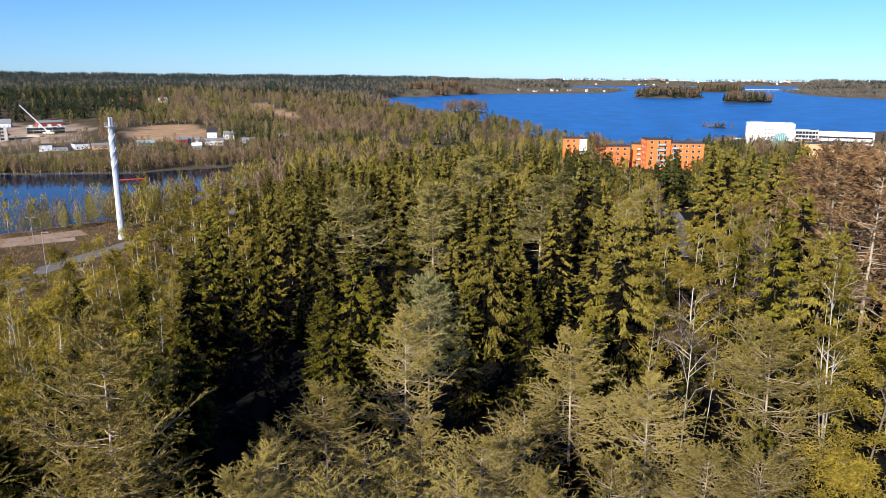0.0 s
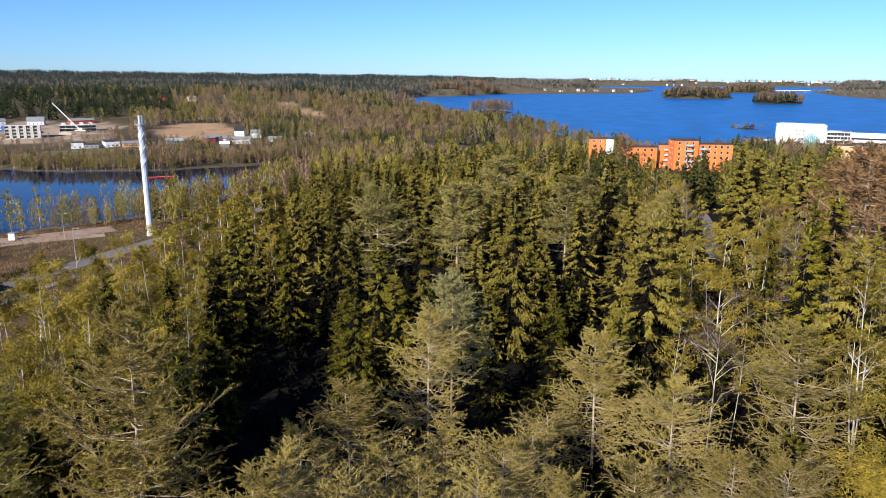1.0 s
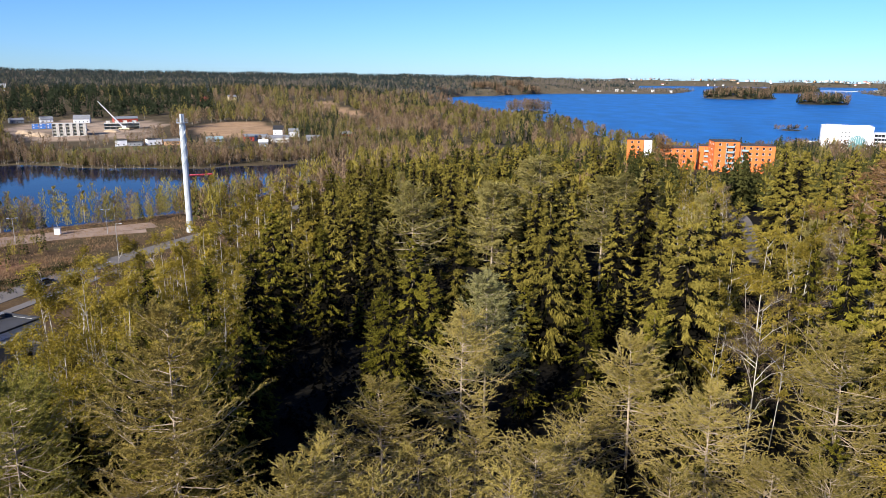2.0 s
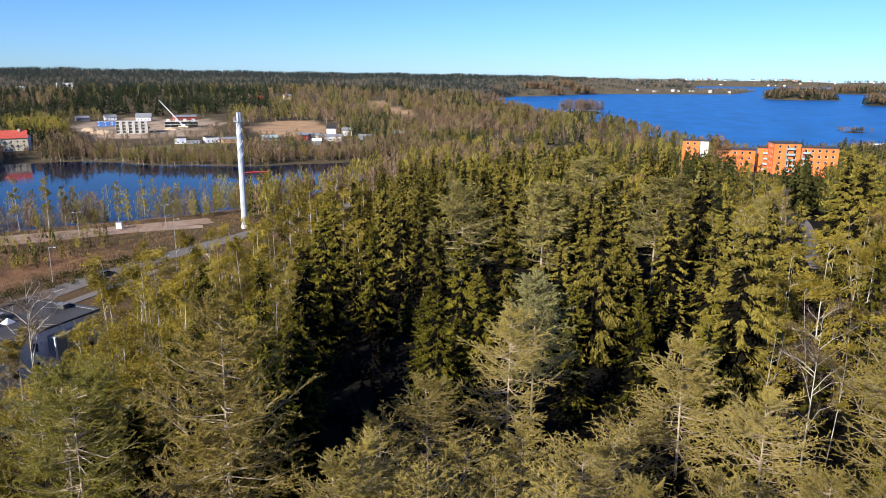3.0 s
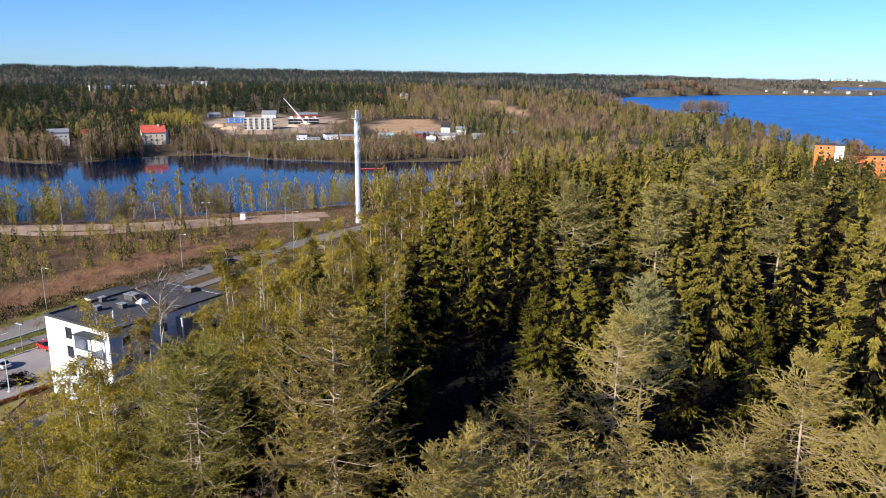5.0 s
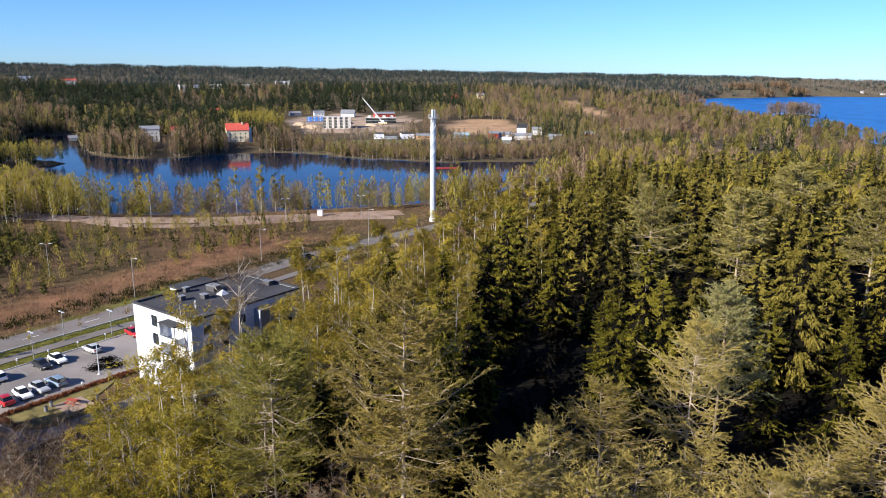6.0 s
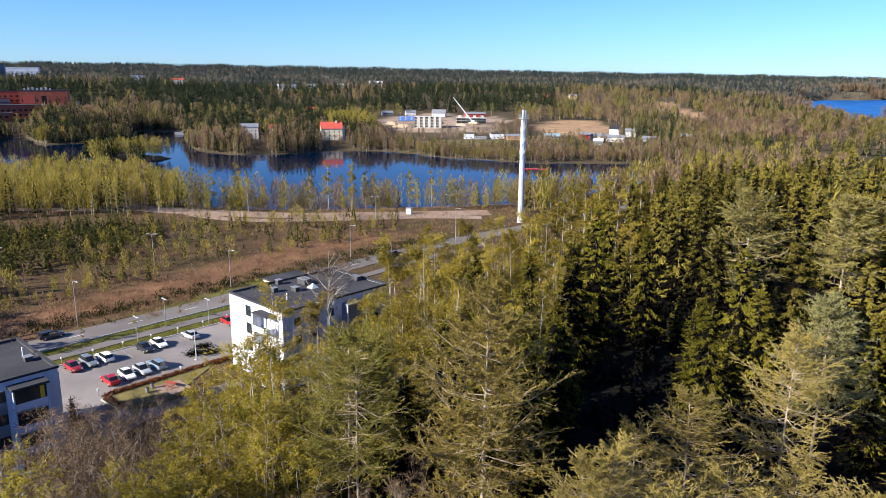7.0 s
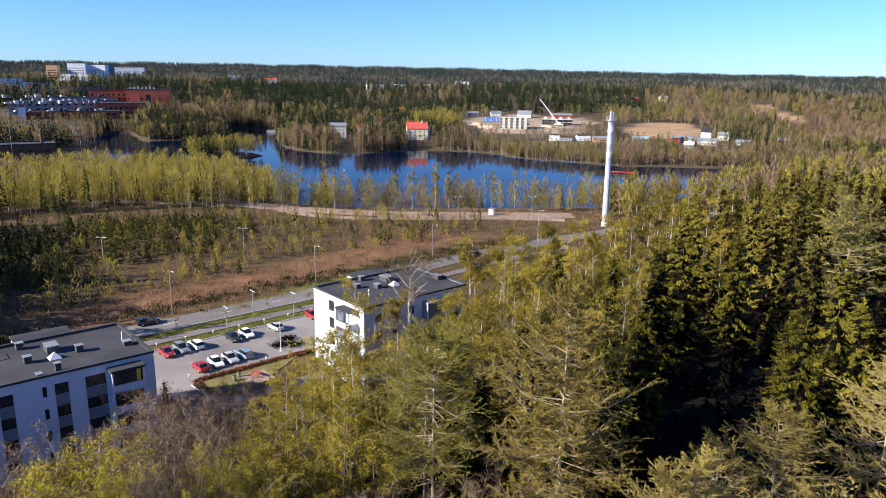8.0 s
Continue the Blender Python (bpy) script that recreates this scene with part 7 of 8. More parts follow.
def street_lamp(x, y, z, h, turn, label, arm=1.6, double=False, name="street_lamp"):
    ob = tagged(new(name), label, "street lamp", group="lamps by the road")
    ob.matrix_basis = pose(x, y, z, 0, 0, turn)
    bm = bmesh.new()
    rod(bm, (0, 0, -0.2), (0, 0, h), 0.09, 0.055, 8)
    part("pole", bm, METAL, ob)
    for s in ((1, -1) if double else (1,)):
        bm = bmesh.new()
        rod(bm, (0, 0, h - 0.03), (arm * s, 0, h + 0.15), 0.045, 0.035, 6)
        a = part("arm", bm, METAL, ob)
        part("lamp_head", bevelled(boxes((arm * s - 0.1, -0.16, h + 0.06, arm * s + 0.62 * s if s > 0 else arm * s + 0.1, 0.16, h + 0.2) if s > 0 else (arm * s - 0.62, -0.16, h + 0.06, arm * s + 0.1, 0.16, h + 0.2)), 0.04), STEEL, a, "pale lamp head")
    return ob


for x, y, h in ((-133.4, 82.6, 9.6), (-127.6, 118.0, 9.4), (-121.2, 156, 9.4), (-110.5, 196, 9.0), (-141.5, 46, 9.6)):
    street_lamp(x, y, gz(x, y), h, -10, "tall galvanised street lamp leaning over the road")
x, y = place(-20.6, 226)
street_lamp(x, y, gz(x, y), 9.5, 200, "grey street lamp beside the side road")
for x, y, h in ((-178.0, 92, 8.5), (-160, 122, 8.5), (-204, 62, 8.5), (-148, 205, 8.0), (-128, 222, 8.0), (-300, 150, 12)):
    street_lamp(x, y, gz(x, y), h, 30, "slender lamp post with a double head on the heath", 0.8, True)
for a, c, h in ((11.6, 12, 5.0), (11.2, 27, 5.0), (4.6, 21, 5.0)):
    x, y = yard(a, c)
    street_lamp(x, y, 11.0, h, TURN, "short dark lamp post with a flat head by the footpath", 0.3, True)
x, y = yard(27.4, 15.3)
pole = tagged(new("flag_pole"), "plain white pole at the edge of the car park", "pole")
pole.matrix_basis = pose(x, y, 11.05)
bm = bmesh.new()
rod(bm, (0, 0, 0), (0, 0, 5.6), 0.09, 0.06, 8)
part("pole", bm, STEEL, pole)
put_part(pole, "footing", (-0.25, -0.25, 0, 0.25, 0.25, 0.18), CONCRETE, "", 0.03)
for a, c in ((30.2, -3.0), (31.0, 10.5), (30.6, 20.5), *[(12.4, -2.0 + 5.4 * i) for i in range(7)]):
    x, y = yard(a, c)
    bl = tagged(new("bollard_light"), "low white bollard light at the car park edge", "bollard", group="bollard lights")
    bl.matrix_basis = pose(x, y, 11.0)
    bm = bmesh.new()
    rod(bm, (0, 0, 0), (0, 0, 1.0), 0.05, 0.05, 8)
    part("post", bm, METAL, bl)
    bm = bmesh.new()
    rod(bm, (0, 0, 1.0), (0, 0, 1.35), 0.15, 0.15, 10)
    part("lamp_head", bm, WHITE, bl, "white round lamp head")

# floodlight masts above the birches by the depot
for az, d, top in ((63.4, 420, 29.2), (67.6, 420, 39.6)):
    x, y = place(az, d)
    street_lamp(x, y, gz(x, y), top - gz(x, y), az, "tall grey floodlight mast above the birches", 1.4, True, "floodlight_mast")
# a small spruce at the corner of the flats
x, y = NE[0] + 0.1, NE[1] + 1.2
grow(SPRUCE[0], x, y, height=8.5, wide=1.0, group="spruces on the hill", label="small dark spruce beside the flats")

# picnic table, bins and low dark heaps
x, y = yard(35.2, 6.6)
slab("picnic_pad", [yard(a, c) for a, c in ((33.4, 4.4), (33.4, 8.8), (38.0, 8.8), (38.0, 4.4))], 11.185, GRAVEL, "small gravel pad under the picnic table", "gravel", 0.1)
tb = tagged(new("picnic_table"), "red-brown wooden picnic table with fixed benches", "table")
tb.matrix_basis = pose(x, y, 11.185, 0, 0, TURN + 20)
for i in range(4):
    put_part(tb, "top_board", (-0.95, -0.38 + i * 0.195, 0.72, 0.95, -0.205 + i * 0.195, 0.76), REDWOOD)
for s in (-0.78, 0.62):
    put_part(tb, "bench", (-0.95, s, 0.43, 0.95, s + 0.18, 0.47), REDWOOD)
for s in (-0.7, 0.7):
    for yy in (-1, 1):
        bm = bmesh.new()
        rod(bm, (s, yy * 0.62, 0), (s, yy * 0.2, 0.72), 0.05, 0.05, 5)
        part("leg", bm, REDWOOD, tb)
    put_part(tb, "cross_beam", (s - 0.04, -0.8, 0.36, s + 0.04, 0.8, 0.43), REDWOOD)
for a, c in ((33.6, 4.2), (34.6, 2.9), (36.9, 9.6)):
    x, y = yard(a, c)
    bn = tagged(new("litter_bin"), "dark grey litter bin beside the picnic table", "bin", group="litter bins")
    bn.matrix_basis = pose(x, y, 11.17)
    bm = bmesh.new()
    rod(bm, (0, 0, 0.05), (0, 0, 0.85), 0.24, 0.28, 12)
    part("tub", bm, GREY, bn)
    bm = bmesh.new()
    rod(bm, (0, 0, 0.85), (0, 0, 0.97), 0.30, 0.16, 12)
    part("lid", bm, DARK, bn)


def sprays(name, label, category, pts, mat, n, size, h, spread, seed, kind="stuff", up=0.8, width=0.35):
    """Clumps of upright blades or twigs."""
    g = np.random.default_rng(seed)
    pts = np.asarray(pts, float)
    k = len(pts)
    c = np.repeat(pts, n, 0) + np.stack([g.normal(0, spread, k * n), g.normal(0, spread, k * n)], 1)
    z = ground_height(c[:, 0], c[:, 1])
    p = np.stack([c[:, 0], c[:, 1], z + g.random(k * n) * h * 0.5], 1)
    u = np.stack([g.normal(0, 0.45, k * n), g.normal(0, 0.45, k * n), np.full(k * n, up)], 1)
    u = unit(u) * (size * g.uniform(0.6, 1.4, k * n))[:, None]
    w = unit(np.cross(u, g.normal(0, 1, (k * n, 3)))) * size * width
    v, f = flakes(p, u, w)
    return tagged(new(name, mesh_of(name, v, f, mat)), label, category, kind=kind)


# three low clumps of near-black sprays on the asphalt
for a, c in ((24.5, 16.5), (22.5, 19.5), (26.0, 19.0)):
    sprays("brush_pile", "low dark heap of sprays on the asphalt", "brush pile", [yard(a, c)] * 30, SPRAY_BLACK, 24, 0.5, 0.45, 0.85, int(a), up=0.1, width=0.2)
sprays("hedge", "low red-brown leafless hedge along the car park", "hedge", [yard(31.0 + rng.normal(0, 0.2), c * 0.11 - 1.6) for c in range(200)], HEDGE, 34, 0.34, 0.9, 0.22, 11)
sprays("hedge", "low red-brown leafless hedge at the end of the car park", "hedge", [yard(31 + 0.12 * i, -2.2 - 0.25 * math.sin(i * 0.07)) for i in range(45)], HEDGE, 30, 0.34, 0.8, 0.25, 12)
# young trees in the median
for a, c in ((5.2, 4.5), (5.2, 14.5), (5.1, 24), (5.0, 34), (5.2, -6)):
    x, y = yard(a, c)
    grow(BIRCH_MID[rng.integers(3)], x, y, height=rng.uniform(4.2, 5.2), wide=0.8, group="young street trees", label="young street tree just coming into leaf")
# dry growth on the bank and grass on the verges
g3 = np.random.default_rng(33)
pts = [(-145 + 0.21 * (t - 80) + g3.normal(0, 7.5), t) for t in g3.uniform(-20, 190, 900)]
sprays("dry_growth", "rust-brown dry grass and willowherb on the roadside bank", "dry growth", pts, STRAW, 44, 0.62, 0.55, 0.95, 21, width=0.16)
pts = [(-139 + 0.21 * (t - 80) + g3.normal(0, 2.5), t) for t in g3.uniform(-20, 190, 420)]
sprays("bank_scrub", "dark green and brown scrub in the roadside ditch", "scrub", pts, MID_CONIFER, 30, 0.55, 1.0, 0.75, 22, width=0.3)
pts = [(x, y) for x, y in zip(g3.uniform(-330, -140, 2600), g3.uniform(20, 300, 2600)) if x < -147 + 0.2 * (y - 80) and math.hypot(x, y) < 325]
sprays("heath_growth", "tussocks of dry brown grass over the heath", "dry growth", pts, STRAW, 16, 0.6, 0.4, 1.2, 23, width=0.2)
pts = [yard(a, c) for a, c in zip(np.concatenate([g3.uniform(3.9, 6.6, 500), g3.uniform(9.8, 12.7, 600)]), g3.uniform(-40, 46, 1100))]
sprays("verge_grass", "fresh green grass on the road verges", "grass", pts, GRASS, 14, 0.22, 0.1, 0.35, 24)
pts = [yard(a, c) for a, c in zip(g3.uniform(31.4, 38.4, 260), g3.uniform(-2.4, 12, 260)) if a < 37.4 - 0.35 * max(0, c - 3)]
sprays("verge_grass", "thin yellowish grass on the lawn", "grass", pts, STRAW, 10, 0.2, 0.1, 0.3, 25)
road_at = [(p.x, p.y) for p in line_at(ROAD, 6.0)]
pts = [(x, y) for x, y in zip(g3.uniform(-175, -45, 2600), g3.uniform(165, 330, 2600)) if x < -60 - 0.1 * (y - 165) + 40 * (y > 240) and min(math.hypot(x - a, y - c) for a, c in road_at) > 6.5]
sprays("dry_growth", "rusty dry grass and low twigs round the foot of the chimney", "dry growth", pts, STRAW, 18, 0.6, 0.5, 1.1, 26, width=0.2)


def split_wood(label, n, az0, az1, d0, d1, seed, mix, flake_n, size, spread, height, ramp=0.0, keep=None, tall=None):
    """Scatter one belt of woods and part it by species; mix: conifers, leafy, bare."""
    x, y, d, az = sector(n, az0, az1, d0, d1, seed, ramp)
    if keep is not None:
        k = keep(x, y, d, az)
        x, y, d, az = x[k], y[k], d[k], az[k]
    g = np.random.default_rng(seed + 1)
    patch = 0.5 + 0.25 * wobble(x, y, 0.012) + 0.25 * wobble(x + 300, y, 0.031) + g.normal(0, 0.17, len(x))
    if callable(mix):
        mix = mix(az, d)
    a, c = mix[0], mix[0] + mix[1]
    q = np.argsort(np.argsort(patch)) / max(1, len(x))
    h = g.uniform(height[0], height[1], len(x)) * (1 if tall is None else np.interp(d, *tall))
    for name, sel, mat, con, tr, lab in (("conifer_wood", q < a, MID_CONIFER if d0 < 500 else FAR_CONIFER if d0 < 1500 else HAZE_CONIFER, True, None, "dark conifers of "), ("leafy_wood", (q >= a) & (q < c), FAR_LEAF if d0 < 500 else BANK_LEAF if d0 < 1500 else DISTANT_LEAF, False, BARK_BIRCH, "yellow-green spring trees of "),
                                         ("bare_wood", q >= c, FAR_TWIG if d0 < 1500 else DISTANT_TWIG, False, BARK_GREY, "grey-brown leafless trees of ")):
        if sel.sum() > 3:
            wood(name, lab + label, np.stack([x[sel], y[sel]], 1), h[sel] * (1.1 if con else 0.9), mat, con, flake_n if con else int(flake_n * 1.5), size * (1.15 if con else 1), spread * (0.8 if con else 1.1), tr if d0 < 850 and height[0] > 5.6 else None, seed)


# the back of the hill down to the lake
split_wood("the slope towards the lake", 700, -36, 20, 215, 330, 201, (0.72, 0.18, 0.10), 80, 1.6, 3.3, (12, 17.5), keep=lambda x, y, d, az: (x > -60 + 0.2 * (y - 200)) & ~((az > -19.8) & (az < -17.0) & (d < 262)) & ~((az > -16.9) & (az < -13.0) & (d > 262)) & ~((az < -8.5) & (az > -20) & (d > 395) & (d < 475)) & ~((az < -20) & (d > 470)))
split_wood("the slope towards the lake", 1150, -36, 20, 330, 620, 221, (0.45, 0.38, 0.17), 60, 1.6, 3.6, (6.5, 11), keep=lambda x, y, d, az: (x > -60 + 0.2 * (y - 200)) & ~((az > -16.9) & (az < -13.0) & (d < 475)) & ~((az < -8.5) & (az > -20) & (d > 395) & (d < 475)) & ~((az < -20) & (d > 470)))
split_wood("the shore by the lake", 1100, -13, 12, 600, 1180, 202, (0.10, 0.50, 0.40), 60, 2.2, 3.6, (10, 15))
# the far side of the pond
split_wood("the bank beyond the pond", 3600, 6, 36, 540, 820, 203, (0.22, 0.28, 0.50), 36, 1.5, 2.7, (7, 13), keep=lambda x, y, d, az: ~((az > 25) & (az < 35.3) & (d > 572)) & ~((az > 17) & (az < 24) & (d > 668)) & ((d > 670) | (az < 15) | (az > 30) | (wobble(x * 3, y * 3, 0.09) > 0.3)), tall=((540, 620, 700, 820), (0.7, 0.8, 1.2, 1.5)))
split_wood("the wooded bank beyond the pond", 2600, 36, 75, 540, 830, 214, (0.42, 0.20, 0.38), 44, 2.1, 4.0, (10, 17), keep=lambda x, y, d, az: ((az < 58) | (d < 690)) & ~((az > 37.2) & (az < 40.2) & (d < 660)) & ~((az > 43.8) & (az < 45.6) & (d < 680)))
def low_mix(az, d):
    """Dark conifers on the rise behind the site, birches and bare trees before them."""
    con = np.interp(d, (780, 900, 980, 1350, 1500), (0.25, 0.35, 0.88, 0.88, 0.5))
    con = np.where(az < 22, np.interp(d, (700, 1200, 1500), (0.15, 0.25, 0.55)), con)
    con = np.where((az > 22) & (az < 36) & (d < 1000), 0.12, con)
    return con, (1 - con) * np.where((az > 33.5) & (az < 41) & (d < 960), 0.92, np.where(az < 22, 0.55, 0.5))


split_wood("the low land beyond the pond", 6400, 6, 75, 800, 1550, 204, low_mix, 40, 2.2, 3.6, (12, 20), ramp=1, keep=lambda x, y, d, az: ~((az > 59.5) & (d < 1000)) & ~((az > 25) & (az < 36) & (d < 1000) & (wobble(x, y, 0.05) < 0.55)) & ~((az > 9) & (az < 15) & (d < 1000) & (wobble(x, y, 0.04) < 0.4)))
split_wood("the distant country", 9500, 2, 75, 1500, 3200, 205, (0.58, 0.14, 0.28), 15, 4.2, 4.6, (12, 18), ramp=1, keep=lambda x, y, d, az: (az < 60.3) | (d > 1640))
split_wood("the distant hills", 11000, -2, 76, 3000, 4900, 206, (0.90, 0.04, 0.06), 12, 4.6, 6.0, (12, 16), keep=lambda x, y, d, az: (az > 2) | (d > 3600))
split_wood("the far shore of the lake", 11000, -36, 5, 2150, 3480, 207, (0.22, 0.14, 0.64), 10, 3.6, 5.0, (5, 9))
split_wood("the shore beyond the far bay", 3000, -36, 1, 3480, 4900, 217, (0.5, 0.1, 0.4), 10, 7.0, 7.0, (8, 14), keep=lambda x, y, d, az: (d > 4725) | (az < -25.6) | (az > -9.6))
split_wood("the belt by the pond", 560, 19, 50.5, 272, 326, 210, (0.04, 0.60, 0.36), 84, 0.8, 2.1, (5, 17.5), keep=lambda x, y, d, az: (wobble(x, y, 0.07) + 0.5 * wobble(x + 60, y, 0.19) > -0.35) | (d < 284))
split_wood("the belt by the pond", 150, 50.5, 58, 276, 334, 215, (0.05, 0.70, 0.25), 60, 0.9, 2.0, (9, 16))
split_wood("the bushes on the heath", 420, 24, 76, 150, 300, 213, (0.20, 0.30, 0.50), 26, 0.8, 3.0, (1.2, 3.0), keep=lambda x, y, d, az: (x < -150 + 0.25 * (y - 80)) & (np.hypot(x + 130, y - 222) > 9))
split_wood("the flat between road and pond", 900, 1, 25, 255, 545, 211, (0.12, 0.32, 0.56), 60, 1.5, 3.1, (9, 15), keep=lambda x, y, d, az: (x < -22 - 0.05 * y) & (np.abs(x + 103 - 0.33 * (y - 205)) > 7) & (np.hypot(x + 102, y - 225) > 18) | ((d > 330) & (az < 16)))
split_wood("the dense young stand on the heath", 900, 52, 77, 175, 262, 212, (0.97, 0.02, 0.01), 46, 1.0, 3.8, (3.0, 6.0), keep=lambda x, y, d, az: (x < -172) & (d > 205 - 3.2 * np.clip(az - 60, 0, 9)) & (d < 262 - 0.8 * np.abs(az - 62)))
shore = np.random.default_rng(77)


def shore_wood(label, n, az0, az1, seed, mix, height, deep):
    """Trees that stand along the far waterline of the pond."""
    az = shore.uniform(az0, az1, n)
    d = np.interp(az, POND_AZ, POND_FAR) + 2 + shore.random(n) ** 1.4 * deep
    x, y = -d * np.sin(np.radians(az)), d * np.cos(np.radians(az))
    ok = (ground_height(x, y) > 0.3) & ~((az > 37.6) & (az < 39.9)) & ~((az > 44.0) & (az < 45.2)) & np.array([all(math.hypot(a - cx, c - cy) > r for cx, cy, r in HOUSE_CLEARINGS) for a, c in zip(x, y)])
    x, y = x[ok], y[ok]
    q = shore.random(len(x))
    h = shore.uniform(height[0], height[1], len(x))
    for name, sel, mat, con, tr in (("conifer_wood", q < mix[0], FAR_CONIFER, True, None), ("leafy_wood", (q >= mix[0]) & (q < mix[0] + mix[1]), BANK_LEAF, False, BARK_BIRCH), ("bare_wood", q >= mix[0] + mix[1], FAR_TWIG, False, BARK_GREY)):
        wood(name, "trees of " + label, np.stack([x[sel], y[sel]], 1), h[sel] * (1.2 if con else 1.0), mat, con, 60, 1.3, 2.2, tr, seed)


shore_wood("the bank at the water", 200, 8, 15, 260, (0.10, 0.30, 0.60), (8, 14), 40)
shore_wood("the bank below the houses", 190, 15, 23, 265, (0.06, 0.24, 0.70), (5, 10), 40)
shore_wood("the low bank at the water", 420, 23, 34.5, 261, (0.05, 0.42, 0.53), (4.5, 10), 40)
shore_wood("the wooded bank at the water", 620, 34.5, 50, 262, (0.22, 0.13, 0.65), (8, 15), 55)
shore_wood("the head of the inlet", 160, 49.9, 53.8, 263, (0.25, 0.2, 0.55), (7, 13), 40)
shore_wood("the wooded point at the water", 260, 53.4, 63, 264, (0.45, 0.3, 0.25), (8, 15), 40)
split_wood("the scrub along the pond", 900, 8, 50, 512, 640, 242, (0.08, 0.30, 0.62), 34, 1.2, 2.6, (4, 9))
split_wood("the shore by the hotel", 420, -36, -19.5, 500, 640, 243, (0.40, 0.22, 0.38), 50, 1.7, 3.4, (8, 13))
split_wood("the trees below the terrace", 200, -36, -19.5, 455, 500, 244, (0.50, 0.25, 0.25), 50, 1.6, 3.2, (6.5, 10))
# the wooded point in the pond, dark spruces behind birches
split_wood("the wooded point in the pond", 260, 53.6, 59.6, 690, 775, 240, (0.5, 0.34, 0.16), 60, 1.8, 3.4, (11, 18))
split_wood("the bank below the works", 230, 58.5, 71, 770, 850, 241, (0.12, 0.30, 0.58), 44, 1.4, 2.8, (4, 8))


def copse(label, n, az0, az1, d0, d1, mat, conifer, height, seed, size=1.5, spread=2.6, name="leafy_wood"):
    """One dense stand of a single kind of tree."""
    x, y, d, az = sector(n, az0, az1, d0, d1, seed)
    h = np.random.default_rng(seed).uniform(height[0], height[1], len(x))
    wood(name, label, np.stack([x, y], 1), h, mat, conifer, 64, size, spread, None if conifer else BARK_BIRCH, seed)


copse("fresh yellow-green birches behind the villa", 260, 35.6, 39.6, 700, 800, FAR_LEAF, False, (14, 18), 270)
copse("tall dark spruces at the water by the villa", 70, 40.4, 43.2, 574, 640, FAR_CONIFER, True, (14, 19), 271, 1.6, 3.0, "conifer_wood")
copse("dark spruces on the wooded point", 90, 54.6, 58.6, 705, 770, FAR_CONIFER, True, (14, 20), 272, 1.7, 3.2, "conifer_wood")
copse("yellow-green birches on the tip of the wooded point", 60, 56.6, 59.4, 694, 715, FAR_LEAF, False, (9, 14), 273)
copse("thin leafless trees round the building site", 130, 25.5, 35.4, 640, 745, FAR_TWIG, False, (6, 11), 274, 1.2, 2.2, "bare_wood")
copse("young spring trees round the building site", 60, 25.5, 35.4, 640, 900, BANK_LEAF, False, (5, 10), 275, 1.2, 2.2)
copse("leafless trees on the low shore of the lake", 800, -1, 8, 1000, 2200, FAR_TWIG, False, (7, 12), 276, 2.6, 4.0, "bare_wood")
copse("dark spruces in front of the orange flats", 60, -12.9, -8.6, 372, 410, MID_CONIFER, True, (9.5, 14), 277, 1.4, 3.0, "conifer_wood")
copse("young spring birches in front of the orange flats", 14, -16, -9, 380, 408, FAR_LEAF, False, (7, 10), 278)
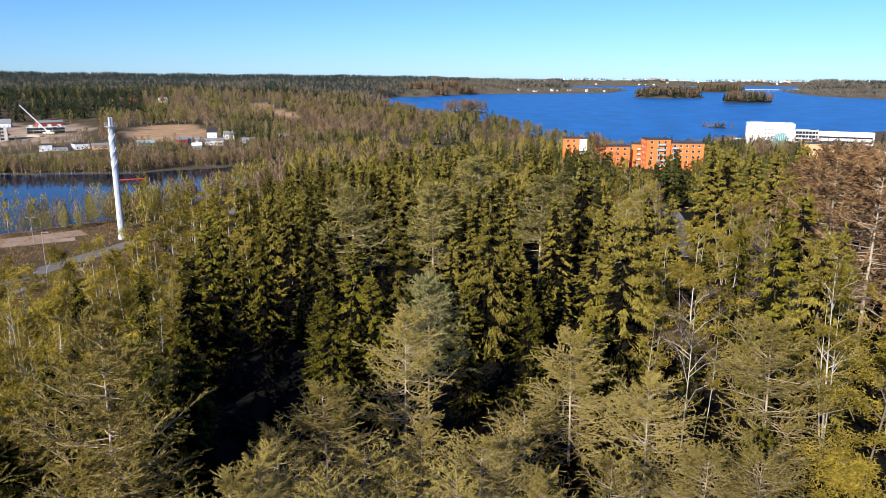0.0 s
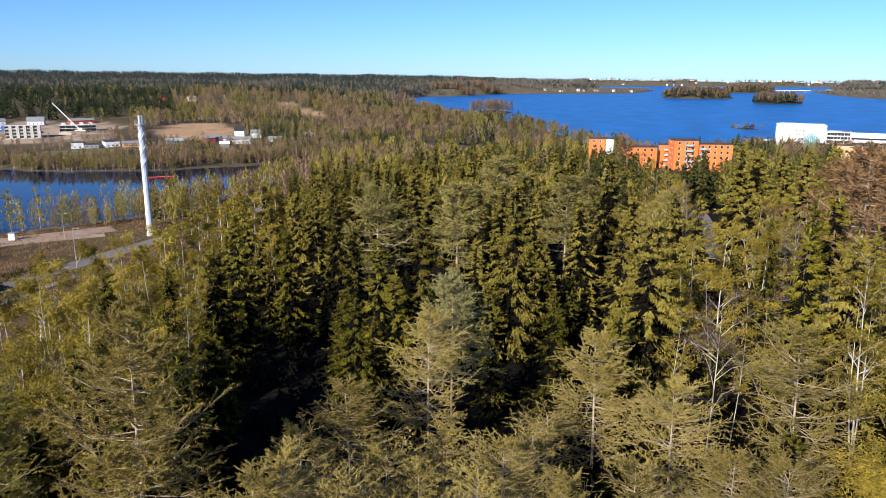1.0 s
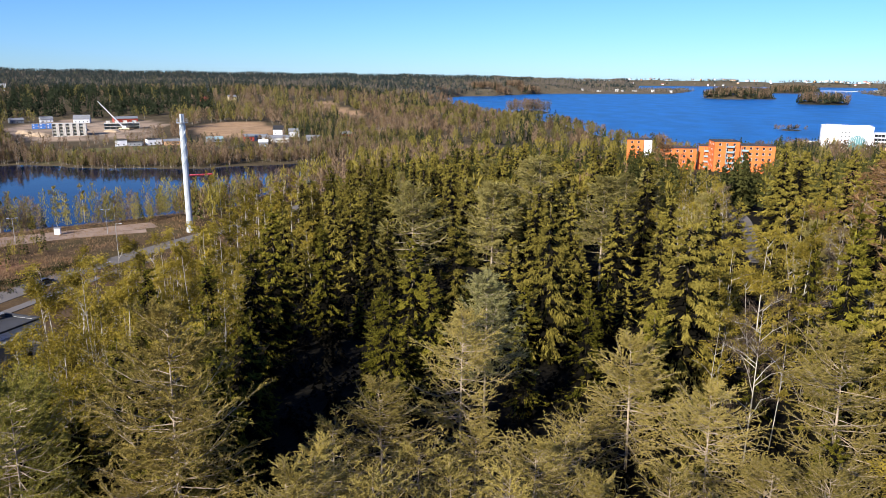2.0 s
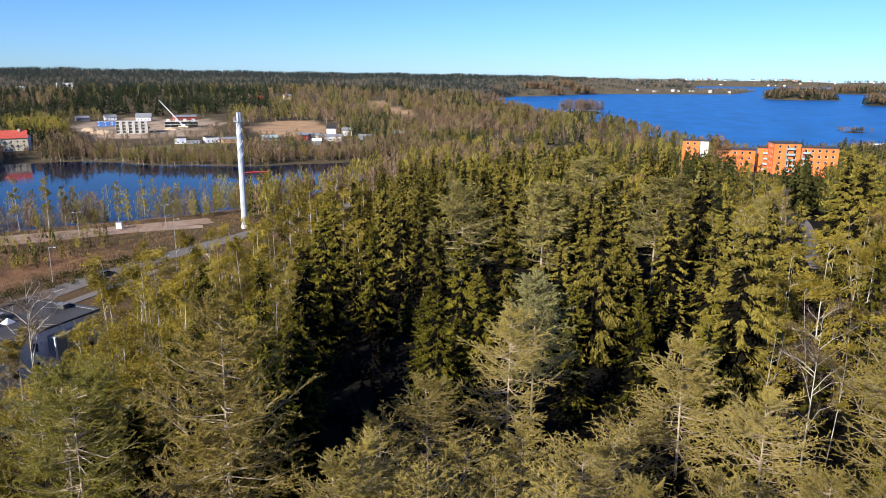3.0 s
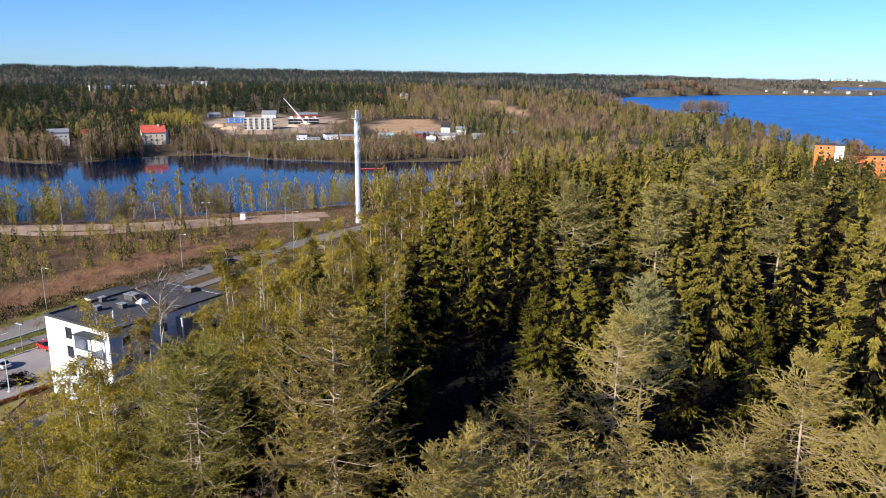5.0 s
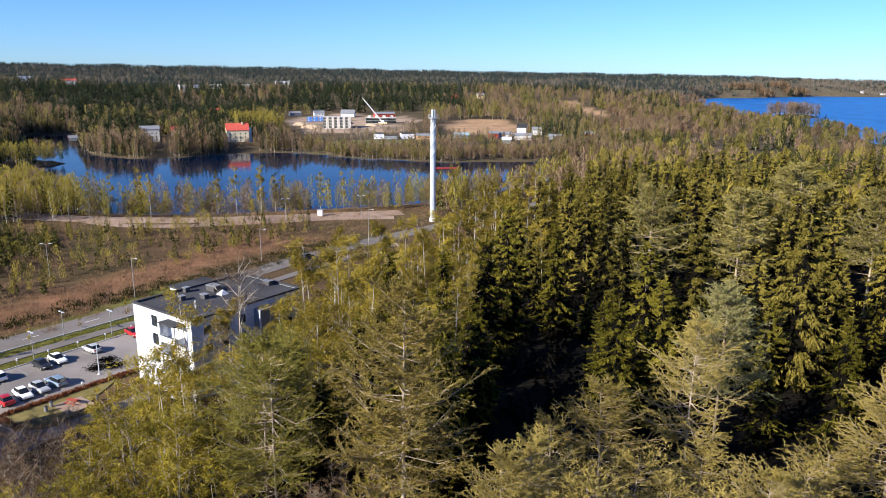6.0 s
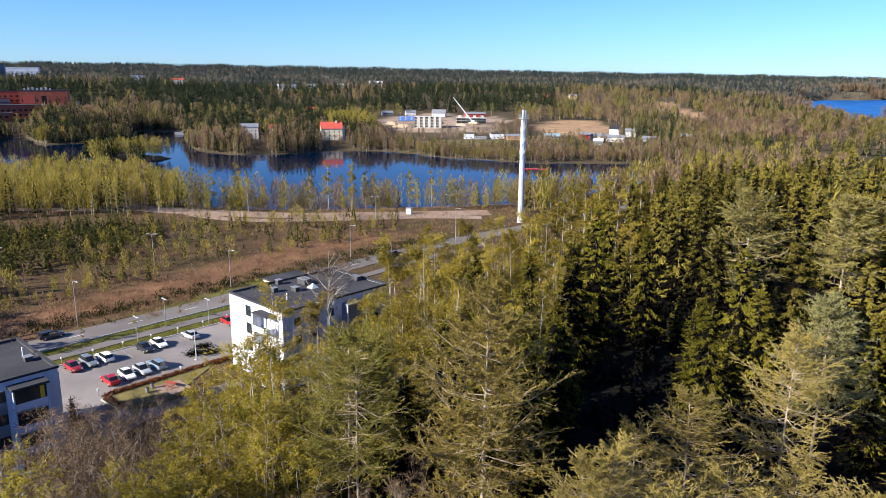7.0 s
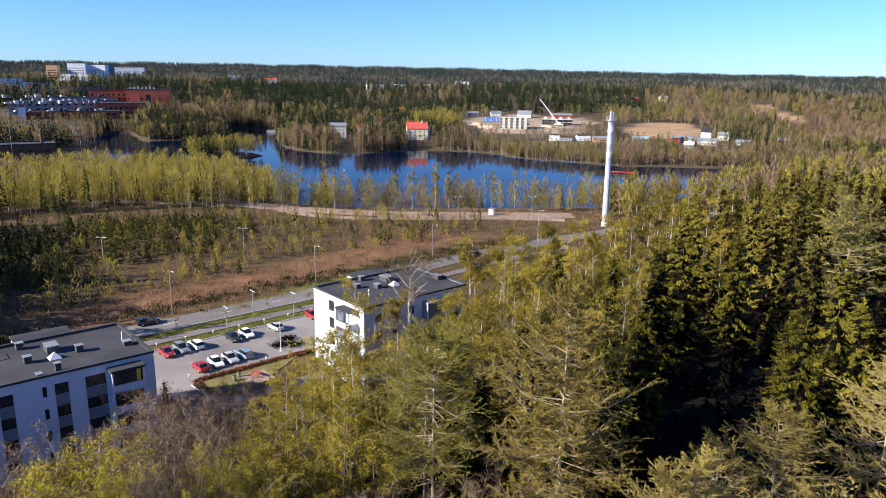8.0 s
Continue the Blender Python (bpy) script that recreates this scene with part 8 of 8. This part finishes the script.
# islands
for i, (a, dd, rx, ry, hh) in enumerate(ISLES):
    cx, cy = place(a, dd)
    n = int(max(14, rx * ry / (5 if i == 5 else 8 if dd < 1400 else 12)))
    g = np.random.default_rng(300 + i)
    r, th = np.sqrt(g.random(n)) * 0.97, g.uniform(0, 6.28, n)
    t = radians(a)
    u, v = r * rx * np.cos(th), r * ry * np.sin(th)
    x, y = cx + u * math.cos(t) - v * math.sin(t), cy + u * math.sin(t) + v * math.cos(t)
    k = ground_height(x, y) > 0.3
    x, y = x[k], y[k]
    half = g.random(len(x)) < (0.55 if i in (1, 2, 3) else 0.15)
    tall = 4 if i == 4 else (11 if i == 5 else 16)
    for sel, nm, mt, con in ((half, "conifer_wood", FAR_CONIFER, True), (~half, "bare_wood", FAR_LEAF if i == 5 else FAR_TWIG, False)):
        if sel.sum() > 2:
            wood(nm, "trees on a small wooded island", np.stack([x[sel], y[sel]], 1), g.uniform(tall, tall * 1.35, sel.sum()), mt, con, 60 if i == 5 else 40 if dd < 1400 else 22, 1.2 if i == 5 else 1.8 if dd < 1400 else 4, 2.2 if i == 5 else 4.0, BARK_GREY if dd < 1400 else None, 310 + i)
# the bright birch belt and the young growth on the heath
split_wood("the birch belt on the heath", 900, 50, 76, 286, 372, 208, (0.05, 0.83, 0.12), 112, 0.85, 2.7, (7, 16.5))
split_wood("the low shore of the pond", 420, 57, 72, 372, 500, 218, (0.05, 0.7, 0.25), 44, 1.2, 2.6, (6, 13))
split_wood("the young growth on the heath", 900, 34, 76, 165, 275, 209, (0.38, 0.52, 0.10), 46, 0.8, 2.4, (2.0, 6.5), keep=lambda x, y, d, az: (x < -152 + 0.2 * (y - 80)) & (d < 262) & ((wobble(x, y, 0.05) > 0.3) | (az < 57)))
# an unseen tall stand beside the heath, added to cast shade across it
split_wood("the unseen tall stand beside the heath", 300, 72.5, 88, 150, 275, 216, (0.9, 0.05, 0.05), 90, 1.6, 4.4, (17, 23))
# the country goes on behind
split_wood("the hill behind", 1300, 80, 320, 85, 700, 250, (0.7, 0.2, 0.1), 20, 2.6, 4.0, (10, 15), keep=lambda x, y, d, az: (x > -60) | (d > 330))
# dense undergrowth under the tall trees, the shade there put into its colour
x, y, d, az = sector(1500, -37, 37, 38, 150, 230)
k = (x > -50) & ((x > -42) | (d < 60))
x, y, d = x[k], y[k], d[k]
wood("undergrowth", "dense undergrowth on the hill, near black for the shade under the trees", np.stack([x, y], 1), np.random.default_rng(231).uniform(1.8, 4.2, len(x)), SPRAY_BLACK, True, 40, 1.1, 4.6, None, 232)

for kind in (SPRUCE, SPRUCE_CREST, SPRUCE_PALE, SPRUCE_MID, SPRUCE_BACK, LARCH, LARCH_FINE, LARCH_GREEN, WILLOW_LOW, LARCH_LOW, BIRCH_SLOPE, PINE, RUST, BIRCH, BIRCH_MID, BIRCH_BARE, ALDER_BARE, WILLOW, BIRCH_WEEP, PINE_NEAR, THICKET):
    for proto in kind:
        park(proto)
